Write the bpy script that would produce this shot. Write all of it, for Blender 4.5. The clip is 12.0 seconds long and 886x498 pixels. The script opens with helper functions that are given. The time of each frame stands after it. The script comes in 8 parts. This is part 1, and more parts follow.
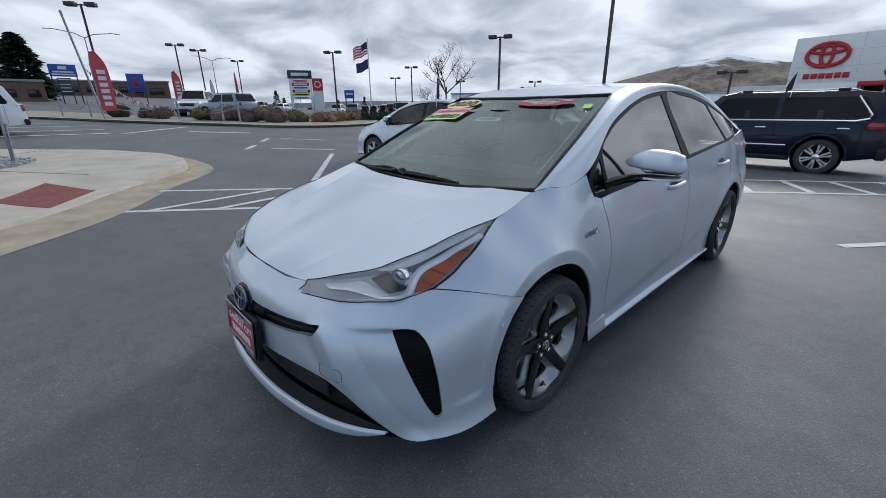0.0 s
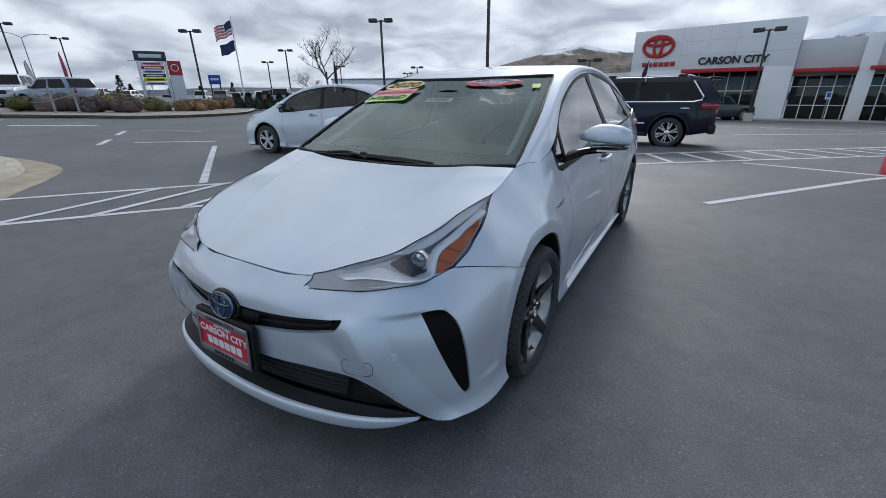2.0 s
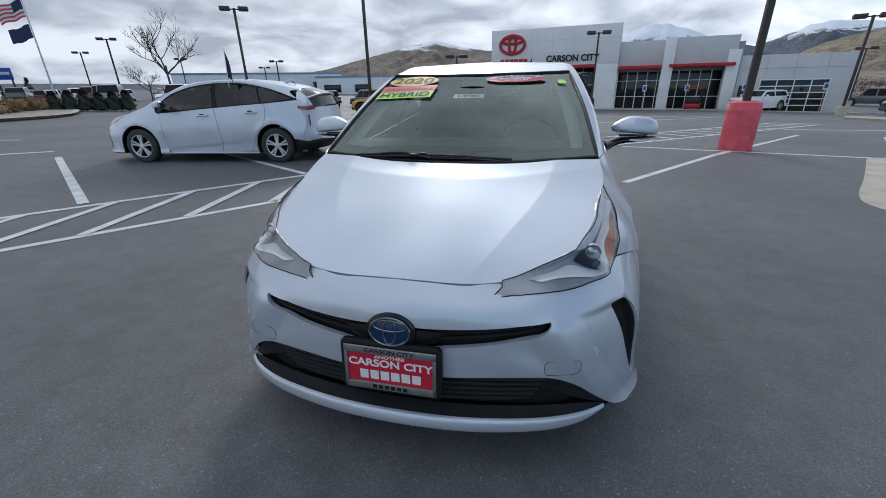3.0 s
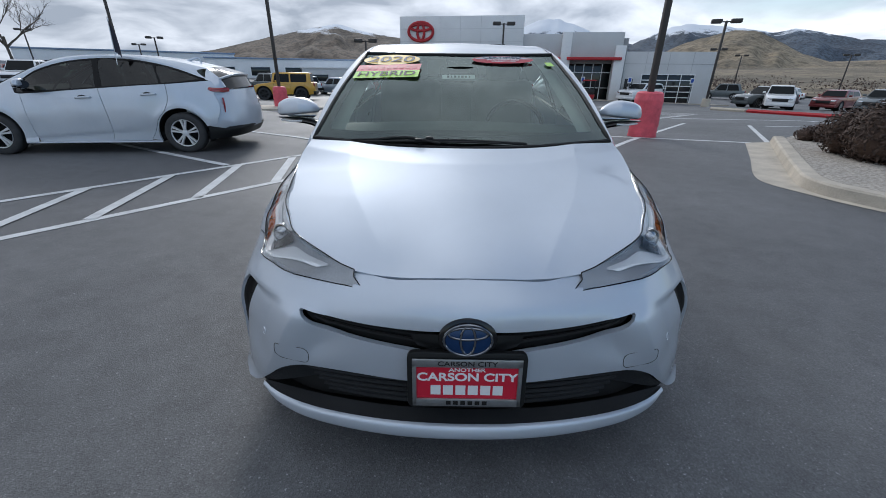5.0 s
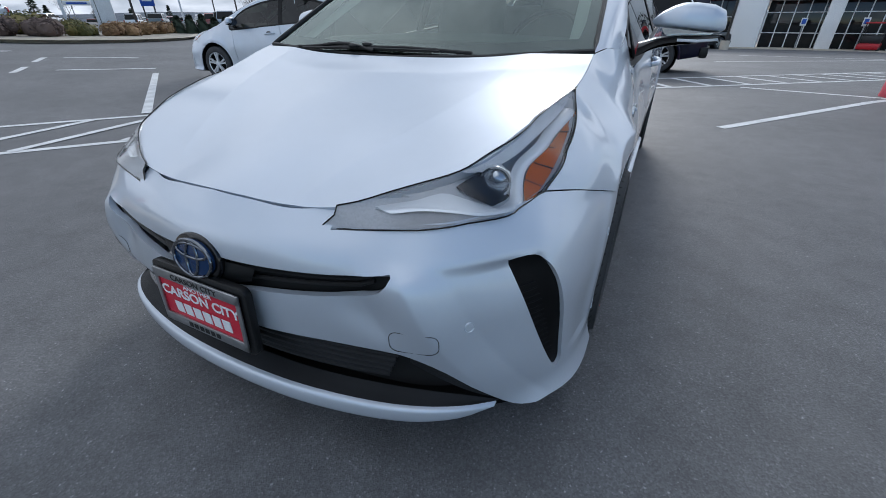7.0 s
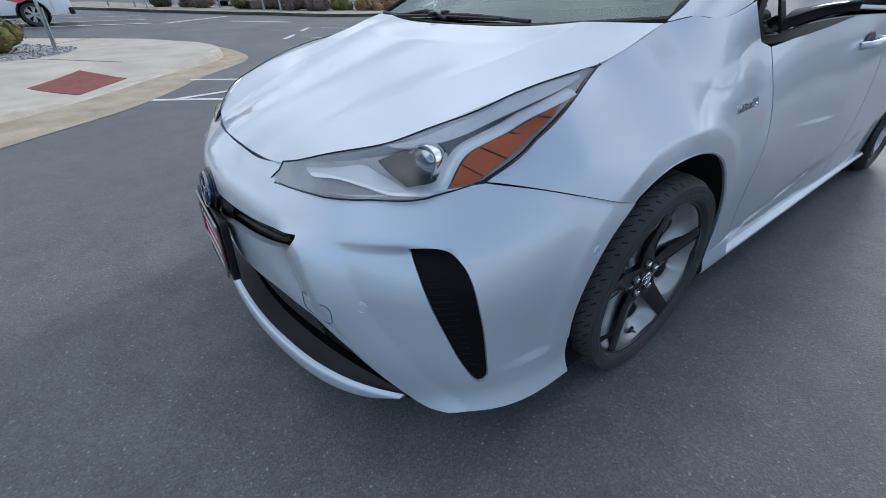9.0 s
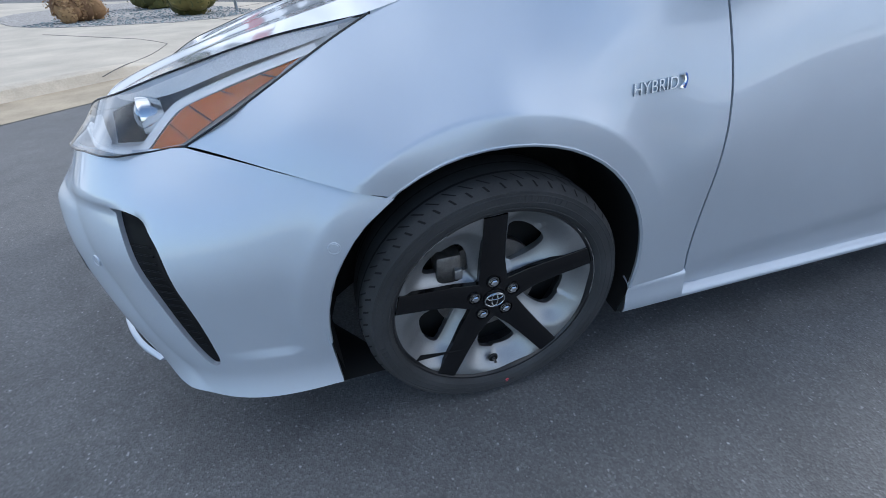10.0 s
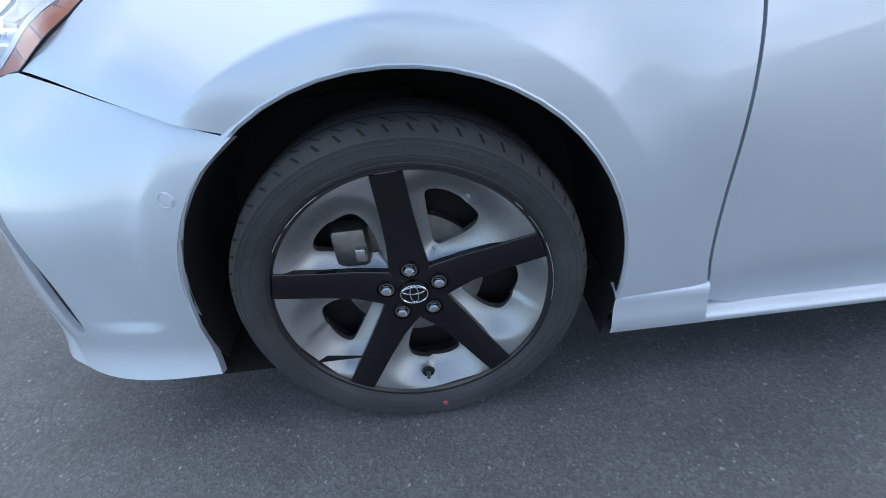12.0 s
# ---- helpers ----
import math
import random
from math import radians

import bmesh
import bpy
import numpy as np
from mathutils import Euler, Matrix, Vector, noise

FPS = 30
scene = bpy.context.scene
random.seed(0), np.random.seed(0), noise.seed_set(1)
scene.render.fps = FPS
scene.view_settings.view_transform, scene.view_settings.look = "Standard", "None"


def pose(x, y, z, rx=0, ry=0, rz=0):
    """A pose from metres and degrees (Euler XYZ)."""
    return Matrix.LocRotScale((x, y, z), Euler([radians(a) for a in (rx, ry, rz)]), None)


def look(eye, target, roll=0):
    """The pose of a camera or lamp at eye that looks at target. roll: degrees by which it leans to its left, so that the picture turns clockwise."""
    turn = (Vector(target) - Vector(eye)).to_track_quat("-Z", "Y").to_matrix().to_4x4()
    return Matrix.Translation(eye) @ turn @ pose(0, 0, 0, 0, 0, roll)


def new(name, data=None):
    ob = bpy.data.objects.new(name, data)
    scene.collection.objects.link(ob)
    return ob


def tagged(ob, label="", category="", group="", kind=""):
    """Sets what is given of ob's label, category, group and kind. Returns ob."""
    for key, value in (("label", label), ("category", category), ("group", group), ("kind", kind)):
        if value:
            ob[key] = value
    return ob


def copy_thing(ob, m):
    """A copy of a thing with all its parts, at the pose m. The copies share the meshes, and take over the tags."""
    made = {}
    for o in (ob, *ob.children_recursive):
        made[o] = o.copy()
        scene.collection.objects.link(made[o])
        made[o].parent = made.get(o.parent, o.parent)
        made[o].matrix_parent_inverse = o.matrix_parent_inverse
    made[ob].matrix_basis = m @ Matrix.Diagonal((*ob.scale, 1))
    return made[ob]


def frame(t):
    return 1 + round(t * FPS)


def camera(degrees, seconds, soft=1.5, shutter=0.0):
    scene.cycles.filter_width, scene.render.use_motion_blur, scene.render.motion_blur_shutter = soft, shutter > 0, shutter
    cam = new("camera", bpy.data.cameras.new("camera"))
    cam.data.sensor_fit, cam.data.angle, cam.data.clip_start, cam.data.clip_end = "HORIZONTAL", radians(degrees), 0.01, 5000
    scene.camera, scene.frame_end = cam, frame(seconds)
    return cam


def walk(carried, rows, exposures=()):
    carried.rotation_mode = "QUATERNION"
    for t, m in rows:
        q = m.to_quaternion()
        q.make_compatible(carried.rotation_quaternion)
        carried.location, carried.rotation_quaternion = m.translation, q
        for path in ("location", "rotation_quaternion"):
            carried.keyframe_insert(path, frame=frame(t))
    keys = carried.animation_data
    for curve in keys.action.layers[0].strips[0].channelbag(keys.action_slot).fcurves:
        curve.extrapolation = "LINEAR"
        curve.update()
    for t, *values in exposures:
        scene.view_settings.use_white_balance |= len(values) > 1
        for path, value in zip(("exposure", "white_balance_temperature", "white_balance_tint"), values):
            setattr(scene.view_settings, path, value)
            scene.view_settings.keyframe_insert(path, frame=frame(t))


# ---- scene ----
cam = camera(95.3, 12.0, 0.9)
PATH = [
    (0, (1.666, -1.383, 1.307), (0.29, -0.094, 0.641), -0.5),
    (0.5, (1.561, -1.419, 1.269), (0.266, -0.056, 0.587), -0.4),
    (1, (1.563, -1.418, 1.261), (0.33, -0.005, 0.565), -0.4),
    (1.5, (1.547, -1.437, 1.257), (0.409, 0.045, 0.544), -0.6),
    (2, (1.353, -1.646, 1.28), (0.383, -0.055, 0.552), -0.8),
    (2.5, (0.91, -1.865, 1.295), (0.194, -0.152, 0.553), -1.0),
    (3, (0.425, -1.987, 1.301), (-0.005, -0.186, 0.545), -1.1),
    (3.5, (0.066, -1.968, 1.301), (-0.115, -0.128, 0.539), -0.7),
    (3.7, (-0.023, -1.952, 1.301), (-0.129, -0.107, 0.537), -0.4),
    (5.3, (-0.065, -1.894, 1.258), (-0.08, -0.077, 0.422), 0.6),
    (5.5, (-0.058, -1.897, 1.262), (-0.126, -0.093, 0.401), 0.5),
    (6, (0.143, -1.861, 1.191), (-0.119, -0.108, 0.264), 0.4),
    (6.5, (0.592, -1.703, 1.128), (0.069, -0.037, 0.153), 0.0),
    (6.7, (0.739, -1.586, 1.102), (0.105, 0.035, 0.116), -0.2),
    (8.3, (1.155, -1.172, 0.987), (-0.061, 0.057, -0.019), -1.2),
    (8.5, (1.163, -1.165, 0.989), (-0.101, 0.008, -0.025), -1.3),
    (9, (1.279, -1.046, 1.03), (-0.099, -0.059, -0.032), -1.4),
    (9.5, (1.425, -0.689, 1.039), (-0.069, 0.036, -0.075), -1.6),
    (10, (1.502, -0.294, 0.955), (-0.082, 0.127, -0.191), -2.7),
    (10.5, (1.45, -0.058, 0.868), (-0.179, 0.094, -0.283), -4.1),
    (11, (1.422, 0.028, 0.773), (-0.232, 0.021, -0.352), -5.3),
    (11.5, (1.415, 0.047, 0.755), (-0.261, 0.005, -0.335), -5.9),
    (12, (1.422, 0.048, 0.762), (-0.266, 0.082, -0.311), -5.9),
]
EXPOSURE = [(0, 0.22, 5980, 10), (2.5, 0.21, 5970, 10), (5.5, 0.18, 5950, 10), (6.7, 0.42, 5930, 10), (8.3, 0.50, 5900, 10), (9.5, 0.76, 5800, 10), (10.5, 1.12, 5780, 10), (12, 1.40, 5900, 10)]
walk(cam, [(t, look(eye, target, roll)) for t, eye, target, roll in PATH], EXPOSURE)

# ---- sky and sun ----
SUN_AZ, SUN_EL = -13.0, 26.0          # degrees from +y towards +x, and above the horizon
world = bpy.data.worlds.new("sky")
scene.world = world
world.use_nodes = True
wt = world.node_tree
wt.nodes.clear()


def wnode(kind, **values):
    n = wt.nodes.new(kind)
    for k, v in values.items():
        n.inputs[k].default_value = v
    return n


w_out = wt.nodes.new("ShaderNodeOutputWorld")
w_bg = wnode("ShaderNodeBackground", Strength=0.106)
w_sky = wt.nodes.new("ShaderNodeTexSky")
w_sky.sky_type, w_sky.sun_disc = "NISHITA", False
w_sky.sun_elevation, w_sky.sun_rotation = radians(SUN_EL), radians(SUN_AZ)
w_tc = wt.nodes.new("ShaderNodeTexCoord")
# broken cloud: stretched noise on a dome flattened towards the horizon
w_sep = wt.nodes.new("ShaderNodeSeparateXYZ")
w_add = wt.nodes.new("ShaderNodeMath")
w_add.operation, w_add.inputs[1].default_value = "ADD", 0.27
w_dx = wt.nodes.new("ShaderNodeMath")
w_dx.operation = "DIVIDE"
w_dy = wt.nodes.new("ShaderNodeMath")
w_dy.operation = "DIVIDE"
w_comb = wt.nodes.new("ShaderNodeCombineXYZ")
w_n1 = wnode("ShaderNodeTexNoise", Scale=1.9, Detail=6.0, Roughness=0.5, Distortion=0.4)
w_n2 = wnode("ShaderNodeTexNoise", Scale=0.75, Detail=6.0, Roughness=0.5, Distortion=0.2)
w_cov = wt.nodes.new("ShaderNodeValToRGB")
w_cov.color_ramp.elements[0].position, w_cov.color_ramp.elements[1].position = 0.30, 0.44
w_tone = wt.nodes.new("ShaderNodeValToRGB")
w_tone.color_ramp.elements[0].position, w_tone.color_ramp.elements[1].position = 0.38, 0.60
w_tone.color_ramp.elements[0].color = (3.8, 4.15, 4.65, 1)
w_tone.color_ramp.elements[1].color = (8.0, 8.2, 8.5, 1)
w_mix = wt.nodes.new("ShaderNodeMixRGB")
L = wt.links.new
L(w_tc.outputs["Generated"], w_sep.inputs[0])
L(w_sep.outputs["Z"], w_add.inputs[0])
L(w_sep.outputs["X"], w_dx.inputs[0]), L(w_add.outputs[0], w_dx.inputs[1])
L(w_sep.outputs["Y"], w_dy.inputs[0]), L(w_add.outputs[0], w_dy.inputs[1])
L(w_dx.outputs[0], w_comb.inputs["X"]), L(w_dy.outputs[0], w_comb.inputs["Y"])
L(w_comb.outputs[0], w_n1.inputs["Vector"]), L(w_comb.outputs[0], w_n2.inputs["Vector"])
L(w_n1.outputs["Fac"], w_tone.inputs["Fac"])
L(w_cov.outputs["Color"], w_mix.inputs["Fac"])
L(w_sky.outputs["Color"], w_mix.inputs["Color1"]), L(w_tone.outputs["Color"], w_mix.inputs["Color2"])
# thicker cloud to the north, clearer sky to the south and east; brighter towards the east
w_dir = wt.nodes.new("ShaderNodeVectorMath")
w_dir.operation = "DOT_PRODUCT"
w_dir.inputs[1].default_value = (-0.20, 0.17, -0.05)
L(w_tc.outputs["Generated"], w_dir.inputs[0])
w_bias = wt.nodes.new("ShaderNodeMath")
w_bias.operation = "ADD"
L(w_n2.outputs["Fac"], w_bias.inputs[0]), L(w_dir.outputs["Value"], w_bias.inputs[1])
L(w_bias.outputs[0], w_cov.inputs["Fac"])
w_lit = wt.nodes.new("ShaderNodeVectorMath")
w_lit.operation = "DOT_PRODUCT"
w_lit.inputs[1].default_value = (0.18, -0.06, 0.0)
L(w_tc.outputs["Generated"], w_lit.inputs[0])
w_up = wt.nodes.new("ShaderNodeMath")
w_up.operation = "ADD"
w_up.inputs[1].default_value = 1.04
L(w_lit.outputs["Value"], w_up.inputs[0])
w_zen = wt.nodes.new("ShaderNodeVectorMath")
w_zen.operation = "SCALE"
L(w_mix.outputs["Color"], w_zen.inputs[0]), L(w_up.outputs[0], w_zen.inputs["Scale"])
L(w_zen.outputs[0], w_bg.inputs["Color"]), L(w_bg.outputs[0], w_out.inputs[0])

sun = new("sun", bpy.data.lights.new("sun", "SUN"))
sun.data.energy, sun.data.angle, sun.data.color = 1.25, radians(15), (1.0, 0.95, 0.88)
sun.matrix_world = look((0, 0, 30), (-30 * math.sin(radians(SUN_AZ)), -30 * math.cos(radians(SUN_AZ)), 30 - 30 * math.tan(radians(SUN_EL))))
scene.view_settings.exposure = 0.0

# ---- materials ----


class Mat:
    """A node material with a short way to add nodes."""

    def __init__(self, name, colour=(0.5, 0.5, 0.5), rough=0.5, metal=0.0, **more):
        self.m = bpy.data.materials.new(name)
        self.m.use_nodes = True
        self.t = self.m.node_tree
        self.b = self.t.nodes["Principled BSDF"]
        self.set("Base Color", (*colour, 1)), self.set("Roughness", rough), self.set("Metallic", metal)
        for k, v in more.items():
            self.set(k.replace("_", " "), v)

    def set(self, key, value):
        self.b.inputs[key].default_value = value

    def node(self, kind, **values):
        n = self.t.nodes.new(kind)
        for k, v in values.items():
            n.inputs[k].default_value = v
        return n

    def coords(self):
        return self.t.nodes.new("ShaderNodeTexCoord").outputs["Object"]

    def noise(self, scale, detail=4.0, rough=0.55, vector=None):
        n = self.node("ShaderNodeTexNoise", Scale=scale, Detail=detail, Roughness=rough)
        self.t.links.new(vector or self.coords(), n.inputs["Vector"])
        return n.outputs["Fac"]

    def ramp(self, fac, stops):
        r = self.t.nodes.new("ShaderNodeValToRGB")
        e = r.color_ramp.elements
        while len(e) < len(stops):
            e.new(0.5)
        for el, (p, c) in zip(e, stops):
            el.position, el.color = p, (*c, 1) if len(c) == 3 else c
        self.t.links.new(fac, r.inputs["Fac"])
        return r.outputs["Color"]

    def mix(self, fac, a, b, blend="MIX"):
        n = self.t.nodes.new("ShaderNodeMixRGB")
        n.blend_type = blend
        for key, v in (("Fac", fac), ("Color1", a), ("Color2", b)):
            if isinstance(v, (int, float)):
                n.inputs[key].default_value = v
            elif isinstance(v, tuple):
                n.inputs[key].default_value = (*v, 1)
            else:
                self.t.links.new(v, n.inputs[key])
        return n.outputs["Color"]

    def link(self, out, key):
        self.t.links.new(out, self.b.inputs[key])

    def bump(self, height, strength=0.3, distance=0.01):
        n = self.node("ShaderNodeBump", Strength=strength, Distance=distance)
        self.t.links.new(height, n.inputs["Height"])
        self.t.links.new(n.outputs["Normal"], self.b.inputs["Normal"])


def grey(v):
    return (v, v, v)


def worn(name, colour, rough=0.6, scale=6.0, spread=0.25, bump=0.0, fine=60.0, metal=0.0, dist=0.004, spec=0.5):
    """A plain surface with stains at one scale and grain at another."""
    m = Mat(name, colour, rough, metal)
    lo, hi = tuple(c * (1 - spread) for c in colour), tuple(min(1, c * (1 + spread)) for c in colour)
    big = m.ramp(m.noise(scale, 5), [(0.3, lo), (0.7, hi)])
    small = m.ramp(m.noise(fine, 3), [(0.3, grey(0.82)), (0.7, grey(1.0))])
    m.link(m.mix(1.0, big, small, "MULTIPLY"), "Base Color")
    if bump:
        m.bump(m.noise(fine, 4), bump, dist)
    m.set("Specular IOR Level", spec)
    return m.m


def car_paint(name, colour, metal=0.75, rough=0.32, flake=0.06, coat=0.8):
    m = Mat(name, colour, rough, metal, Coat_Weight=coat, Coat_Roughness=0.06)
    f = m.ramp(m.noise(1400, 1, 0.5), [(0.3, tuple(c * (1 - flake) for c in colour)), (0.7, tuple(min(1, c * (1 + flake)) for c in colour))])
    dust = m.ramp(m.noise(3.5, 6, 0.6), [(0.35, grey(0.95)), (0.65, grey(1.0))])
    m.link(m.mix(1.0, f, dust, "MULTIPLY"), "Base Color")
    return m.m


SILVER = car_paint("silver_paint", (0.56, 0.61, 0.68), 0.52, 0.47, 0.05, 1.0)
WHEEL_SILVER = worn("wheel_silver_paint", (0.40, 0.405, 0.41), 0.45, 14, 0.06, 0.02, 400, 0.85)
WHITE_ALLOY = worn("bright_alloy", (0.72, 0.73, 0.74), 0.35, 14, 0.06, 0.02, 300, 0.2)
RIM_BLACK = worn("scuffed_rim_black", (0.02, 0.02, 0.021), 0.3, 30, 0.3, 0.05, 300)
NAVY = Mat("navy_paint", (0.0025, 0.004, 0.018), 0.3, 0.0, Coat_Weight=0.28, Coat_Roughness=0.02, Specular_IOR_Level=0.25).m
WHITE_PAINT = car_paint("white_car_paint", (0.78, 0.79, 0.8), 0.0, 0.35, 0.01)
GREY_PAINT = car_paint("grey_car_paint", (0.12, 0.14, 0.15), 0.5, 0.35)
BLUE_GREY_PAINT = car_paint("blue_grey_car_paint", (0.20, 0.25, 0.31), 0.5, 0.35)
DARK_TRUCK = car_paint("dark_green_grey_paint", (0.035, 0.042, 0.045), 0.3, 0.35)
YELLOW_PAINT = car_paint("yellow_car_paint", (0.62, 0.34, 0.03), 0.0, 0.35, 0.02)
RED_PAINT = car_paint("dark_red_car_paint", (0.22, 0.03, 0.03), 0.2, 0.35)
BLACK_PLASTIC = worn("black_plastic", (0.010, 0.0105, 0.011), 0.42, 4, 0.15, 0.15, 500, spec=0.3)
GREY_PLASTIC = worn("dark_grey_plastic", (0.035, 0.036, 0.038), 0.5, 4, 0.15, 0.15, 500)
GLOSS_BLACK = Mat("gloss_black", (0.005, 0.005, 0.006), 0.16, 0.0, Coat_Weight=0.2, Coat_Roughness=0.05, Specular_IOR_Level=0.35).m
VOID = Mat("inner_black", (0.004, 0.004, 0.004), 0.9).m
CHROME = Mat("chrome", (0.78, 0.79, 0.8), 0.08, 1.0).m
BRUSHED = worn("machined_alloy", (0.50, 0.51, 0.52), 0.32, 30, 0.06, 0.05, 300, 1.0)
STEEL = worn("cast_steel", (0.23, 0.22, 0.21), 0.45, 30, 0.3, 0.1, 200, 0.9)
RUBBER = worn("tyre_rubber", (0.037, 0.038, 0.040), 0.72, 9, 0.3, 0.25, 260, 0, 0.002)
WHITE_PLASTIC = Mat("white_plastic", (0.75, 0.76, 0.77), 0.3).m

# ---- shaping helpers ----
import itertools
from mathutils import geometry


def part(name, bm, material, parent=None, label="", smooth=True, angle=35):
    """Links a bmesh as one mesh object, under a thing or a part where one is given."""
    me = bpy.data.meshes.new(name)
    bm.to_mesh(me)
    bm.free()
    me.materials.append(material)
    if smooth:
        me.shade_smooth()
        me.set_sharp_from_angle(angle=radians(angle))
    ob = new(name, me)
    if parent:
        ob.parent = parent
    return tagged(ob, label)


def thing(name, at=None, label="", category="", group="", kind=""):
    """An Empty at a thing's base, which its parts hang from."""
    ob = new(name)
    ob.empty_display_size = 0.1
    if at is not None:
        ob.matrix_basis = at
    return tagged(ob, label, category, group, kind)


def tps(points, ease=1e-5):
    """A smooth height over a plane: rows of (u, v, height) that it passes through."""
    p = np.array(points, float)
    n = len(p)
    r = np.hypot(p[:, None, 0] - p[None, :, 0], p[:, None, 1] - p[None, :, 1])
    k = np.where(r > 0, r * r * np.log(r + 1e-12), 0)
    a = np.zeros((n + 3, n + 3))
    a[:n, :n] = k + np.eye(n) * ease
    a[:n, n], a[:n, n + 1:] = 1, p[:, :2]
    a[n, :n], a[n + 1:, :n] = 1, p[:, :2].T
    w = np.linalg.solve(a, np.r_[p[:, 2], 0, 0, 0])

    def f(u, v):
        u, v = np.asarray(u, float), np.asarray(v, float)
        d = np.hypot(u[..., None] - p[:, 0], v[..., None] - p[:, 1])
        return (np.where(d > 0, d * d * np.log(d + 1e-12), 0) @ w[:n]) + w[n] + w[n + 1] * u + w[n + 2] * v
    return f


def spline(points, n=8, closed=False):
    """A smooth line through points, n steps between neighbours."""
    p = [np.array(q, float) for q in points]
    out = []
    m = len(p) if closed else len(p) - 1
    for i in range(m):
        a = p[i - 1] if closed or i else 2 * p[0] - p[1]
        b, c = p[i], p[(i + 1) % len(p)]
        d = p[(i + 2) % len(p)] if closed or i + 2 < len(p) else 2 * p[-1] - p[-2]
        da, db, dc = [max(1e-6, np.linalg.norm(q)) ** 0.5 for q in (b - a, c - b, d - c)]
        t1 = ((b - a) / da - (c - a) / (da + db) + (c - b) / db) * db
        t2 = ((c - b) / db - (d - b) / (db + dc) + (d - c) / dc) * db
        for s in np.arange(n) / n:
            h = s * s * s
            out.append((2 * h - 3 * s * s + 1) * b + (h - 2 * s * s + s) * t1 + (3 * s * s - 2 * h) * c + (h - s * s) * t2)
    if not closed:
        out.append(p[-1])
    return out


def even(points, step):
    """The same line in even steps."""
    p = np.array(points, float)
    d = np.r_[0, np.cumsum(np.linalg.norm(np.diff(p, axis=0), axis=1))]
    u = np.linspace(0, d[-1], max(2, int(round(d[-1] / step)) + 1))
    return np.stack([np.interp(u, d, p[:, k]) for k in range(p.shape[1])], 1)


def outline(*runs, step=0.02):
    """A closed 2D outline out of runs of points; each run is a smooth line, its ends are corners."""
    out = []
    for i, run in enumerate(runs):
        nxt = runs[(i + 1) % len(runs)]
        run = list(run)
        if np.linalg.norm(np.array(run[-1]) - np.array(nxt[0])) > 1e-6:
            line = list(even(spline(run), step)) + list(even([run[-1], nxt[0]], step))[1:]
        else:
            line = list(even(spline(run), step)) if len(run) > 2 else list(even(run, step))
        out += line[:-1]
    return np.array(out)


def inside(poly, q):
    x, y = q[:, 0], q[:, 1]
    hit = np.zeros(len(q), bool)
    a, b = poly, np.roll(poly, -1, 0)
    for (x0, y0), (x1, y1) in zip(a, b):
        if y0 != y1:
            hit ^= ((y0 > y) != (y1 > y)) & (x < (x1 - x0) * (y - y0) / (y1 - y0) + x0)
    return hit


def inset(poly, d):
    """The outline moved inwards by d."""
    a = np.array(poly)
    area = np.sum(a[:, 0] * np.roll(a[:, 1], -1) - np.roll(a[:, 0], -1) * a[:, 1])
    t = np.roll(a, -1, 0) - np.roll(a, 1, 0)
    t /= np.maximum(1e-9, np.linalg.norm(t, axis=1))[:, None]
    return a + np.stack([-t[:, 1], t[:, 0]], 1) * d * (1 if area > 0 else -1)


def distance(poly, q):
    a, b = poly, np.roll(poly, -1, 0)
    best = np.full(len(q), 1e9)
    for p0, p1 in zip(a, b):
        e = p1 - p0
        s = np.clip(((q - p0) @ e) / max(1e-12, e @ e), 0, 1)
        best = np.minimum(best, np.linalg.norm(q - p0 - s[:, None] * e, axis=1))
    return best


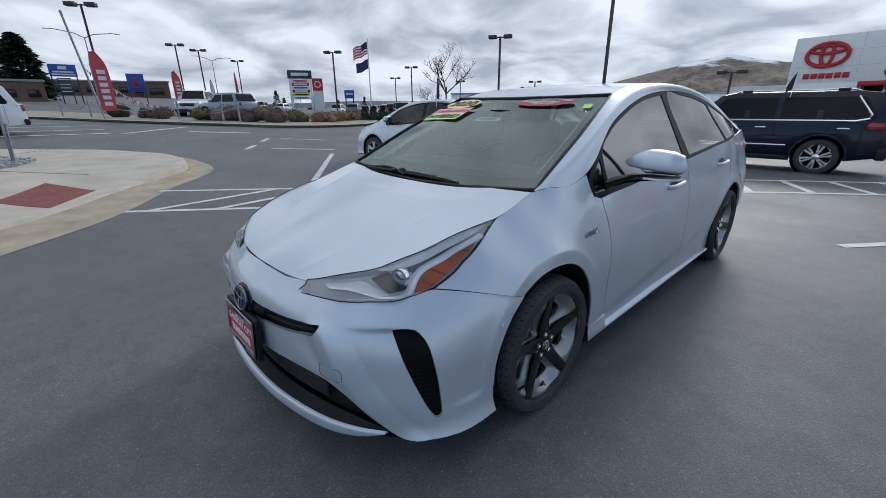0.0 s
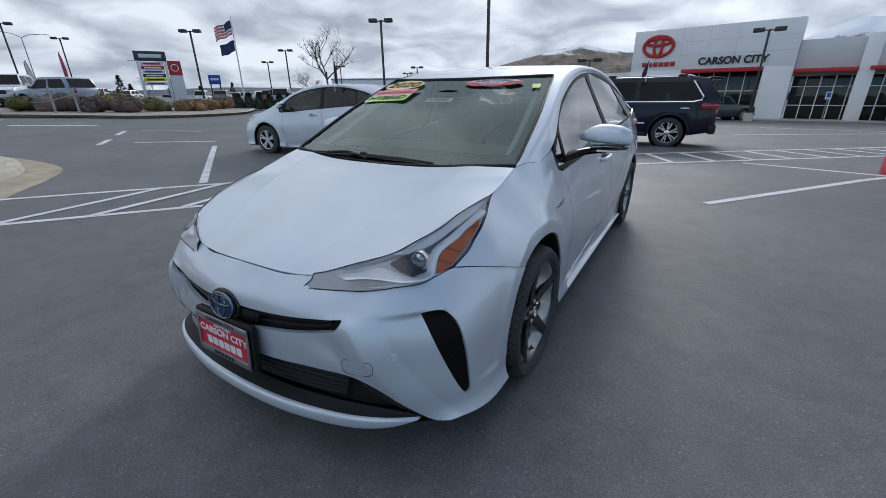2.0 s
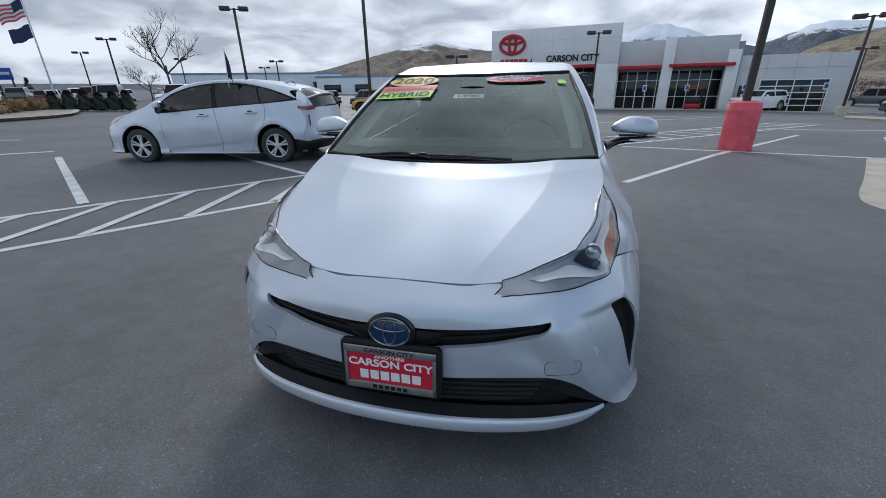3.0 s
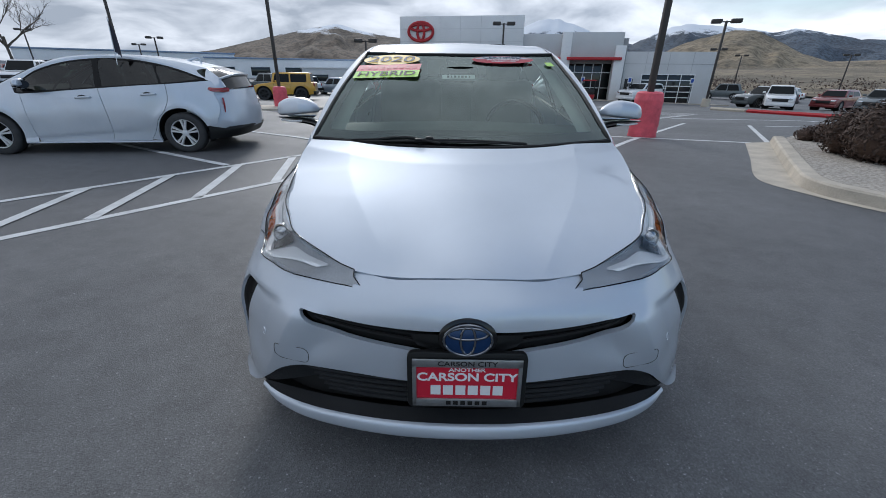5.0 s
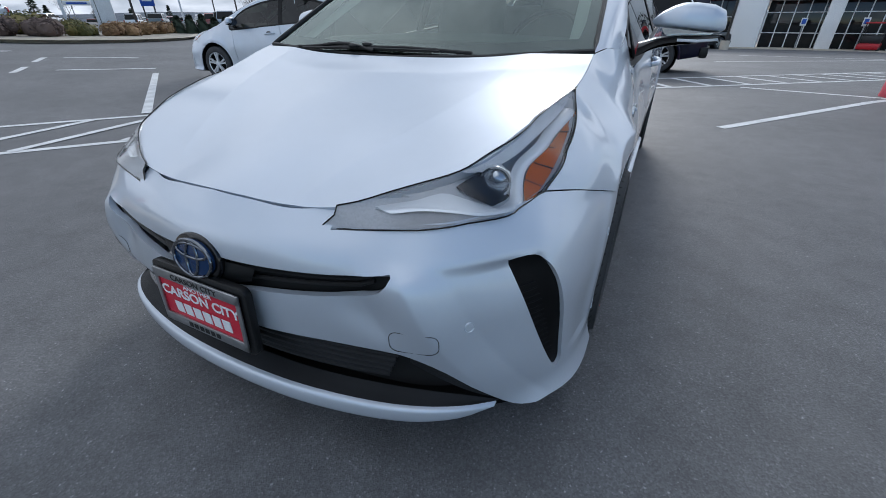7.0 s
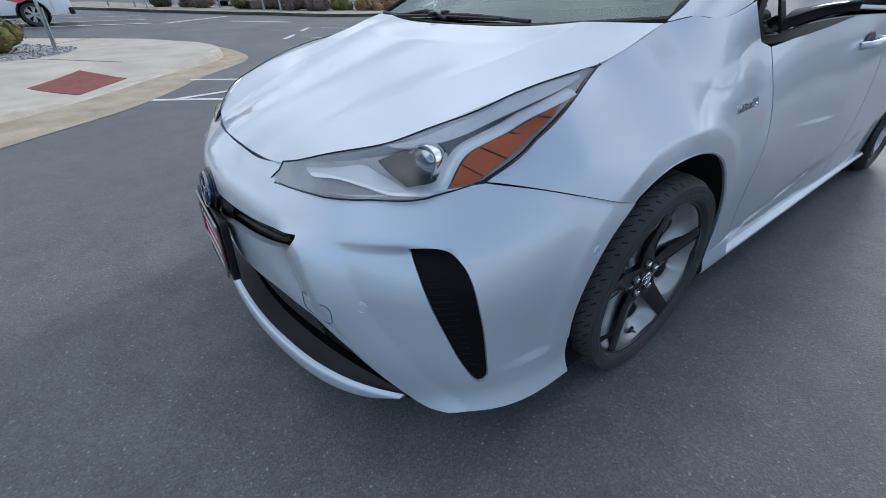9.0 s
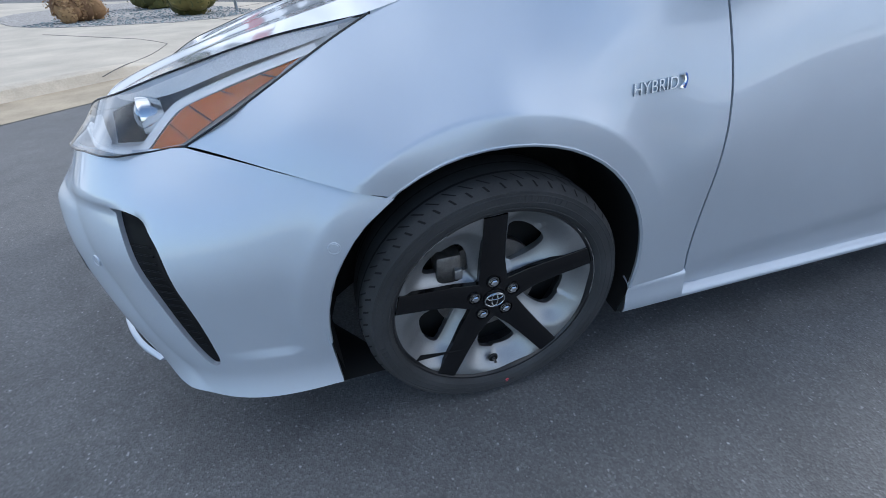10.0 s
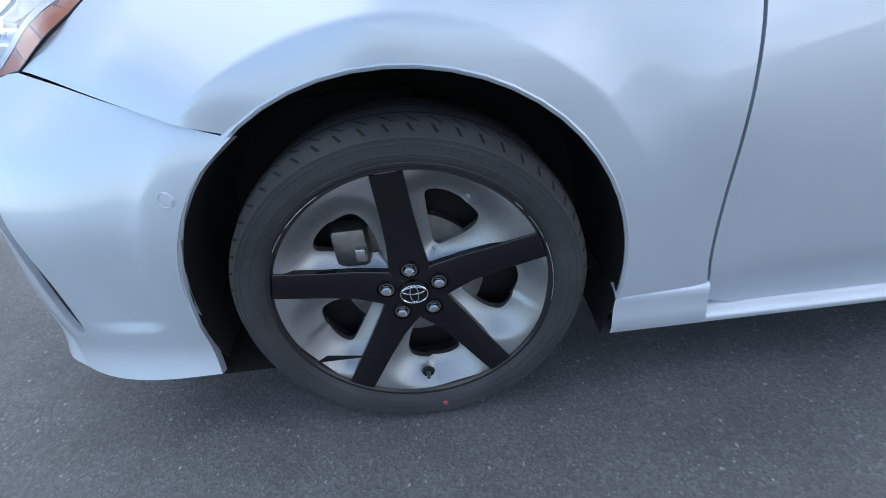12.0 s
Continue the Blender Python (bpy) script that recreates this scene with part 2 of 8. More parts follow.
def sheet(place, edge, holes=(), step=0.03, gap=0.0, rim=0.012, side=1, flip=False, folds=()):
    """A panel: the surface place(u, v) trimmed to an outline, with holes, its edges turned in by rim. folds: lines that its facets follow. side -1: mirrored in x."""
    loops = [inset(edge, gap) if gap else np.array(edge)] + [inset(h, -gap) if gap else np.array(h) for h in holes]
    lo, hi = loops[0].min(0), loops[0].max(0)
    gu, gv = np.meshgrid(np.arange(lo[0] + step / 2, hi[0], step), np.arange(lo[1] + step / 2, hi[1], step))
    q = np.stack([gu.ravel(), gv.ravel()], 1)
    keep = inside(loops[0], q) & (distance(loops[0], q) > step * 0.45)
    for h in loops[1:]:
        keep &= ~inside(h, q) & (distance(h, q) > step * 0.45)
    verts, edges = [], []
    for line in folds:
        p = np.array(even(line, step))
        ok = inside(loops[0], p) & (distance(loops[0], p) > step * 0.8)
        for h in loops[1:]:
            ok &= ~inside(h, p) & (distance(h, p) > step * 0.8)
        for i in range(len(p)):
            if ok[i]:
                verts.append(Vector(p[i]))
                if i and ok[i - 1]:
                    edges.append((len(verts) - 2, len(verts) - 1))
                keep &= np.linalg.norm(q - p[i], axis=1) > step * 0.7
    for l in loops:
        n0 = len(verts)
        verts += [Vector(p) for p in l]
        edges += [(n0 + i, n0 + (i + 1) % len(l)) for i in range(len(l))]
    verts += [Vector(p) for p in q[keep]]
    v, _, f, *_ = geometry.delaunay_2d_cdt(verts, edges, [], 0, 1e-6)
    v = np.array([tuple(p) for p in v])
    c = np.array([v[list(t)].mean(0) for t in f])
    ok = inside(loops[0], c)
    for h in loops[1:]:
        ok &= ~inside(h, c)
    xyz = np.stack([np.broadcast_to(k, len(v)) for k in place(v[:, 0], v[:, 1])], 1).astype(float)
    xyz[:, 0] *= side
    bm = bmesh.new()
    bv = [bm.verts.new(p) for p in xyz]
    for t, good in zip(f, ok):
        if good:
            bm.faces.new([bv[i] for i in (t if (side > 0) != flip else t[::-1])])
    bmesh.ops.delete(bm, geom=[w for w in bm.verts if not w.link_faces], context="VERTS")
    bm.normal_update()
    if rim:
        border = [e for e in bm.edges if len(e.link_faces) == 1]
        normal = {w: w.normal.copy() for e in border for w in e.verts}
        made = bmesh.ops.extrude_edge_only(bm, edges=border)["geom"]
        old = {tuple(round(k, 6) for k in w.co): w for w in normal}
        for w in made:
            if isinstance(w, bmesh.types.BMVert):
                w.co -= normal[old[tuple(round(k, 6) for k in w.co)]] * rim
        bm.normal_update()
    return bm


def tube(points, radius, sides=8, closed=False, bm=None, taper=None):
    """A round bar along a line."""
    bm = bm or bmesh.new()
    p = [Vector(q) for q in points]
    rings = []
    up = Vector((0.123, 0.456, 0.881))
    for i, q in enumerate(p):
        a = p[i - 1] if i or closed else p[0]
        b = p[(i + 1) % len(p)] if closed or i + 1 < len(p) else p[-1]
        t = (b - a).normalized()
        s = t.cross(up).normalized()
        w = s.cross(t)
        r = radius if taper is None else radius * taper(i / max(1, len(p) - 1))
        rings.append([bm.verts.new(q + (s * math.cos(k) + w * math.sin(k)) * r) for k in np.arange(sides) * 2 * math.pi / sides])
    for i in range(len(rings) if closed else len(rings) - 1):
        a, b = rings[i], rings[(i + 1) % len(rings)]
        for k in range(sides):
            bm.faces.new((a[k], a[(k + 1) % sides], b[(k + 1) % sides], b[k]))
    if not closed:
        bm.faces.new(rings[0][::-1]), bm.faces.new(rings[-1])
    return bm


def box(size, at=(0, 0, 0), bevel=0.0, bm=None, turn=None, segments=2):
    """A block, its edges rounded by bevel; at is its centre."""
    bm = bm or bmesh.new()
    m = Matrix.Translation(at) @ (turn or Matrix()) @ Matrix.Diagonal((*size, 1))
    made = bmesh.ops.create_cube(bm, size=1, matrix=m)["verts"]
    if bevel:
        bmesh.ops.bevel(bm, geom=list({e for w in made for e in w.link_edges}), offset=bevel, segments=segments, affect="EDGES", profile=0.5)
    return bm


def prism(points, depth, at=None, bevel=0.0, bm=None):
    """An outline in x and z pushed along +y by depth, then moved by the pose at."""
    bm = bm or bmesh.new()
    a = [bm.verts.new((x, 0, z)) for x, z in points]
    b = [bm.verts.new((x, depth, z)) for x, z in points]
    n = len(a)
    faces = [bm.faces.new(a), bm.faces.new(b[::-1])] + [bm.faces.new((a[i], b[i], b[(i + 1) % n], a[(i + 1) % n])) for i in range(n)]
    bmesh.ops.recalc_face_normals(bm, faces=faces)
    made = a + b
    if bevel:
        geom = bmesh.ops.bevel(bm, geom=list({e for w in a + b for e in w.link_edges}), offset=bevel, segments=2, affect="EDGES", profile=0.5)
        made = list({w for f in geom["faces"] for w in f.verts} | {w for w in made if w.is_valid})
    if at is not None:
        bmesh.ops.transform(bm, matrix=at, verts=[w for w in made if w.is_valid])
    return bm


def lathe(profile, segments=32, bm=None, at=None):
    """A profile of (radius, height) turned round z."""
    bm = bm or bmesh.new()
    rings = []
    for r, z in profile:
        if r < 1e-6:
            rings.append([bm.verts.new((0, 0, z))])
        else:
            rings.append([bm.verts.new((r * math.cos(a), r * math.sin(a), z)) for a in np.arange(segments) * 2 * math.pi / segments])
    for a, b in zip(rings, rings[1:]):
        for k in range(segments):
            j = (k + 1) % segments
            ring = [a[k % len(a)], a[j % len(a)], b[j % len(b)], b[k % len(b)]]
            ring = [w for i, w in enumerate(ring) if w not in ring[:i]]
            if len(ring) > 2:
                bm.faces.new(ring)
    if at is not None:
        bmesh.ops.transform(bm, matrix=at, verts=[w for r in rings for w in r])
    return bm


def words(text, size, material, parent, at, name="lettering", extrude=0.002, stretch=1.0, label="", bold=0.012):
    """Raised lettering, centred, in the xy plane of the pose at."""
    cu = bpy.data.curves.new(name, "FONT")
    cu.body, cu.size, cu.extrude, cu.align_x, cu.align_y = text, size, extrude, "CENTER", "CENTER"
    cu.offset = size * bold
    tmp = bpy.data.objects.new(name, cu)
    scene.collection.objects.link(tmp)
    me = bpy.data.meshes.new_from_object(tmp.evaluated_get(bpy.context.evaluated_depsgraph_get()))
    bpy.data.objects.remove(tmp)
    bpy.data.curves.remove(cu)
    me.name = name
    me.transform(at @ Matrix.Diagonal((stretch, 1, 1, 1)))
    me.materials.clear()
    me.materials.append(material)
    ob = new(name, me)
    ob.parent = parent
    return tagged(ob, label)


def ellipse(w, h, n=40):
    return [(w / 2 * math.cos(a), h / 2 * math.sin(a)) for a in np.arange(n) * 2 * math.pi / n]


def ring_bm(w, h, thick, depth, n=48, bm=None, at=None):
    """A flat oval ring in x and z with a rounded front, w by h outside."""
    bm = bm or bmesh.new()
    m = at or Matrix()
    line = [m @ Vector((x, 0, z)) for x, z in ellipse(w - thick, h - thick, n)]
    return tube(line, thick / 2, 8, True, bm)

# ---- glass, lamp and trim materials ----


def pane(name, tint, gloss_rough=0.0, ior=2.0, sheen=(1, 1, 1)):
    """A thin pane: lets tinted light through and mirrors by the angle."""
    m = Mat(name)
    t = m.t
    clear = m.node("ShaderNodeBsdfTransparent", Color=(*tint, 1))
    gloss = m.node("ShaderNodeBsdfGlossy", Color=(*sheen, 1), Roughness=gloss_rough)
    fres = m.node("ShaderNodeFresnel", IOR=ior)
    mix = t.nodes.new("ShaderNodeMixShader")
    t.links.new(fres.outputs[0], mix.inputs[0])
    t.links.new(clear.outputs[0], mix.inputs[1]), t.links.new(gloss.outputs[0], mix.inputs[2])
    t.links.new(mix.outputs[0], t.nodes["Material Output"].inputs["Surface"])
    return m.m


GLASS = pane("windshield_glass", (0.74, 0.88, 0.82), 0.0, 2.05, (0.88, 1.0, 0.95))
TINTED = pane("tinted_glass", (0.16, 0.175, 0.175), 0.0, 2.5)
LENS = pane("lamp_lens", (0.96, 0.965, 0.97), 0.0, 1.58)
LAMP_GREY = worn("lamp_grey", (0.50, 0.515, 0.54), 0.3, 10, 0.1, 0.0, 200, 0.15)
PROJECTOR = Mat("projector_glass", (0.42, 0.45, 0.48), 0.04, 0.85).m
AMBER = Mat("amber_reflector", (0.52, 0.120, 0.004), 0.2, 0.0, Coat_Weight=0.4).m
TAIL_RED = Mat("red_lamp_lens", (0.28, 0.01, 0.015), 0.15, 0.0, Coat_Weight=1.0).m
SEAT_CLOTH = worn("grey_seat_fabric", (0.20, 0.205, 0.20), 0.85, 8, 0.2, 0.2, 300)
TRIM_PALE = worn("pale_cabin_trim", (0.46, 0.47, 0.455), 0.8, 6, 0.08, 0.1, 200)
EMBLEM_BLUE = Mat("emblem_blue", (0.008, 0.035, 0.11), 0.2, 0.3).m
DARK_CHROME = Mat("dark_chrome", (0.20, 0.215, 0.24), 0.14, 1.0).m
VENT_BLACK = Mat("vent_black", (0.004, 0.004, 0.0045), 0.5, 0.0, Specular_IOR_Level=0.12).m
LAMP_PALE = worn("pale_lamp_housing", (0.80, 0.81, 0.82), 0.4, 20, 0.04, 0.0, 300, 0.0)
LAMP_STRIP = Mat("satin_lamp_strip", (0.93, 0.94, 0.95), 0.25, 0.15).m
# grey lightened to add to the pale sky veil on the windshield
DASH = worn("lightened_dashboard", (0.13, 0.14, 0.135), 0.7, 6, 0.2, 0.2, 300)
SIGN_RED = Mat("sign_red", (0.50, 0.012, 0.035), 0.35).m
YELLOW = Mat("sticker_yellow", (0.80, 0.50, 0.02), 0.45, 0.0, Coat_Weight=1.0, Coat_IOR=1.5, Coat_Roughness=0.0).m
GREEN = Mat("sticker_green", (0.42, 0.80, 0.03), 0.45, 0.0, Coat_Weight=1.0, Coat_IOR=1.5, Coat_Roughness=0.0).m
PINK = Mat("sticker_red", (0.72, 0.07, 0.09), 0.45, 0.0, Coat_Weight=1.0, Coat_IOR=1.5, Coat_Roughness=0.0).m
BLACK_INK = Mat("black_ink", (0.008, 0.008, 0.008), 0.5).m


def loft(curves, n=24, across=6, side=1, flip=False, bm=None):
    """A panel through lines that run alongside one another."""
    rows = [np.array(spline(c, 10)) for c in curves]
    rows = [np.stack([np.interp(np.linspace(0, 1, n + 1), np.r_[0, np.cumsum(np.linalg.norm(np.diff(r, axis=0), axis=1))] / np.sum(np.linalg.norm(np.diff(r, axis=0), axis=1)), r[:, k]) for k in range(3)], 1) for r in rows]
    cols = [np.array(spline([r[i] for r in rows], across)) for i in range(n + 1)]
    bm = bm or bmesh.new()
    grid = [[bm.verts.new((q[0] * side, q[1], q[2])) for q in c] for c in cols]
    for a, b in zip(grid, grid[1:]):
        for i in range(len(a) - 1):
            f = (a[i], b[i], b[i + 1], a[i + 1])
            bm.faces.new(f if (side > 0) != flip else f[::-1])
    bm.normal_update()
    return bm


def both(rows):
    """Control points and their mirror images in x."""
    return [tuple(r) for r in rows] + [(-r[0], *r[1:]) for r in rows if r[0] > 1e-4]


def mirror_line(line):
    """A line that starts on x = 0, made whole."""
    return [(-p[0], *p[1:]) for p in line[:0:-1]] + [tuple(p) for p in line]


# ---- body lines of the hatchback: x to its left, y to its tail, z up; the front axle is at y = 0 ----
HOOD_EDGE = [(0.351, -0.818, 0.713), (0.488, -0.742, 0.755), (0.580, -0.655, 0.783), (0.634, -0.54, 0.819), (0.670, -0.37, 0.863), (0.700, -0.19, 0.894), (0.706, -0.08, 0.930), (0.702, 0.035, 0.965)]
HOOD_FRONT = [(0, -0.864, 0.714), (0.12, -0.855, 0.708), (0.233, -0.838, 0.700), (0.351, -0.818, 0.713)]
HOOD_REAR = [(0, -0.06, 0.944), (0.35, -0.04, 0.951), (0.702, 0.035, 0.965)]
HOOD_CREST = [(0, -0.70, 0.774), (0, -0.45, 0.852), (0, -0.22, 0.916), (0.29, -0.62, 0.784), (0.37, -0.38, 0.862), (0.45, -0.16, 0.922)]
LAMP_OUTER = [(0.694, -0.19, 0.896), (0.728, -0.30, 0.845), (0.737, -0.42, 0.78), (0.722, -0.541, 0.716)]
LAMP_BOTTOM = [(0.722, -0.541, 0.716), (0.69, -0.638, 0.704), (0.61, -0.745, 0.697), (0.495, -0.815, 0.687), (0.316, -0.857, 0.664)]
BUMPER_SEAM = [(0.722, -0.541, 0.716), (0.785, -0.44, 0.693), (0.838, -0.33, 0.66), (0.862, -0.207, 0.622)]
SLIT_TOP = [(0, -0.948, 0.587), (0.15, -0.938, 0.582), (0.336, -0.908, 0.588), (0.43, -0.888, 0.597), (0.500, -0.872, 0.609)]
SLIT_BOTTOM = [(0.500, -0.872, 0.606), (0.478, -0.879, 0.577), (0.445, -0.888, 0.556), (0.30, -0.912, 0.532), (0.15, -0.935, 0.516), (0.09, -0.942, 0.506), (0, -0.95, 0.502)]
CHIN = [(0, -0.94, 0.398), (0.35, -0.905, 0.403), (0.52, -0.868, 0.400), (0.59, -0.835, 0.365), (0.66, -0.79, 0.295), (0.735, -0.728, 0.222), (0.785, -0.690, 0.208), (0.845, -0.60, 0.204), (0.862, -0.49, 0.199), (0.862, -0.366, 0.198)]
LIP_TOP = [(0, -0.972, 0.248), (0.236, -0.960, 0.248), (0.445, -0.922, 0.249), (0.56, -0.884, 0.249), (0.65, -0.833, 0.244), (0.712, -0.775, 0.232)]
LIP_BOTTOM = [(0, -0.973, 0.200), (0.236, -0.961, 0.201), (0.445, -0.922, 0.205), (0.56, -0.884, 0.210), (0.65, -0.833, 0.218), (0.712, -0.775, 0.229)]
SIDE_LOW = [(0.864, 0.40, 0.20), (0.846, 0.62, 0.20), (0.844, 1.3, 0.20), (0.850, 2.25, 0.20), (0.852, 0.60, 0.31), (0.848, 1.3, 0.32), (0.856, 2.2, 0.33), (0.860, 0.5, 0.45), (0.858, 1.3, 0.46), (0.868, 2.25, 0.45)]
SIDE_MID = [(0.866, -0.38, 0.35), (0.872, 0.0, 0.66), (0.868, 0.45, 0.60), (0.868, 1.3, 0.62), (0.874, 2.25, 0.60), (0.88, 2.7, 0.68), (0.862, 3.15, 0.60), (0.845, 3.3, 0.40), (0.83, 3.4, 0.60)]
SIDE_HIGH = [(0.795, -0.35, 0.745), (0.857, 0.0, 0.762), (0.859, 0.19, 0.72), (0.860, 0.35, 0.595), (0.850, -0.225, 0.702), (0.856, 1.3, 0.75), (0.868, 2.2, 0.75), (0.872, 2.7, 0.78), (0.83, 3.2, 0.80), (0.785, 0.0, 0.85), (0.815, 0.28, 0.85), (0.836, 1.3, 0.86), (0.85, 2.2, 0.88), (0.84, 2.7, 0.92), (0.79, 3.2, 0.95)]
SIDE_BELT = [(0.725, 0.12, 0.985), (0.795, 0.42, 0.895), (0.812, 1.3, 0.955), (0.82, 2.2, 1.015), (0.79, 2.8, 1.06), (0.745, 3.2, 1.09)]
PILLAR = [(0.702, 0.045, 0.967), (0.66, 0.40, 1.135), (0.605, 0.75, 1.295), (0.577, 0.918, 1.361), (0.56, 1.2, 1.415), (0.555, 1.6, 1.44), (0.55, 2.1, 1.43), (0.53, 2.6, 1.37), (0.50, 3.1, 1.262)]
WINDOW_TOP = [(0.790, 0.36, 0.90), (0.762, 0.40, 0.985), (0.728, 0.54, 1.10), (0.69, 0.70, 1.205), (0.662, 0.90, 1.28), (0.63, 1.2, 1.352), (0.61, 1.62, 1.392), (0.615, 2.1, 1.375), (0.65, 2.6, 1.285), (0.715, 3.15, 1.10)]
ROOF_MID = [(0, 0.84, 1.352), (0, 1.2, 1.428), (0, 1.6, 1.456), (0, 2.1, 1.446), (0, 2.6, 1.388), (0, 3.1, 1.285)]
ARCH_R, AXLE_Z, BASE_Y = 0.376, 0.312, 2.70


def soft(d, r):
    return np.sqrt(np.asarray(d, float) ** 2 + r * r)


def hood_crease(x, y):
    """Two ridges that run back from the nose, and the bow where the hood flattens before the windshield."""
    x, y = np.abs(np.asarray(x, float)), np.asarray(y, float)
    ridge = np.interp(y, [-0.83, -0.65, -0.467, -0.28, 0.0], [0.225, 0.313, 0.398, 0.462, 0.51])
    return -0.065 * (x - ridge + soft(x - ridge, 0.004)) - 0.06 * soft(y + 0.225 - 0.38 * x * x, 0.008)


def hood_terms(x, y):
    """The plain sweep of the hood: even across, bowed along."""
    x, y = np.asarray(x, float), np.asarray(y, float) + 0.4
    return np.stack([1 + 0 * x, y, y ** 2, y ** 3, x ** 2, x ** 2 * y, x ** 2 * y * y], -1)


def step01(v, w):
    v = np.clip(np.asarray(v, float) / w, 0, 1)
    return v * v * (3 - 2 * v)


def relu(d, r):
    """d where it is above zero, else nothing, the corner rounded by r."""
    return (np.asarray(d, float) + soft(d, r)) / 2


def arch_fold(y, z, reach=0.10):
    """The fold along the flat band round each wheel arch: the skin leans in beyond it."""
    out = 0.0
    for y0, a0, a1 in ((0.0, 5, 85), (BASE_Y, 20, 45)):
        d = np.hypot(np.asarray(y, float) - y0, np.asarray(z, float) - AXLE_Z) - BAND_R
        a = np.degrees(np.arctan2(z - AXLE_Z, np.asarray(y, float) - y0))
        lift = relu(d, 0.002)
        out = out - lift * np.exp(-lift / reach) * step01(a - a0, a1 - a0) * (1.0 if y0 == 0 else step01(165 - a, 30))
    return out


def door_fold(y):
    """The height of the crease that rises along the foot of the doors."""
    return 0.268 + 0.085 * (np.asarray(y, float) - 0.55)


def side_form(y, z):
    e = relu(door_fold(y) - z, 0.002)
    return 0.60 * arch_fold(y, z) - 0.42 * e * np.exp(-e / 0.05) * step01(np.asarray(y, float) - 0.50, 0.08) * step01(2.2 - np.asarray(y, float), 0.3)


BAND_R = 0.433
side_pts = [(y, z, x) for x, y, z in HOOD_EDGE[5:] + LAMP_OUTER[1:] + BUMPER_SEAM[1:] + SIDE_LOW + SIDE_MID + SIDE_HIGH + SIDE_BELT]
side_base = tps([(y, z, x - float(side_form(y, z))) for y, z, x in side_pts], 4e-4)
side_x = lambda y, z: side_base(y, z) + side_form(y, z)
hood_pts = np.array(both(HOOD_FRONT + HOOD_EDGE[1:] + HOOD_REAR[:2] + HOOD_CREST))
hood_rest = hood_pts[:, 2] - hood_crease(hood_pts[:, 0], hood_pts[:, 1])
hood_sweep = np.linalg.lstsq(hood_terms(hood_pts[:, 0], hood_pts[:, 1]), hood_rest, rcond=None)[0]
hood_ease = tps(np.c_[hood_pts[:, :2], hood_rest - hood_terms(hood_pts[:, 0], hood_pts[:, 1]) @ hood_sweep], np.where(hood_pts[:, 1] < -0.81, 0.003, 0.04))
hood_z = lambda x, y: hood_terms(x, y) @ hood_sweep + hood_ease(x, y) + hood_crease(x, y)
lamp_x = tps([(y, z, x) for x, y, z in HOOD_EDGE[:6] + LAMP_OUTER[1:] + LAMP_BOTTOM[1:]] + [(-0.655, 0.735, 0.660), (-0.46, 0.80, 0.705), (-0.838, 0.690, 0.331)])
glass_x = tps([(y, z, x) for x, y, z in WINDOW_TOP + SIDE_BELT[1:]])
FRONT_C, REAR_C = -0.10, 2.75


def polar(line, cy=FRONT_C, sign=-1):
    return [(math.atan2(x, sign * (y - cy)), z) for x, y, z in line]


def polar_surface(rows, cy=FRONT_C, sign=-1, form=None, ease=1e-5):
    form = form or (lambda a, z: 0.0)
    rows = both(rows)
    f = tps([(math.atan2(x, sign * (y - cy)), z, math.hypot(x, y - cy) - float(form(math.atan2(x, sign * (y - cy)), z))) for x, y, z in rows], ease)

    def place(a, z, push=0.0):
        r = f(a, z) + push + form(a, z)
        return r * np.sin(a), cy + sign * r * np.cos(a), z
    return place


ARCH_FRONT = [(0.862, -math.sqrt(ARCH_R ** 2 - (z - AXLE_Z) ** 2), z) for z in (0.56, 0.47, 0.38, 0.312)] + [(0.862, -0.374, 0.25)]


def scoop(a, z):
    """The sunk face under the ridge over each side vent."""
    sunk = step01(0.623 - 0.10 * np.clip(a - 0.88, 0, 1) - z, 0.022) * step01(np.interp(z, [0.28, 0.45, 0.60], [1.03, 1.0, 0.965]) - a, 0.045) * step01(a - 0.56, 0.36) * step01(z - 0.27, 0.22)
    return -0.020 * sunk


CHIN_FOLD_A = lambda z: np.interp(z, [0.20, 0.30, 0.40, 0.50, 0.61], [0.875, 0.775, 0.70, 0.635, 0.585])


def chin_crease(a, z):
    """The fold that runs from the tip of the grille slit down to the corner of the chin."""
    line = CHIN_FOLD_A(z)
    off = np.abs(a - line)
    return 0.019 * np.clip(1 - np.sqrt(off ** 2 + 0.004 ** 2) / 0.11, 0, 1) * step01(0.635 - z, 0.05) - 0.013 * np.exp(-((a - line + 0.12) / 0.075) ** 2) * step01(0.60 - z, 0.10) * step01(z - 0.41, 0.09)


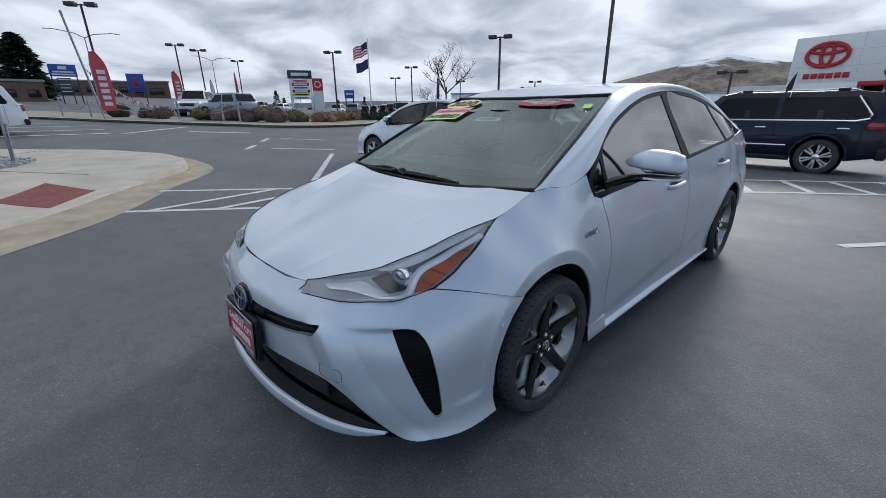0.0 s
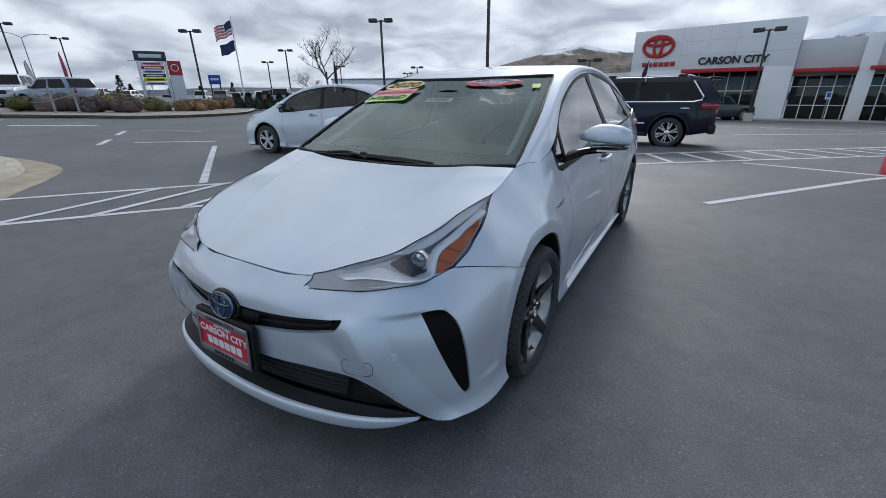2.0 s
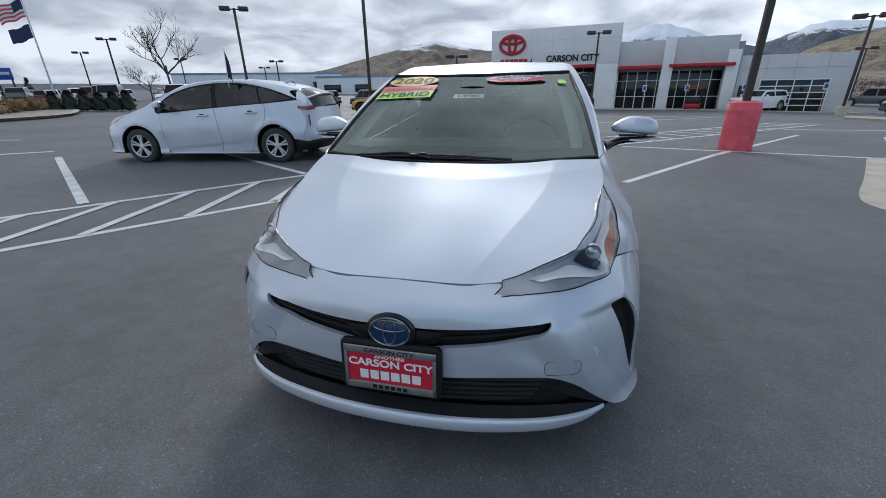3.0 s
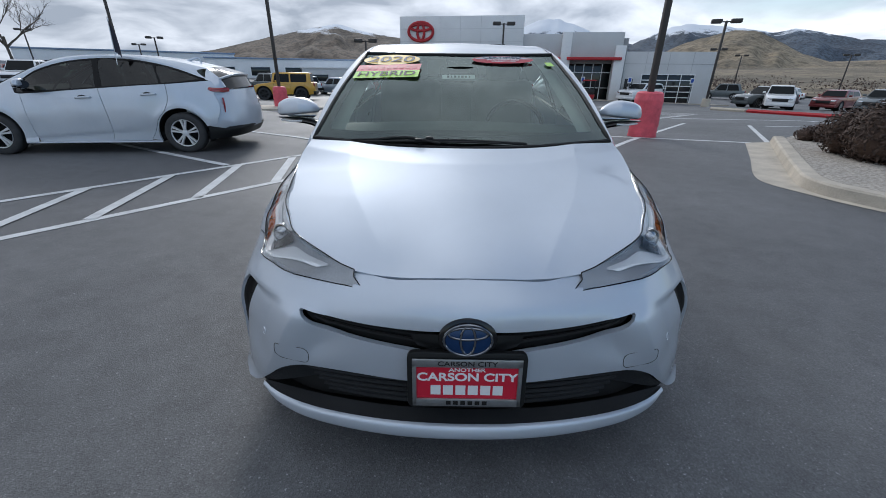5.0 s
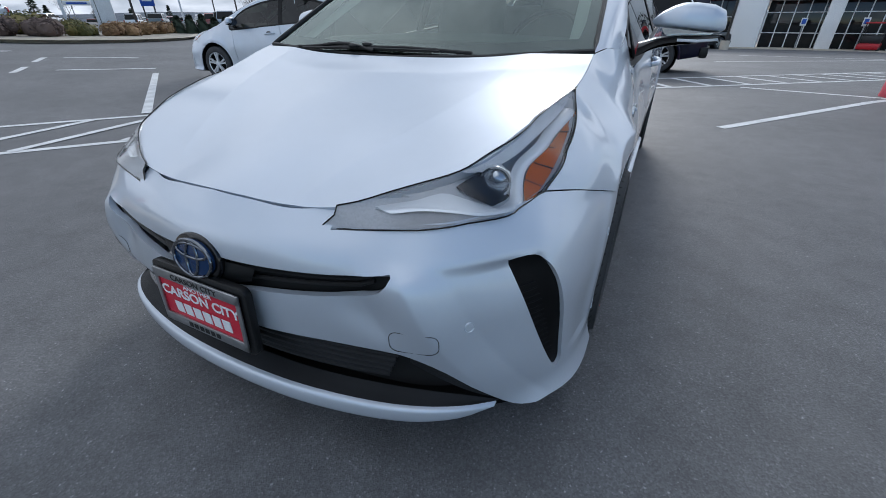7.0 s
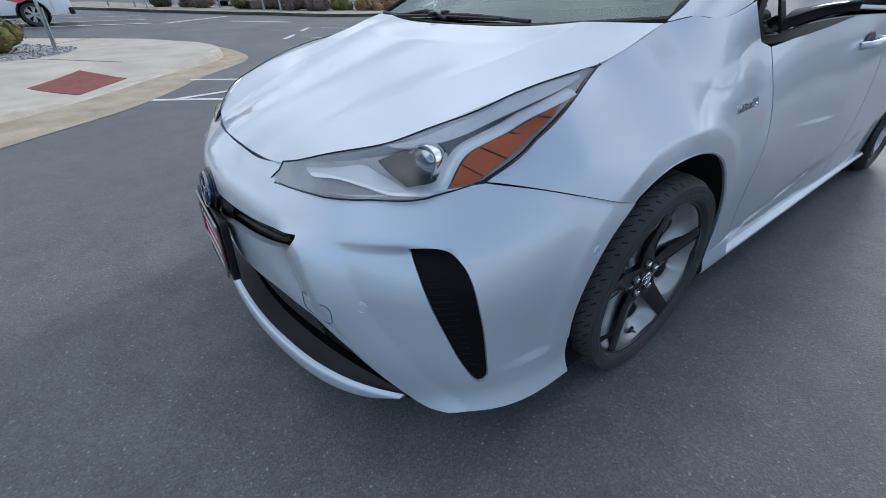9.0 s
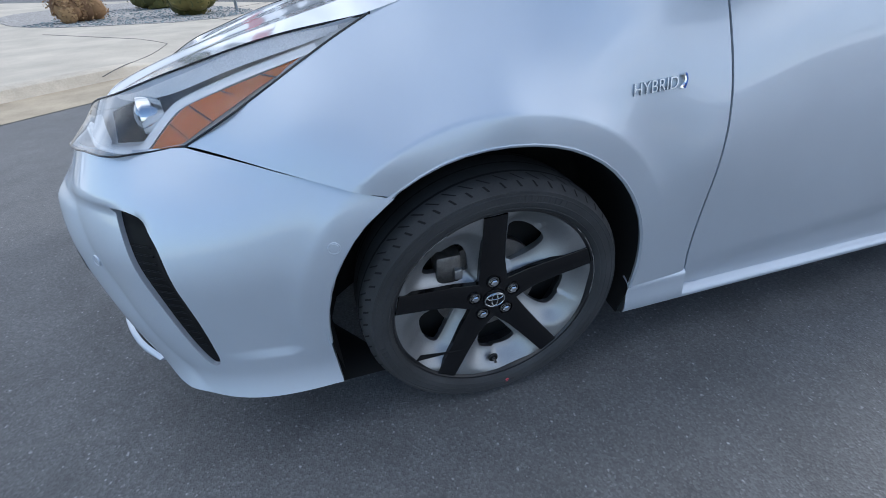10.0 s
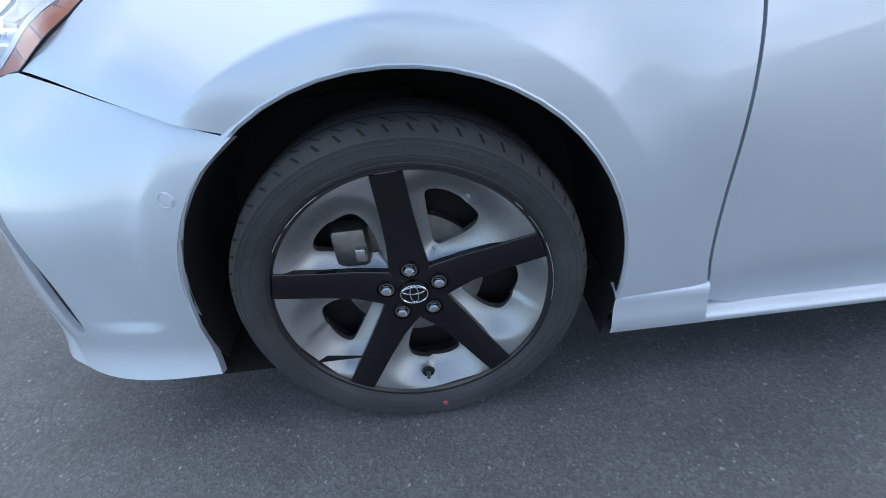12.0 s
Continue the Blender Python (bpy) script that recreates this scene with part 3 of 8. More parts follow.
# the bumper as rings round (0, FRONT_C): at each height, (angle, radius) from the centre line to the wheel arch
RINGS = {
    0.72: [(0, 0.755), (0.305, 0.745), (0.428, 0.758), (0.60, 0.838), (0.757, 0.870), (0.910, 0.860), (1.017, 0.844), (1.161, 0.838), (1.305, 0.836), (1.45, 0.825)],
    0.64: [(0, 0.836), (0.30, 0.848), (0.428, 0.860), (0.53, 0.879), (0.60, 0.893), (0.736, 0.918), (0.917, 0.920), (1.017, 0.904), (1.161, 0.884), (1.305, 0.877), (1.45, 0.866)],
    0.59: [(0, 0.848), (0.178, 0.850), (0.397, 0.874), (0.513, 0.898), (0.593, 0.924), (0.778, 0.950), (0.919, 0.949), (1.017, 0.934), (1.161, 0.909), (1.305, 0.892), (1.45, 0.874)],
    0.48: [(0, 0.845), (0.35, 0.873), (0.50, 0.909), (0.585, 0.938), (0.744, 0.973), (0.915, 0.985), (1.044, 0.958), (1.257, 0.912), (1.304, 0.899), (1.45, 0.880)],
    0.38: [(0, 0.84), (0.41, 0.878), (0.595, 0.930), (0.744, 0.967), (0.87, 0.988), (1.009, 0.970), (1.15, 0.936), (1.257, 0.911), (1.304, 0.899), (1.45, 0.880)],
    0.21: [(0, 0.82), (0.40, 0.85), (0.60, 0.89), (0.764, 0.93), (0.865, 0.965), (0.934, 0.982), (1.034, 0.978), (1.146, 0.946), (1.26, 0.907), (1.36, 0.88), (1.45, 0.87)],
}


def hermite(x, y, q):
    """A smooth line through (x, y) that never overshoots."""
    x, y = np.array(x, float), np.array(y, float)
    h, d = np.diff(x), np.diff(y) / np.diff(x)
    m = np.r_[d[0], np.where(d[1:] * d[:-1] > 0, 2 * d[1:] * d[:-1] / np.where(d[1:] + d[:-1] == 0, 1, d[1:] + d[:-1]), 0), d[-1]]
    i = np.clip(np.searchsorted(x, q) - 1, 0, len(h) - 1)
    s = (q - x[i]) / h[i]
    return (2 * s**3 - 3 * s**2 + 1) * y[i] + (s**3 - 2 * s**2 + s) * h[i] * m[i] + (3 * s**2 - 2 * s**3) * y[i + 1] + (s**3 - s**2) * h[i] * m[i + 1]


def ring_table(rings):
    """The rings drawn out into one even table of radii, slightly smoothed."""
    aa, zz = np.linspace(-1.55, 1.55, 401), np.linspace(0.12, 0.78, 133)
    levels = sorted(rings)
    cols = np.stack([hermite([k[0] for k in rings[z]], [k[1] for k in rings[z]], np.clip(np.abs(aa), 0, 1.45)) for z in levels], 1)
    t = np.stack([hermite(levels, c, zz) for c in cols])
    for axis, n in ((0, 5), (1, 4)):
        for _ in range(3):
            pad = np.pad(t, [(n, n) if k == axis else (0, 0) for k in (0, 1)], mode="reflect", reflect_type="odd")
            t = sum(np.take(pad, range(k, k + t.shape[axis]), axis) for k in range(2 * n + 1)) / (2 * n + 1)
    return aa, zz, t


RING_A, RING_Z, RING_R = ring_table(RINGS)


def bumper_at(a, z, push=0.0):
    """A point of the front bumper's skin by its angle and height."""
    a, z = np.asarray(a, float), np.asarray(z, float)
    u = np.clip((a - RING_A[0]) / (RING_A[1] - RING_A[0]), 0, 399.999)
    v = np.clip((z - RING_Z[0]) / (RING_Z[1] - RING_Z[0]), 0, 131.999)
    i, j = u.astype(int), v.astype(int)
    u, v = u - i, v - j
    r = RING_R[i, j] * (1 - u) * (1 - v) + RING_R[i + 1, j] * u * (1 - v) + RING_R[i, j + 1] * (1 - u) * v + RING_R[i + 1, j + 1] * u * v
    foot = 0.017 * (np.clip(0.262 - z, 0, 0.08) / 0.062) ** 1.6 * step01(np.abs(a) - 0.80, 0.14)
    r = r + scoop(np.abs(a), z) + chin_crease(np.abs(a), z) + foot + push
    y = FRONT_C - r * np.cos(a)
    x = r * np.abs(np.sin(a))
    return np.sign(a) * (x + 0.35 * arch_fold(y, z, 0.05) * step01(np.abs(a) - 1.0, 0.12) * step01(0.69 - z, 0.03)), y, z


VENT = [(0.703, -0.716, 0.614), (0.75, -0.68, 0.615), (0.770, -0.660, 0.603), (0.786, -0.634, 0.568), (0.802, -0.612, 0.46), (0.815, -0.603, 0.34), (0.821, -0.606, 0.292), (0.814, -0.619, 0.283), (0.801, -0.637, 0.31), (0.758, -0.684, 0.45)]


def on_side(y, z):
    return side_x(y, z), y, z


def yz(line):
    return [(y, z) for x, y, z in line]


def arch(y0, a0, a1, r=ARCH_R, n=14):
    return [(y0 + r * math.cos(radians(a)), AXLE_Z + r * math.sin(radians(a))) for a in np.linspace(a0, a1, n)]


def emblem(parent, w, h, at, ring, back=None, thick=0.12):
    """An oval badge of three crossing oval rings; at puts its xz plane, front towards -y."""
    if back is not None:
        part("badge_plate", prism(ellipse(w, h), 0.006, at @ pose(0, 0.002, 0)), back, parent)
    bm = ring_bm(w, h, w * thick * 0.8, 0, at=at)
    ring_bm(w * 0.34, h * 0.92, w * thick * 0.7, 0, bm=bm, at=at)
    ring_bm(w * 0.82, h * 0.42, w * thick * 0.7, 0, bm=bm, at=at @ pose(0, 0, h * 0.19))
    return part("badge_ring", bm, ring, parent)


def tyre_profile(r, width, rim):
    """Half a turn of tyre section as (radius, height across), outer face at +width / 2."""
    w = width / 2
    return [(rim, w * 0.80), (rim + 0.006, w * 0.96), (rim + (r - rim) * 0.35, w * 1.0), (rim + (r - rim) * 0.7, w * 0.985), (r - 0.016, w * 0.90), (r - 0.005, w * 0.78), (r, w * 0.5), (r + 0.001, 0),
            (r, -w * 0.5), (r - 0.005, -w * 0.78), (r - 0.016, -w * 0.90), (rim + (r - rim) * 0.5, -w), (rim, -w * 0.8)]


def tyre(parent, r=0.2985, width=0.198, rim=0.2345):
    ob = part("tyre", lathe(tyre_profile(r, width, rim), 96), RUBBER, parent, angle=60)
    bm = bmesh.new()
    w = width / 2
    # shoulder sipes lie in the tread's surface as fine dark cuts
    for k in range(56):
        m = pose(0, 0, 0, 0, 0, 360 * k / 56)
        for s in (1, -1):
            for (r0, z0), (r1, z1), lean, thick in (((r - 0.014, w * 0.885), (r - 0.0055, w * 0.79), 0.004, 0.0048), ((r - 0.0045, w * 0.76), (r - 0.0005, w * 0.55), 0.010, 0.0040)):
                d = Vector((r1 - r0, 0, z1 - z0))
                n = Vector((z0 - z1, 0, r1 - r0)).normalized() * 0.0006
                q = [Vector((r0, -lean, z0)), Vector((r0, -lean + thick, z0)), Vector((r1, lean + thick, z1)), Vector((r1, lean, z1))]
                f = [bm.verts.new(m @ Vector((p.x + n.x, p.y, s * (p.z + n.z)))) for p in q]
                bm.faces.new(f if s > 0 else f[::-1])
    tagged(part("tread_pattern", bm, VOID, ob, smooth=False), kind="stuff")
    for z in (0.045, 0.0, -0.045):
        part("tread_groove", lathe([(r + 0.0008, z - 0.004), (r + 0.0016, z), (r + 0.0008, z + 0.004)], 64), VOID, ob)
    for rr in (0.245, 0.258, 0.272, 0.279):
        zz = np.interp(rr, [rim + 0.006, rim + (r - rim) * 0.35, rim + (r - rim) * 0.7, r - 0.016], [width * 0.48, width * 0.5, width * 0.4925, width * 0.45])
        part("sidewall_rib", tube([(rr * math.cos(a), rr * math.sin(a), zz) for a in np.linspace(0, 2 * math.pi, 90, endpoint=False)], 0.0012, 6, True), RUBBER, ob)
    # raised size and maker marks, worn past reading
    for a0, n, h in ((math.radians(74), 9, 0.013), (math.radians(-35), 12, 0.008), (math.radians(200), 8, 0.011)):
        for k in range(n):
            a = a0 + (k - n / 2) * 0.05
            part("sidewall_mark", box((h, 0.008, 0.0012), (0.265, 0, width * 0.499), 0, turn=None), RUBBER, ob, smooth=False).matrix_basis = pose(0, 0, 0, 0, 0, math.degrees(a))
    return ob


def disc_face(r):
    """How far the wheel's face stands out at a radius."""
    return np.interp(r, [0.0, 0.05, 0.10, 0.18, 0.225], [0.061, 0.057, 0.057, 0.073, 0.083])


def five_spoke_wheel(name, at, turn=0.0):
    """A wheel about its local z axis, its outer face at +z: silver petals sunk round five openings, black spoke covers."""
    wheel = thing(name, at @ Matrix.Diagonal((1.05, 1.05, 1, 1)))
    rubber = tyre(wheel)
    spin = lambda k: math.radians(turn + 72 * k)
    rim_r = 0.2285
    edge = np.array([(rim_r * math.cos(a), rim_r * math.sin(a)) for a in np.linspace(0, 2 * math.pi, 90, endpoint=False)])
    holes = []
    for k in range(5):
        a = spin(k) + math.radians(36)
        c, s = math.cos(a), math.sin(a)
        shape = [(0.084, 0.001), (0.104, 0.019), (0.146, 0.050), (0.168, 0.062), (0.181, 0.044), (0.183, 0.008), (0.170, -0.032), (0.152, -0.037), (0.116, -0.025)]
        holes.append(np.array(even(spline(shape, 5, True) + [shape[0]], 0.007))[:-1] @ np.array([[c, s], [-s, c]]))

    def place(u, v):
        q = np.stack([u, v], 1)
        d = np.min([distance(h, q) for h in holes], axis=0)
        dip = 0.036 * step01(1 - d / 0.050, 1.0) ** 0.8
        # the trailing blade of each petal stands higher and folds over an edge
        a = np.arctan2(v, u)
        w = (a - spin(0) + 0.0) % (2 * math.pi / 5) / (2 * math.pi / 5)
        return u, v, disc_face(np.hypot(u, v)) - 0.004 - dip * np.where(w > 0.5, 1.0, 0.82)
    part("alloy_dish", sheet(place, edge, holes, 0.006, rim=0.02), WHEEL_SILVER, wheel, "silver painted alloy petals round five openings", angle=48)
    part("rim_flange", lathe([(0.2265, 0.060), (0.2285, 0.079), (0.2320, 0.085), (0.2365, 0.0855), (0.2385, 0.078)], 90), RIM_BLACK, wheel, "scuffed black rim edge")
    for a0, a1, w in ((118, 136, 0.0014), (139, 148, 0.0010), (-8, 22, 0.0016), (24, 36, 0.0010), (40, 44, 0.0012)):
        part("rim_scrape", tube([(0.2345 * math.cos(radians(a)), 0.2345 * math.sin(radians(a)), 0.0862) for a in np.linspace(a0, a1, 12)], w, 5, taper=lambda t: 0.5 + 0.5 * abs(math.sin(t * 9))), CHROME, wheel, "bare metal kerb scrape")
    part("barrel", lathe([(0.222, 0.066), (0.214, 0.03), (0.208, -0.02), (0.215, -0.10)], 48), STEEL, wheel)
    for k in range(5):
        a = spin(k)
        bm = bmesh.new()
        pts = [(0.0, 0.012), (0.047, 0.0345), (0.075, 0.0310), (0.10, 0.0285), (0.15, 0.0255), (0.2275, 0.0240)]
        rows = []
        for r, w in pts:
            z = float(disc_face(r)) + 0.001
            rows.append([bm.verts.new((r * math.cos(a) - q * math.sin(a), r * math.sin(a) + q * math.cos(a), z - d)) for q, d in ((-w, 0.014), (-w, 0.0012), (-w + 0.0022, 0.0), (w - 0.0022, 0.0), (w, 0.0012), (w, 0.014))])
        for p, q in zip(rows, rows[1:]):
            for i in range(5):
                bm.faces.new((p[i], q[i], q[i + 1], p[i + 1]))
        bm.faces.new(rows[-1])
        part("spoke", bm, GLOSS_BLACK, wheel, "gloss black spoke cover", angle=30)
        at_n = pose(0.0475 * math.cos(a), 0.0475 * math.sin(a), -0.013)
        part("lug_nut", lathe([(0.0, 0.0815), (0.006, 0.0815), (0.0088, 0.0795), (0.0108, 0.0700)], 6, at=at_n), CHROME, wheel, "chrome lug nut", angle=20)
        part("lug_collar", lathe([(0.0105, 0.0738), (0.0125, 0.0745), (0.0130, 0.0725)], 24, at=at_n), STEEL, wheel)
        part("lug_well", lathe([(0.0172, 0.0722), (0.0162, 0.0752), (0.0150, 0.0722)], 24, at=at_n), GLOSS_BLACK, wheel)
    part("hub_plate", lathe([(0.0, 0.0742), (0.046, 0.0722), (0.056, 0.069), (0.057, 0.05)], 40, at=pose(0, 0, -0.013)), GLOSS_BLACK, wheel)
    cap = part("centre_cap", lathe([(0.0, 0.079), (0.020, 0.079), (0.0262, 0.0775), (0.028, 0.072)], 36, at=pose(0, 0, -0.013)), GLOSS_BLACK, wheel)
    emblem(cap, 0.049, 0.040, pose(0, 0, 0.0665, -90, 0, 0), CHROME, None, 0.07)
    part("brake_disc", lathe([(0.05, 0.010), (0.128, 0.010), (0.128, -0.012), (0.05, -0.012)], 48), STEEL, wheel, "bare steel brake disc")
    caliper = part("brake_caliper", box((0.060, 0.075, 0.05), (-0.095, 0.085, 0.012), 0.012), STEEL, wheel, "cast grey brake caliper")
    part("caliper_bolt", box((0.018, 0.026, 0.014), (-0.078, 0.078, 0.042), 0.004), BRUSHED, caliper)
    # black disc added to stand for the shade behind the brake
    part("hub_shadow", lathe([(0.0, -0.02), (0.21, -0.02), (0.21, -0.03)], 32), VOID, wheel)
    va = math.radians(-89)
    valve = part("valve_boss", lathe([(0.0, 0.001), (0.011, 0.001), (0.013, -0.004)], 20, at=pose(0.198 * math.cos(va), 0.198 * math.sin(va), 0.066)), BLACK_PLASTIC, wheel)
    part("valve_cap", lathe([(0, 0.014), (0.0035, 0.014), (0.0045, 0.0), (0.004, -0.006)], 12, at=pose(0.198 * math.cos(va), 0.198 * math.sin(va), 0.067)), STEEL, valve)
    part("paint_mark", lathe([(0, 0.001), (0.005, 0.0006), (0.006, 0.0)], 12, at=pose(0.258 * math.cos(va + 0.1), 0.258 * math.sin(va + 0.1), 0.0985)), PINK, rubber, "small red paint dot")
    return wheel


def steel_wheel(name, at, r=0.3125, rim=0.205, width=0.2, spokes=10, material=None, depth=0.07, broad=1.0):
    """A plainer alloy wheel of slim paired spokes, about local z."""
    material = material or BRUSHED
    wheel = thing(name, at)
    part("tyre", lathe(tyre_profile(r, width, rim), 40), RUBBER, wheel, angle=60)
    part("rim_flange", lathe([(rim - 0.01, depth), (rim + 0.003, depth + 0.014), (rim + 0.006, depth + 0.006), (rim - 0.012, depth - 0.03)], 40), material, wheel)
    part("barrel", lathe([(0, -0.01), (rim - 0.012, -0.01), (rim - 0.012, depth)], 32), VOID, wheel)
    part("hub", lathe([(0, depth + 0.012), (rim * 0.13, depth + 0.012), (rim * 0.24, depth + 0.004), (rim * 0.24, depth - 0.03)], 24), material, wheel)
    for k in range(spokes):
        a = 2 * math.pi * (k // 2) / (spokes / 2) + (0.16 if k % 2 else -0.16) + 0.3
        bm = bmesh.new()
        rows = []
        for q, w in ((rim * 0.18, rim * 0.075), (rim * 0.55, rim * 0.085 * broad), (rim * 0.97, rim * 0.125 * broad)):
            rows.append([bm.verts.new((q * math.cos(a) - s * w * math.sin(a), q * math.sin(a) + s * w * math.cos(a), depth + 0.006 * abs(math.sin(q * 9)) - d)) for s, d in ((-1, 0.03), (-0.8, 0.0), (0.8, 0.0), (1, 0.03))])
        for p, q in zip(rows, rows[1:]):
            for i in range(3):
                bm.faces.new((p[i], q[i], q[i + 1], p[i + 1]))
        part("spoke", bm, material, wheel)
    return wheel
FRAME_BLACK = Mat("window_frame_black", (0.006, 0.006, 0.0065), 0.5, 0.0, Specular_IOR_Level=0.2).m
FASCIA = worn("charcoal_plastic", (0.024, 0.025, 0.027), 0.55, 5, 0.2, 0.2, 500, spec=0.25)


def hatchback(name, at, label, detail=True):
    """The silver hybrid hatchback. detail: with its badges, stickers, plate and black-spoked wheels; else a plainer sister car."""
    car = thing(name, at, label, "car")
    P = lambda nm, bm, mat, lab="", parent=None, **k: part(nm, bm, mat, parent or car, lab, **k)
    # hood
    xy = lambda line: [(x, y) for x, y, z in line]
    front = xy(mirror_line(HOOD_FRONT))
    edge = outline(front, xy(HOOD_EDGE), xy(mirror_line(HOOD_REAR))[::-1], [(-x, y) for x, y in xy(HOOD_EDGE)][::-1], step=0.025)
    ridge_x = lambda y: float(np.interp(y, [-0.83, -0.65, -0.467, -0.28, 0.0], [0.225, 0.313, 0.398, 0.462, 0.51]))
    hood_folds = [[(k * (ridge_x(y) + q), y) for y in np.linspace(-0.80, -0.03, 40)] for k in (1, -1) for q in (-0.005, 0.0, 0.005)]
    hood_folds += [[(x, -0.225 + 0.38 * x * x + q) for x in np.linspace(-0.40, 0.40, 40)] for q in (-0.006, 0.006)]
    P("hood", sheet(lambda u, v: (u, v, hood_z(u, v)), edge, (), 0.011, 0.002, 0.02, folds=hood_folds), SILVER, "silver metallic hood with two raised creases")
    # front bumper: one moulded skin with the grille slit and two side vents
    half = polar([(0.342, -0.850, 0.673)] + [(x, y, z + 0.007) for x, y, z in LAMP_BOTTOM[-2:0:-1]] + [LAMP_BOTTOM[0]])
    top = polar(HOOD_FRONT[:3]) + polar([(0.350, -0.818, 0.709)])
    arch_line = polar([BUMPER_SEAM[-1]] + ARCH_FRONT + [CHIN[-1]])
    runs = [top, [top[-1], half[0]], half, polar(BUMPER_SEAM), arch_line, polar(CHIN[:5:-1]), polar(CHIN[6::-1])]
    flip = [[(-a, z) for a, z in r[::-1]] for r in runs[::-1]]
    edge = outline(*(runs + flip), step=0.02)
    slit = outline(polar(mirror_line(SLIT_TOP)), polar(mirror_line(SLIT_BOTTOM[::-1]))[::-1], step=0.02)
    vent = outline(polar(VENT + [VENT[0]]), step=0.012)
    vents = [vent, np.array([(-a, z) for a, z in vent[::-1]])]
    chin_fold = [[(k * (CHIN_FOLD_A(z) + q), z) for z in np.linspace(0.23, 0.60, 40)] for k in (1, -1) for q in (-0.006, 0.0, 0.006)]
    chin_fold += [[(k * math.atan2(x, -(y - FRONT_C)), z) for y, z in arch(0, 135, 200, BAND_R + q, 30) for x in (0.855,)] for k in (1, -1) for q in (0.0, 0.006)]
    bumper = P("front_bumper", sheet(bumper_at, edge, [slit] + vents, 0.010, 0.0015, 0.018, folds=chin_fold), SILVER, "silver bumper with a grille slit and side vents", angle=50)
    grow = inset(slit, -0.012)
    P("grille_back", sheet(lambda a, z: bumper_at(a, z, -0.034), grow, (), 0.04, 0, 0), VOID, "", bumper)
    for k, f in enumerate((0.30, 0.66)):
        line = [tuple((1 - f) * np.array(p) + f * np.array(q)) for p, q in zip(even(SLIT_TOP, 0.04), even(SLIT_BOTTOM[::-1], 0.04))]
        n = min(len(even(SLIT_TOP, 0.04)), len(even(SLIT_BOTTOM[::-1], 0.04))) - 1
        P("grille_slat", tube([(x * 0.97, y + 0.014, z) for x, y, z in mirror_line(line[:n])], 0.0055, 6), BLACK_PLASTIC, "", bumper)
    for s in (1, -1):
        inner = P("side_vent", sheet(lambda a, z: bumper_at(a, z, -0.010), inset(vent, -0.003), (), 0.02, 0, 0, s), VENT_BLACK, "black slatted side vent", bumper)
        for z in np.linspace(0.33, 0.545, 15):
            cut = [a for a in np.linspace(0.6, 1.1, 260) if inside(vent, np.array([(a, z)]))[0]]
            if len(cut) > 6:
                q = [np.array(bumper_at(a, z, -0.010)) for a in np.linspace(cut[0], cut[int(len(cut) * 0.5)], 4)]
                P("vent_slat", tube([(s * p[0], p[1], p[2]) for p in q], 0.0022, 5), VENT_BLACK, "", inner)
        for p in ((0.65, 0.485), (None, 0.544)):
            a = math.atan2(0.65, 0.706) if p[0] else math.atan2(0.866, 0.229)
            c = Vector([float(k) for k in bumper_at(a, p[1])])
            e = Vector([float(k) for k in bumper_at(a + 0.02, p[1])]) - c
            up = Vector([float(k) for k in bumper_at(a, p[1] + 0.02)]) - c
            nrm = e.cross(up).normalized()
            m = Matrix.Translation(c) @ nrm.to_track_quat("Z", "Y").to_matrix().to_4x4()
            bm = lathe([(0, 0.0016), (0.0085, 0.0014), (0.0095, 0.0004), (0.0105, 0.0004), (0.0115, 0.0016), (0.0125, 0.0)], 24, at=m)
            if s < 0:
                bmesh.ops.transform(bm, matrix=Matrix.Diagonal((-1, 1, 1, 1)), verts=bm.verts[:])
                bmesh.ops.reverse_faces(bm, faces=bm.faces[:])
            P("parking_sensor", bm, SILVER, "", bumper)
    # lower grille, dark fascia and the silver lip
    back = [(x, y + 0.03, z) for x, y, z in CHIN[:6]]
    mid = [(x * 0.99, y + 0.075, z - 0.04) for x, y, z in CHIN[:6]]
    low = [(x * 0.985, y + 0.06, 0.25 - 0.02 * (x / 0.735) ** 2) for x, y, z in CHIN[:6]]
    skirt = [(x, y + 0.012, z + 0.004) for x, y, z in LIP_TOP]
    P("lower_grille_back", loft([mirror_line(c) for c in (back, mid, low)], 40, 4), VOID)
    shelf = [(0, -0.908, 0.262), (0.236, -0.897, 0.262), (0.445, -0.860, 0.263), (0.569, -0.825, 0.262), (0.66, -0.785, 0.250), (0.715, -0.75, 0.230)]
    bowl = [(0, -0.935, 0.256), (0.236, -0.923, 0.256), (0.445, -0.886, 0.256), (0.569, -0.848, 0.256), (0.66, -0.800, 0.246), (0.71, -0.762, 0.230)]
    P("lower_fascia", loft([mirror_line(c) for c in (shelf, bowl, skirt)], 48, 4), FASCIA, "charcoal plastic lower fascia")
    for s in (1, -1):
        cheek = [[(0.52, -0.868, 0.399), (0.59, -0.833, 0.363), (0.66, -0.788, 0.294), (0.735, -0.726, 0.222)],
                 [(0.505, -0.83, 0.385), (0.575, -0.815, 0.345), (0.65, -0.785, 0.285), (0.725, -0.728, 0.222)],
                 [(0.49, -0.80, 0.30), (0.57, -0.80, 0.285), (0.645, -0.782, 0.258), (0.715, -0.742, 0.224)]]
        P("fascia_cheek", loft(cheek, 12, 4, s), FASCIA)
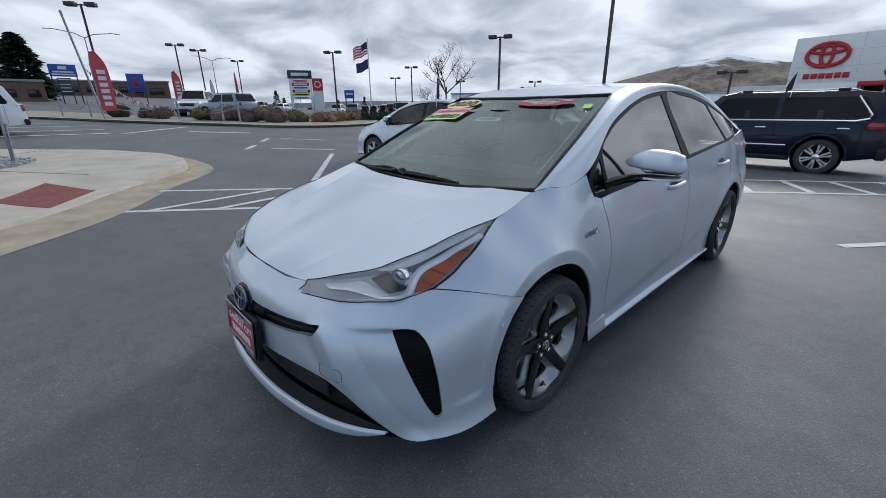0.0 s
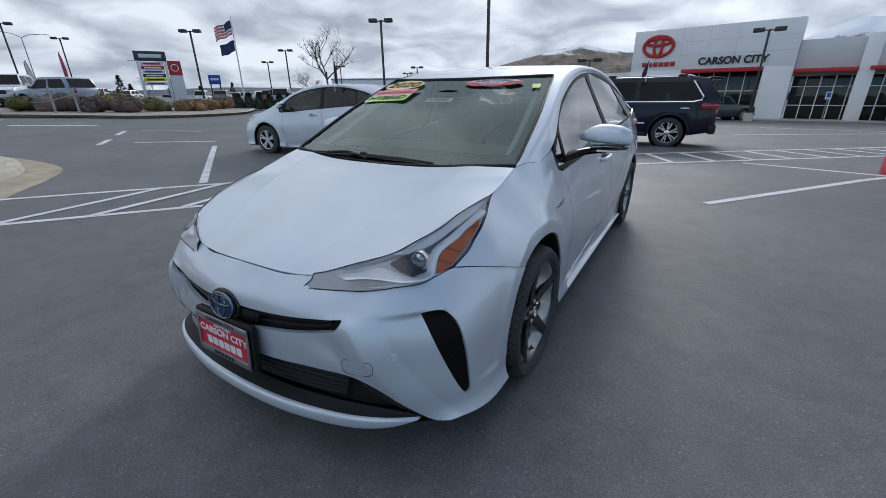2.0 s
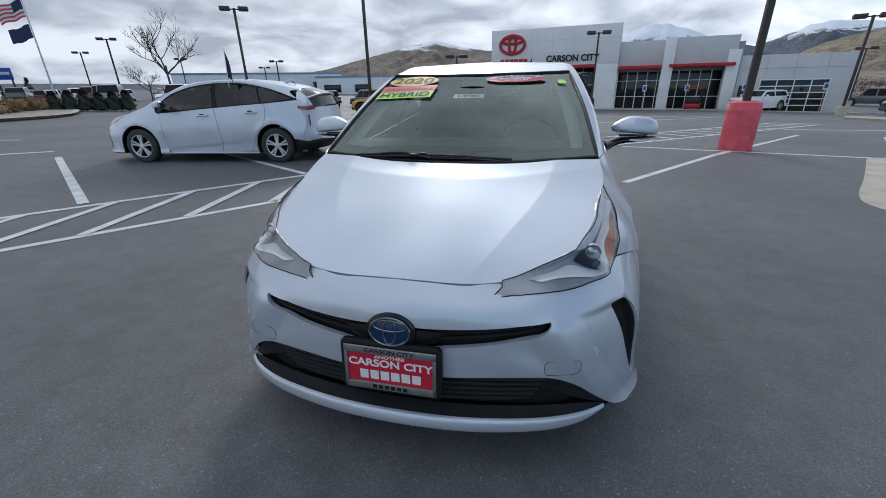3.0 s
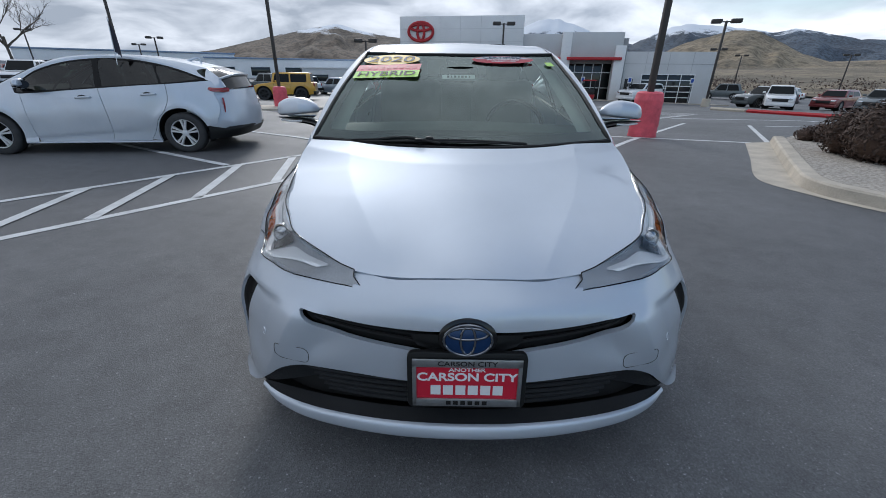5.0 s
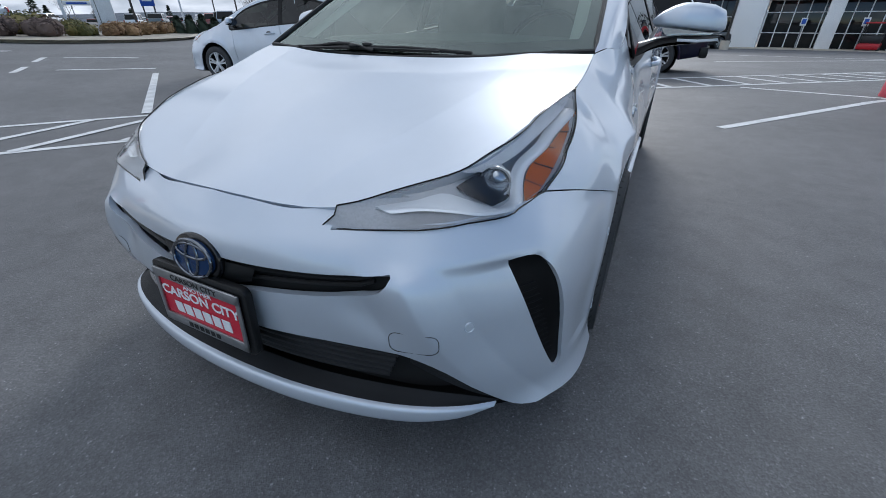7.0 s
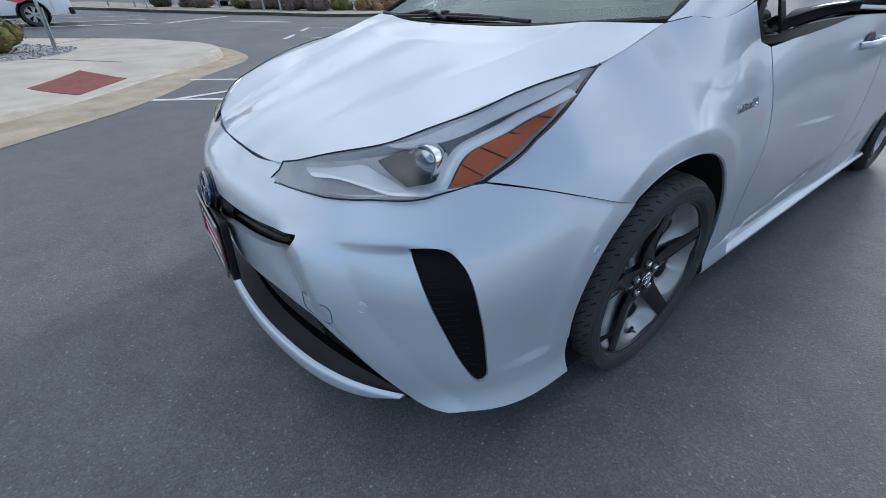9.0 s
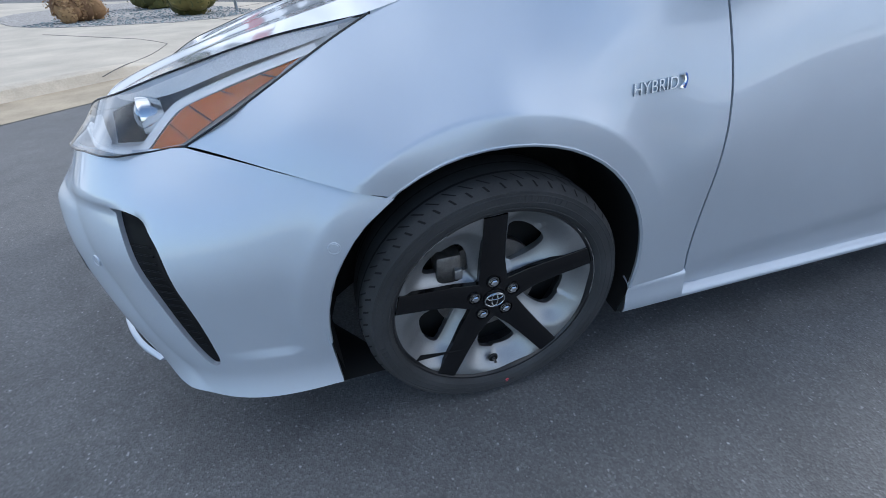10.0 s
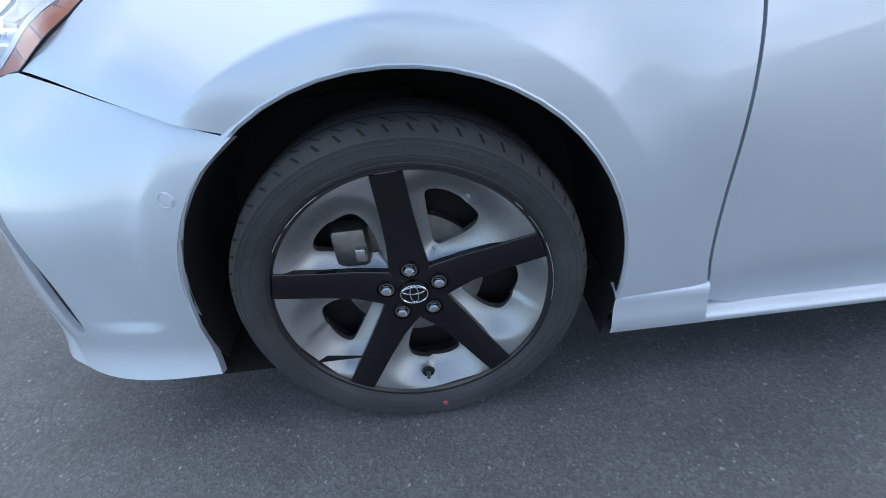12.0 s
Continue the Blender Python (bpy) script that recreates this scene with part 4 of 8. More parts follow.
    for k, z in enumerate((0.383, 0.356, 0.329, 0.302, 0.276)):
        w = 0.50 - 0.012 * k
        line = [(x, -0.918 + 0.028 * (x / w) ** 2 * 2 + 0.006 * k, z + 0.006 * (x / w) ** 2) for x in np.linspace(-w, w, 15)]
        P("lower_grille_slat", tube(line, 0.0075, 6), FASCIA)
    lipf = [(x, y - 0.008 + 0.006 * (x / 0.7), (z + w) / 2) for (x, y, z), (_, _, w) in zip(LIP_TOP, LIP_BOTTOM)]
    lipu = [(x, y + 0.02, z) for x, y, z in LIP_BOTTOM]
    P("front_lip", loft([mirror_line(c) for c in (skirt, LIP_TOP, lipf, LIP_BOTTOM, lipu)], 48, 3), SILVER, "silver lower lip")
    P("undertray", loft([mirror_line([(x, y + k, 0.20 - 0.02 * (k > 0)) for x, y, z in CHIN]) for k in (0.03, 0.4)], 20, 2), VOID)
    # lamps
    lens_edge = outline([(y, z + 0.003) for x, y, z in HOOD_EDGE[:5]] + yz(HOOD_EDGE[5:6]), yz(LAMP_OUTER), yz(LAMP_BOTTOM[:-1]) + [(-0.858, 0.665)], [(-0.858, 0.665), (-0.818, 0.716)], step=0.02)
    for s in (1, -1):
        lamp = P("headlight", sheet(lambda y, z: (lamp_x(y, z), y, z), lens_edge, (), 0.02, 0, 0.006, s), LENS, "clear headlight with chrome strip and amber reflector")
        lamp.visible_shadow = False
        def sunk(y, z):
            d = distance(lens_edge, np.stack([y, z], 1))
            return lamp_x(y, z) - 0.006 - 0.05 * step01(d, 0.020), y, z
        P("lamp_bowl", sheet(sunk, inset(lens_edge, 0.001), (), 0.012, 0, 0, s), LAMP_GREY, "", lamp)
        P("lamp_seal", tube([(s * (float(lamp_x(y, z)) + 0.0005), y, z) for y, z in lens_edge], 0.0019, 6, True), GLOSS_BLACK, "", lamp)
        g = lambda line, k: [(float(lamp_x(y, z)) - k, y, z) for y, z in line]
        # pale upper housing, the bright strip that turns up round the amber reflector, and the wing inside it
        P("upper_housing", loft([g([(-0.67, 0.778), (-0.56, 0.816), (-0.447, 0.848), (-0.33, 0.871), (-0.212, 0.890)], 0.004), g([(-0.66, 0.775), (-0.555, 0.800), (-0.43, 0.836), (-0.33, 0.858), (-0.23, 0.879)], 0.010), g([(-0.635, 0.773), (-0.56, 0.785), (-0.44, 0.822), (-0.33, 0.850), (-0.262, 0.867)], 0.016)], 20, 3, s), LAMP_PALE, "pale upper lamp housing", lamp)
        path = [(-0.795, 0.713), (-0.765, 0.719), (-0.738, 0.715), (-0.715, 0.709), (-0.68, 0.708), (-0.645, 0.707), (-0.622, 0.709), (-0.609, 0.718), (-0.58, 0.744), (-0.551, 0.767), (-0.524, 0.780), (-0.45, 0.806), (-0.362, 0.832), (-0.29, 0.852)]
        rim_p = np.array(spline(path, 6))
        tan = np.gradient(rim_p, axis=0)
        tan /= np.linalg.norm(tan, axis=1)[:, None]
        nor = np.stack([-tan[:, 1], tan[:, 0]], 1)
        wid = np.interp(np.linspace(0, 1, len(rim_p)), [0, 0.3, 0.55, 1], [0.0025, 0.0032, 0.0062, 0.0045])[:, None]
        up_l, dn_l = rim_p + nor * wid, rim_p - nor * wid
        P("bright_strip", loft([g(up_l, 0.024), g(up_l, 0.007), g(dn_l, 0.007), g(dn_l, 0.024)], 60, 2, s), LAMP_STRIP, "bright running light strip", lamp)
        P("reflector_wing", loft([g([(-0.792, 0.719), (-0.75, 0.732), (-0.716, 0.743), (-0.702, 0.733), (-0.682, 0.716)], 0.022), g([(-0.793, 0.717), (-0.755, 0.727), (-0.725, 0.730), (-0.708, 0.722), (-0.680, 0.713)], 0.014), g([(-0.793, 0.715), (-0.762, 0.721), (-0.736, 0.717), (-0.714, 0.711), (-0.678, 0.710)], 0.009)], 14, 3, s), WHITE_PLASTIC, "pale reflector wing", lamp)
        top_a, bot_a = [(-0.606, 0.708), (-0.575, 0.737), (-0.536, 0.767), (-0.48, 0.789), (-0.40, 0.813), (-0.29, 0.848)], [(-0.580, 0.706), (-0.548, 0.717), (-0.50, 0.744), (-0.44, 0.776), (-0.375, 0.809), (-0.28, 0.849)]
        ga = lambda line: [(float(lamp_x(y, z)) - 0.007 - 0.006 * (y + 0.606), y, z) for y, z in line]
        P("amber_reflector", loft([ga(top_a), ga([((a[0] + b[0]) / 2, (a[1] + b[1]) / 2) for a, b in zip(top_a, bot_a)]), ga(bot_a)], 24, 4, s), AMBER, "amber side reflector", lamp)
        for k in (0.25, 0.45, 0.65, 0.82):
            i = int(k * 5)
            f = k * 5 - i
            a_, b_ = [np.array(t[i]) * (1 - f) + np.array(t[i + 1]) * f for t in (top_a, bot_a)]
            P("amber_rib", tube([(s * x, y, z) for x, y, z in ga([a_, (a_ + b_) / 2, b_])], 0.0016, 5), BLACK_INK, "", lamp)
        P("projector_box", loft([g([(-0.690, 0.750), (-0.65, 0.764), (-0.585, 0.770)], 0.036), g([(-0.685, 0.735), (-0.64, 0.746), (-0.60, 0.748)], 0.044), g([(-0.672, 0.713), (-0.64, 0.712), (-0.612, 0.718)], 0.030)], 14, 5, s), GLOSS_BLACK, "black housing round the projector", lamp)
        c = (s * (float(lamp_x(-0.625, 0.746)) - 0.034), -0.618, 0.747)
        m = Matrix.Translation(c) @ Vector((s * 0.35, -1, 0.12)).to_track_quat("Z", "Y").to_matrix().to_4x4()
        P("projector_ring", lathe([(0.030, 0.002), (0.032, 0.007), (0.036, 0.007), (0.038, 0.0), (0.038, -0.03)], 32, at=m), CHROME, "chrome projector bezel", lamp)
        P("projector_lens", lathe([(0, 0.016), (0.014, 0.0145), (0.024, 0.009), (0.031, 0.0), (0.031, -0.02)], 28, at=m), PROJECTOR, "glass projector lens", lamp)
    # fenders, doors, quarter panels, sills
    for s in (1, -1):
        fender = outline(yz(LAMP_OUTER[::-1]), yz(HOOD_EDGE[5:]), [(0.035, 0.965), (0.12, 0.978)], [(0.12, 0.978), (0.20, 0.970), (0.30, 0.985), (0.385, 1.003)], [(0.385, 1.003), (0.392, 0.95), (0.405, 0.905)], [(0.405, 0.905), (0.468, 0.888)], [(0.468, 0.888), (0.500, 0.72), (0.511, 0.58), (0.535, 0.32), (0.548, 0.255)],
                         [(0.548, 0.255), (0.3715, 0.255)], arch(0, -8.7, 123), yz(BUMPER_SEAM[::-1]), step=0.02)
        P("fender", sheet(on_side, fender, (), 0.013, 0.0014, 0.012, s, folds=[arch(0, 15, 135, BAND_R + k, 60) for k in (-0.005, 0.0, 0.005)]), SILVER, "silver front fender", angle=50)
        lip = [(float(on_side(y, z)[0]) - 0.005, y, z) for y, z in arch(0, -9, 180, ARCH_R + 0.004, 30)]
        P("arch_edge", tube([(s * x, y, z) for x, y, z in lip], 0.006, 6), SILVER)
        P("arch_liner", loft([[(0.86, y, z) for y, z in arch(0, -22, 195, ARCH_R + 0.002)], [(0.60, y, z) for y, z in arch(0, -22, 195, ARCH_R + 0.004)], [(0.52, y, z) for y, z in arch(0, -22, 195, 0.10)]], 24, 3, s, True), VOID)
        P("mud_flap", box((0.16, 0.012, 0.12), (s * 0.735, 0.385, 0.20), 0.004), BLACK_PLASTIC)
        d1 = outline([(0.471, 0.888), (0.503, 0.72), (0.514, 0.58), (0.538, 0.32), (0.551, 0.256)], [(0.551, 0.256), (0.562, 0.212), (0.61, 0.1975)], [(0.61, 0.1975), (1.62, 0.1975)], [(1.62, 0.1975), (1.645, 0.40), (1.62, 0.70), (1.575, 0.972)],
                     [(1.575, 0.972), (1.0, 0.93), (0.471, 0.888)], step=0.025)
        door = P("front_door", sheet(on_side, d1, (), 0.026, 0.0014, 0.015, s, folds=[[(y, float(door_fold(y))) for y in np.linspace(0.56, 1.61, 30)]]), SILVER, "silver front door")
        d2 = outline([(1.58, 0.972), (1.625, 0.70), (1.65, 0.40), (1.625, 0.1975)], [(1.625, 0.1975), (2.175, 0.20)], [(2.175, 0.20), (2.27, 0.34), (2.36, 0.52), (2.50, 0.68), (2.56, 0.85), (2.55, 1.036)], [(2.55, 1.036), (2.1, 1.01), (1.58, 0.972)], step=0.025)
        rear = P("rear_door", sheet(on_side, d2, (), 0.03, 0.0014, 0.015, s, folds=[[(y, float(door_fold(y))) for y in np.linspace(1.64, 2.1, 20)], arch(BASE_Y, 90, 165, BAND_R, 30)]), SILVER, "silver rear door")
        q = outline([(2.19, 0.218), (2.275, 0.34), (2.365, 0.52), (2.505, 0.68), (2.565, 0.85), (2.555, 1.036)], [(2.555, 1.036), (2.85, 1.06), (3.2, 1.09)], [(3.2, 1.09), (3.28, 0.98), (3.24, 0.90)], [(3.24, 0.90), (3.30, 0.70), (3.22, 0.45)], [(3.22, 0.45), (3.09, 0.42)], arch(BASE_Y, 16, 197), [(2.34, 0.20), (2.19, 0.218)], step=0.025)
        P("quarter_panel", sheet(on_side, q, (), 0.03, 0.0014, 0.015, s, folds=[arch(BASE_Y, 25, 160, BAND_R, 50)]), SILVER, "silver rear quarter panel", angle=50)
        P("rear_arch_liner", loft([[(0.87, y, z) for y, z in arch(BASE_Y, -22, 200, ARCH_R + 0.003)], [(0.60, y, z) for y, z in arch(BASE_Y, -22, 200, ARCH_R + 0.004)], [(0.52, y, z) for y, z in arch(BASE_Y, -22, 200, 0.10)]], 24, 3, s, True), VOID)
        for y0, y1, z0 in ((0.3705, 0.552, 0.256), (0.551, 2.34, 0.195)):
            run = lambda x, z, k=0.0: [(x, y, z) for y in np.linspace(y0 - k, y1, 3)]
            P("sill", loft([run(0.830, z0 + 0.012), run(0.855 if y0 < 0.5 else 0.846, z0), run(0.861 if y0 < 0.5 else 0.866, z0 - (0.030 if y0 < 0.5 else 0.008), 0.002), run(0.867, 0.172, 0.004), run(0.80, 0.158)], 24, 3, s), SILVER, "silver sill strip")
        for dr, y in ((door, 1.36), (rear, 2.30)):
            z = float(np.interp(y, [0.46, 1.6, 2.55], [0.80, 0.855, 0.90]))
            x = float(side_x(y, z))
            line = [(s * (x - 0.004), y - 0.115, z - 0.008), (s * (x + 0.022), y - 0.09, z - 0.004), (s * (x + 0.032), y - 0.03, z), (s * (x + 0.030), y + 0.05, z + 0.003), (s * (x + 0.018), y + 0.09, z + 0.004), (s * (x - 0.004), y + 0.105, z + 0.004)]
            P("door_handle", tube(spline(line, 5), 0.0135, 10), SILVER, "", dr)
            P("handle_cup", lathe([(0.0, 0.001), (0.03, 0.001), (0.036, 0.0)], 24, at=Matrix.Translation((s * (x + 0.001), y - 0.02, z)) @ pose(0, 0, 0, 0, 90 * s, 0) @ Matrix.Diagonal((1, 1.8, 1, 1))), GREY_PLASTIC, "", dr)
        # window band: dark frame, panes, belt strip
        belt = [(y, z + 0.004) for x, y, z in SIDE_BELT[1:]]
        dlo = outline(yz(WINDOW_TOP), [(3.15, 1.10), (2.8, 1.062), (2.2, 1.012), (1.3, 0.952), (0.6, 0.90), (0.36, 0.895)], step=0.03)
        panes = [outline([(0.43, 0.915), (0.425, 0.97), (0.53, 1.065)], [(0.53, 1.065), (0.525, 0.918)], step=0.02),
                 outline([(0.56, 0.925), (0.565, 1.09), (0.70, 1.182), (0.90, 1.257), (1.2, 1.33), (1.50, 1.365)], [(1.50, 1.365), (1.545, 0.99)], [(1.545, 0.99), (1.0, 0.95), (0.56, 0.925)], step=0.03),
                 outline([(1.64, 0.996), (1.60, 1.368), (1.9, 1.366), (2.2, 1.337), (2.36, 1.306)], [(2.36, 1.306), (2.46, 1.045)], [(2.46, 1.045), (2.1, 1.026), (1.64, 0.996)], step=0.03),
                 outline([(2.50, 1.05), (2.41, 1.292), (2.62, 1.255), (2.85, 1.18), (3.02, 1.11)], [(3.02, 1.11), (2.8, 1.078), (2.50, 1.05)], step=0.03)]
        P("window_frame", sheet(lambda y, z: (glass_x(y, z) - 0.002, y, z), dlo, panes, 0.05, 0, 0.01, s), FRAME_BLACK, "black window frame")
        for p in panes:
            w = P("side_window", sheet(lambda y, z: (glass_x(y, z) - 0.006, y, z), inset(p, -0.004), (), 0.06, 0, 0, s), TINTED, "dark tinted side window")
            w.visible_shadow = False
        # roof rail and pillar
        mid = []
        wt_, pl = np.array(spline(WINDOW_TOP, 10)), np.array(spline(PILLAR, 10))
        W2 = [WINDOW_TOP[1], WINDOW_TOP[2], *WINDOW_TOP[3:]]
        bulge = [tuple((np.array(a) + np.array(b)) / 2 + np.array((0.018, 0, 0.016))) for a, b in zip(even(pl, 0.3), even(wt_[6:], 0.3))]
        foot = [(float(on_side(y, z)[0]) - 0.003, y, z) for y, z in ((0.125, 0.976), (0.205, 0.966))]
        bulge[0] = foot[0]
        P("pillar_and_roof_rail", loft([even(pl, 0.15), bulge, even(foot[1:] + list(wt_[12:]), 0.15)], 40, 6, s, True), SILVER, "silver windscreen pillar and roof rail")
        # mirror
        mir = thing("door_mirror")
        mir.parent = car
        shell = bmesh.new()
        bmesh.ops.create_uvsphere(shell, u_segments=32, v_segments=24, radius=1)
        for w in shell.verts:
            u, yy, zz = w.co.z, w.co.x, w.co.y
            r = max(math.sqrt(max(0.0, 1 - u * u)), 1e-4)
            yy, zz = [math.copysign(min(1.0, abs(k / r)) ** 0.72, k) for k in (yy, zz)]
            t = math.copysign(abs(u) ** 1.25, u)
            high = float(np.interp(t, [-1, -0.8, -0.5, -0.22, 0.1, 0.55, 0.85, 1], [0.004, 0.032, 0.058, 0.073, 0.077, 0.074, 0.060, 0.0]))
            low = float(np.interp(t, [-1, -0.9, 0.8, 1], [0.0, 0.018, 0.022, 0.0]))
            deep = float(np.interp(t, [-1, -0.8, -0.3, 0.5, 0.9, 1], [0.0, 0.040, 0.078, 0.080, 0.050, 0.0]))
            w.co = (0.136 * t, deep * yy * (1 if yy < 0 else 0.5), (high if zz > 0 else low) * zz - 0.012 * t)
        m = Matrix.Translation((s * 0.956, 0.655, 1.036)) @ Matrix.Diagonal((s, 1, 1, 1)) @ pose(0, 0, 0, 0, 0, 14)
        bmesh.ops.transform(shell, matrix=m, verts=shell.verts[:])
        if s < 0:
            bmesh.ops.reverse_faces(shell, faces=shell.faces[:])
        part("mirror_shell", shell, SILVER, mir, "silver mirror shell")
        part("mirror_base", loft([[(0.795, 0.52, 0.925), (0.87, 0.60, 0.962), (1.06, 0.66, 0.984)], [(0.795, 0.50, 0.955), (0.87, 0.565, 0.985), (1.08, 0.61, 1.002)], [(0.795, 0.58, 0.975), (0.87, 0.65, 0.99), (1.05, 0.72, 0.99)], [(0.795, 0.60, 0.93), (0.87, 0.66, 0.955), (1.03, 0.70, 0.972)], [(0.795, 0.52, 0.925), (0.87, 0.60, 0.955), (1.03, 0.67, 0.972)]], 12, 4, s), GLOSS_BLACK, mir, "gloss black mirror foot")
        part("turn_signal", tube([(s * 0.93, 0.588, 0.983), (s * 1.0, 0.598, 0.980), (s * 1.07, 0.638, 0.984)], 0.0055, 8), WHITE_PLASTIC, mir)
        gl = lathe([(0, 0), (0.07, 0)], 24, at=Matrix.Translation((s * 0.965, 0.704, 1.028)) @ pose(0, 0, 0, -90, 0, 0) @ Matrix.Diagonal((1.45, 0.75, 1, 1)))
        part("mirror_glass", gl, CHROME, mir)
    # windscreen, roof, hatch
    base = [(0, -0.025, 0.937), (0.35, 0.0, 0.946), (0.698, 0.06, 0.968)]
    midg = [(0, 0.385, 1.163), (0.35, 0.41, 1.166), (0.648, 0.485, 1.172)]
    head = [(0, 0.835, 1.350), (0.3, 0.852, 1.352), (0.575, 0.918, 1.359)]
    ws = P("windshield", loft([mirror_line(c) for c in (base, midg, head)], 30, 10, 1), GLASS, "laminated windshield")
    ws.visible_shadow = False
    rim_line = mirror_line(base)[::-1] + [(-x, y, z) for x, y, z in spline([base[-1], midg[-1], head[-1]], 8)][1:] + mirror_line(head)[1:] + spline([head[-1], midg[-1], base[-1]], 8)[1:-1]
    P("windshield_seal", tube([(x, y - 0.002, z + 0.001) for x, y, z in rim_line], 0.009, 6, True), BLACK_PLASTIC)
    wide = lambda f: float(np.interp(f, [0, 0.5, 1], [0.698, 0.648, 0.575]))
    band = lambda f, x0, x1: [tuple(on_glass(x, f) + Vector((0, 0.003, -0.004))) for x in np.linspace(x0, x1, 25)]
    P("frit_band", loft([band(f, -wide(f), wide(f)) for f in (0.004, 0.05, 0.095)], 24, 2), GLOSS_BLACK, "black border under the wipers")
    P("frit_band", loft([band(f, -wide(f), wide(f)) for f in (0.965, 0.996)], 24, 2), GLOSS_BLACK)
    for k in (1, -1):
        P("frit_band", loft([[tuple(on_glass(k * (wide(f) - w - 0.03 * max(0, 1 - f / 0.25) ** 2), f) + Vector((0, 0.003, -0.004))) for f in np.linspace(0.08, 0.98, 14)] for w in (0.0, 0.045)], 24, 1, 1, k > 0), GLOSS_BLACK)
    P("cowl", loft([mirror_line([(x, y + 0.012, z - 0.012) for x, y, z in HOOD_REAR]), mirror_line([(x, y + 0.01, z - 0.004) for x, y, z in base])], 24, 3), BLACK_PLASTIC, "black wiper cowl")
    P("roof", loft([[(-x, y, z) for x, y, z in PILLAR[3:]], [(-0.33, y + 0.02, z - 0.007) for x, y, z in ROOF_MID], ROOF_MID, [(0.33, y + 0.02, z - 0.007) for x, y, z in ROOF_MID], PILLAR[3:]], 30, 6, 1), SILVER, "silver roof")
    P("antenna", tube([(0, 2.62, 1.375), (0, 2.70, 1.40), (0, 2.78, 1.425), (0, 2.82, 1.40), (0, 2.83, 1.34)], 0.018, 8, taper=lambda t: 1.2 - 0.5 * t), SILVER)
    # tail: glass, spoiler, lower glass, lamps, bumper
    tail = [(0, 3.10, 1.285), (0.3, 3.10, 1.28), (0.50, 3.10, 1.262)]
    spoiler = [(0, 3.42, 1.19), (0.35, 3.40, 1.185), (0.66, 3.30, 1.13)]
    P("rear_glass", loft([mirror_line(tail), mirror_line([(0, 3.27, 1.243), (0.33, 3.26, 1.235), (0.60, 3.21, 1.19)]), mirror_line(spoiler)], 20, 4), GLOSS_BLACK, "dark rear glass")
    P("spoiler", loft([mirror_line(spoiler), mirror_line([(0, 3.46, 1.19), (0.35, 3.44, 1.183), (0.68, 3.32, 1.125)]), mirror_line([(0, 3.455, 1.165), (0.35, 3.435, 1.158), (0.68, 3.315, 1.10)]), mirror_line([(0, 3.42, 1.15), (0.35, 3.40, 1.145), (0.66, 3.30, 1.09)])], 20, 3), SILVER, "silver tail spoiler")
    P("lower_rear_glass", loft([mirror_line([(0, 3.42, 1.15), (0.35, 3.40, 1.145), (0.62, 3.31, 1.09)]), mirror_line([(0, 3.50, 0.98), (0.35, 3.48, 0.975), (0.64, 3.39, 0.95)])], 20, 3), GLOSS_BLACK)
    rear_rows = [(0, 3.52, 0.96), (0.4, 3.49, 0.955), (0.66, 3.385, 0.95), (0, 3.565, 0.75), (0.4, 3.535, 0.75), (0.70, 3.40, 0.75), (0.815, 3.25, 0.75), (0, 3.60, 0.55), (0.4, 3.57, 0.55), (0.72, 3.42, 0.55), (0.84, 3.25, 0.55), (0, 3.60, 0.42), (0.4, 3.57, 0.42), (0.74, 3.42, 0.42), (0.85, 3.2, 0.42), (0.78, 3.24, 0.95), (0.72, 3.40, 0.36), (0.855, 3.12, 0.40)]
    rear_at = polar_surface(rear_rows, REAR_C, 1)
    redge = outline(polar([(0, 3.52, 0.96), (0.4, 3.49, 0.955), (0.66, 3.385, 0.95), (0.78, 3.24, 0.93)], REAR_C, 1), polar([(0.78, 3.24, 0.93), (0.815, 3.25, 0.75), (0.84, 3.22, 0.55), (0.86, 3.09, 0.42)], REAR_C, 1), polar([(0.86, 3.09, 0.42), (0.74, 3.42, 0.36), (0.4, 3.57, 0.36), (0, 3.60, 0.36)], REAR_C, 1), polar([(0, 3.60, 0.36), (0, 3.565, 0.75), (0, 3.52, 0.96)], REAR_C, 1), step=0.03)
    for s in (1, -1):
        shoulder = [[(0.50, 3.085, 1.266), (0.62, 3.10, 1.195), (0.718, 3.12, 1.10)], [(0.60, 3.205, 1.197), (0.675, 3.21, 1.14), (0.748, 3.21, 1.068)], [(0.662, 3.315, 1.122), (0.715, 3.315, 1.07), (0.775, 3.27, 1.0)], [(0.662, 3.39, 1.0), (0.71, 3.38, 0.99), (0.77, 3.29, 0.978)]]
        P("rear_shoulder", loft(shoulder, 10, 6, s, True), SILVER, "silver shoulder beside the rear glass")
        P("rear_bumper", sheet(rear_at, redge, (), 0.04, 0, 0.01, s, True), SILVER, "silver tailgate and rear bumper", angle=50)
        upper = [[(0.745, 3.13, 1.005), (0.79, 3.20, 0.99), (0.735, 3.36, 0.985), (0.66, 3.42, 0.985)], [(0.765, 3.12, 0.99), (0.805, 3.20, 0.965), (0.745, 3.37, 0.955), (0.66, 3.43, 0.955)], [(0.78, 3.13, 0.97), (0.81, 3.21, 0.935), (0.745, 3.37, 0.925), (0.66, 3.425, 0.925)]]
        P("tail_light", loft(upper, 16, 5, s), TAIL_RED, "red wraparound tail light")
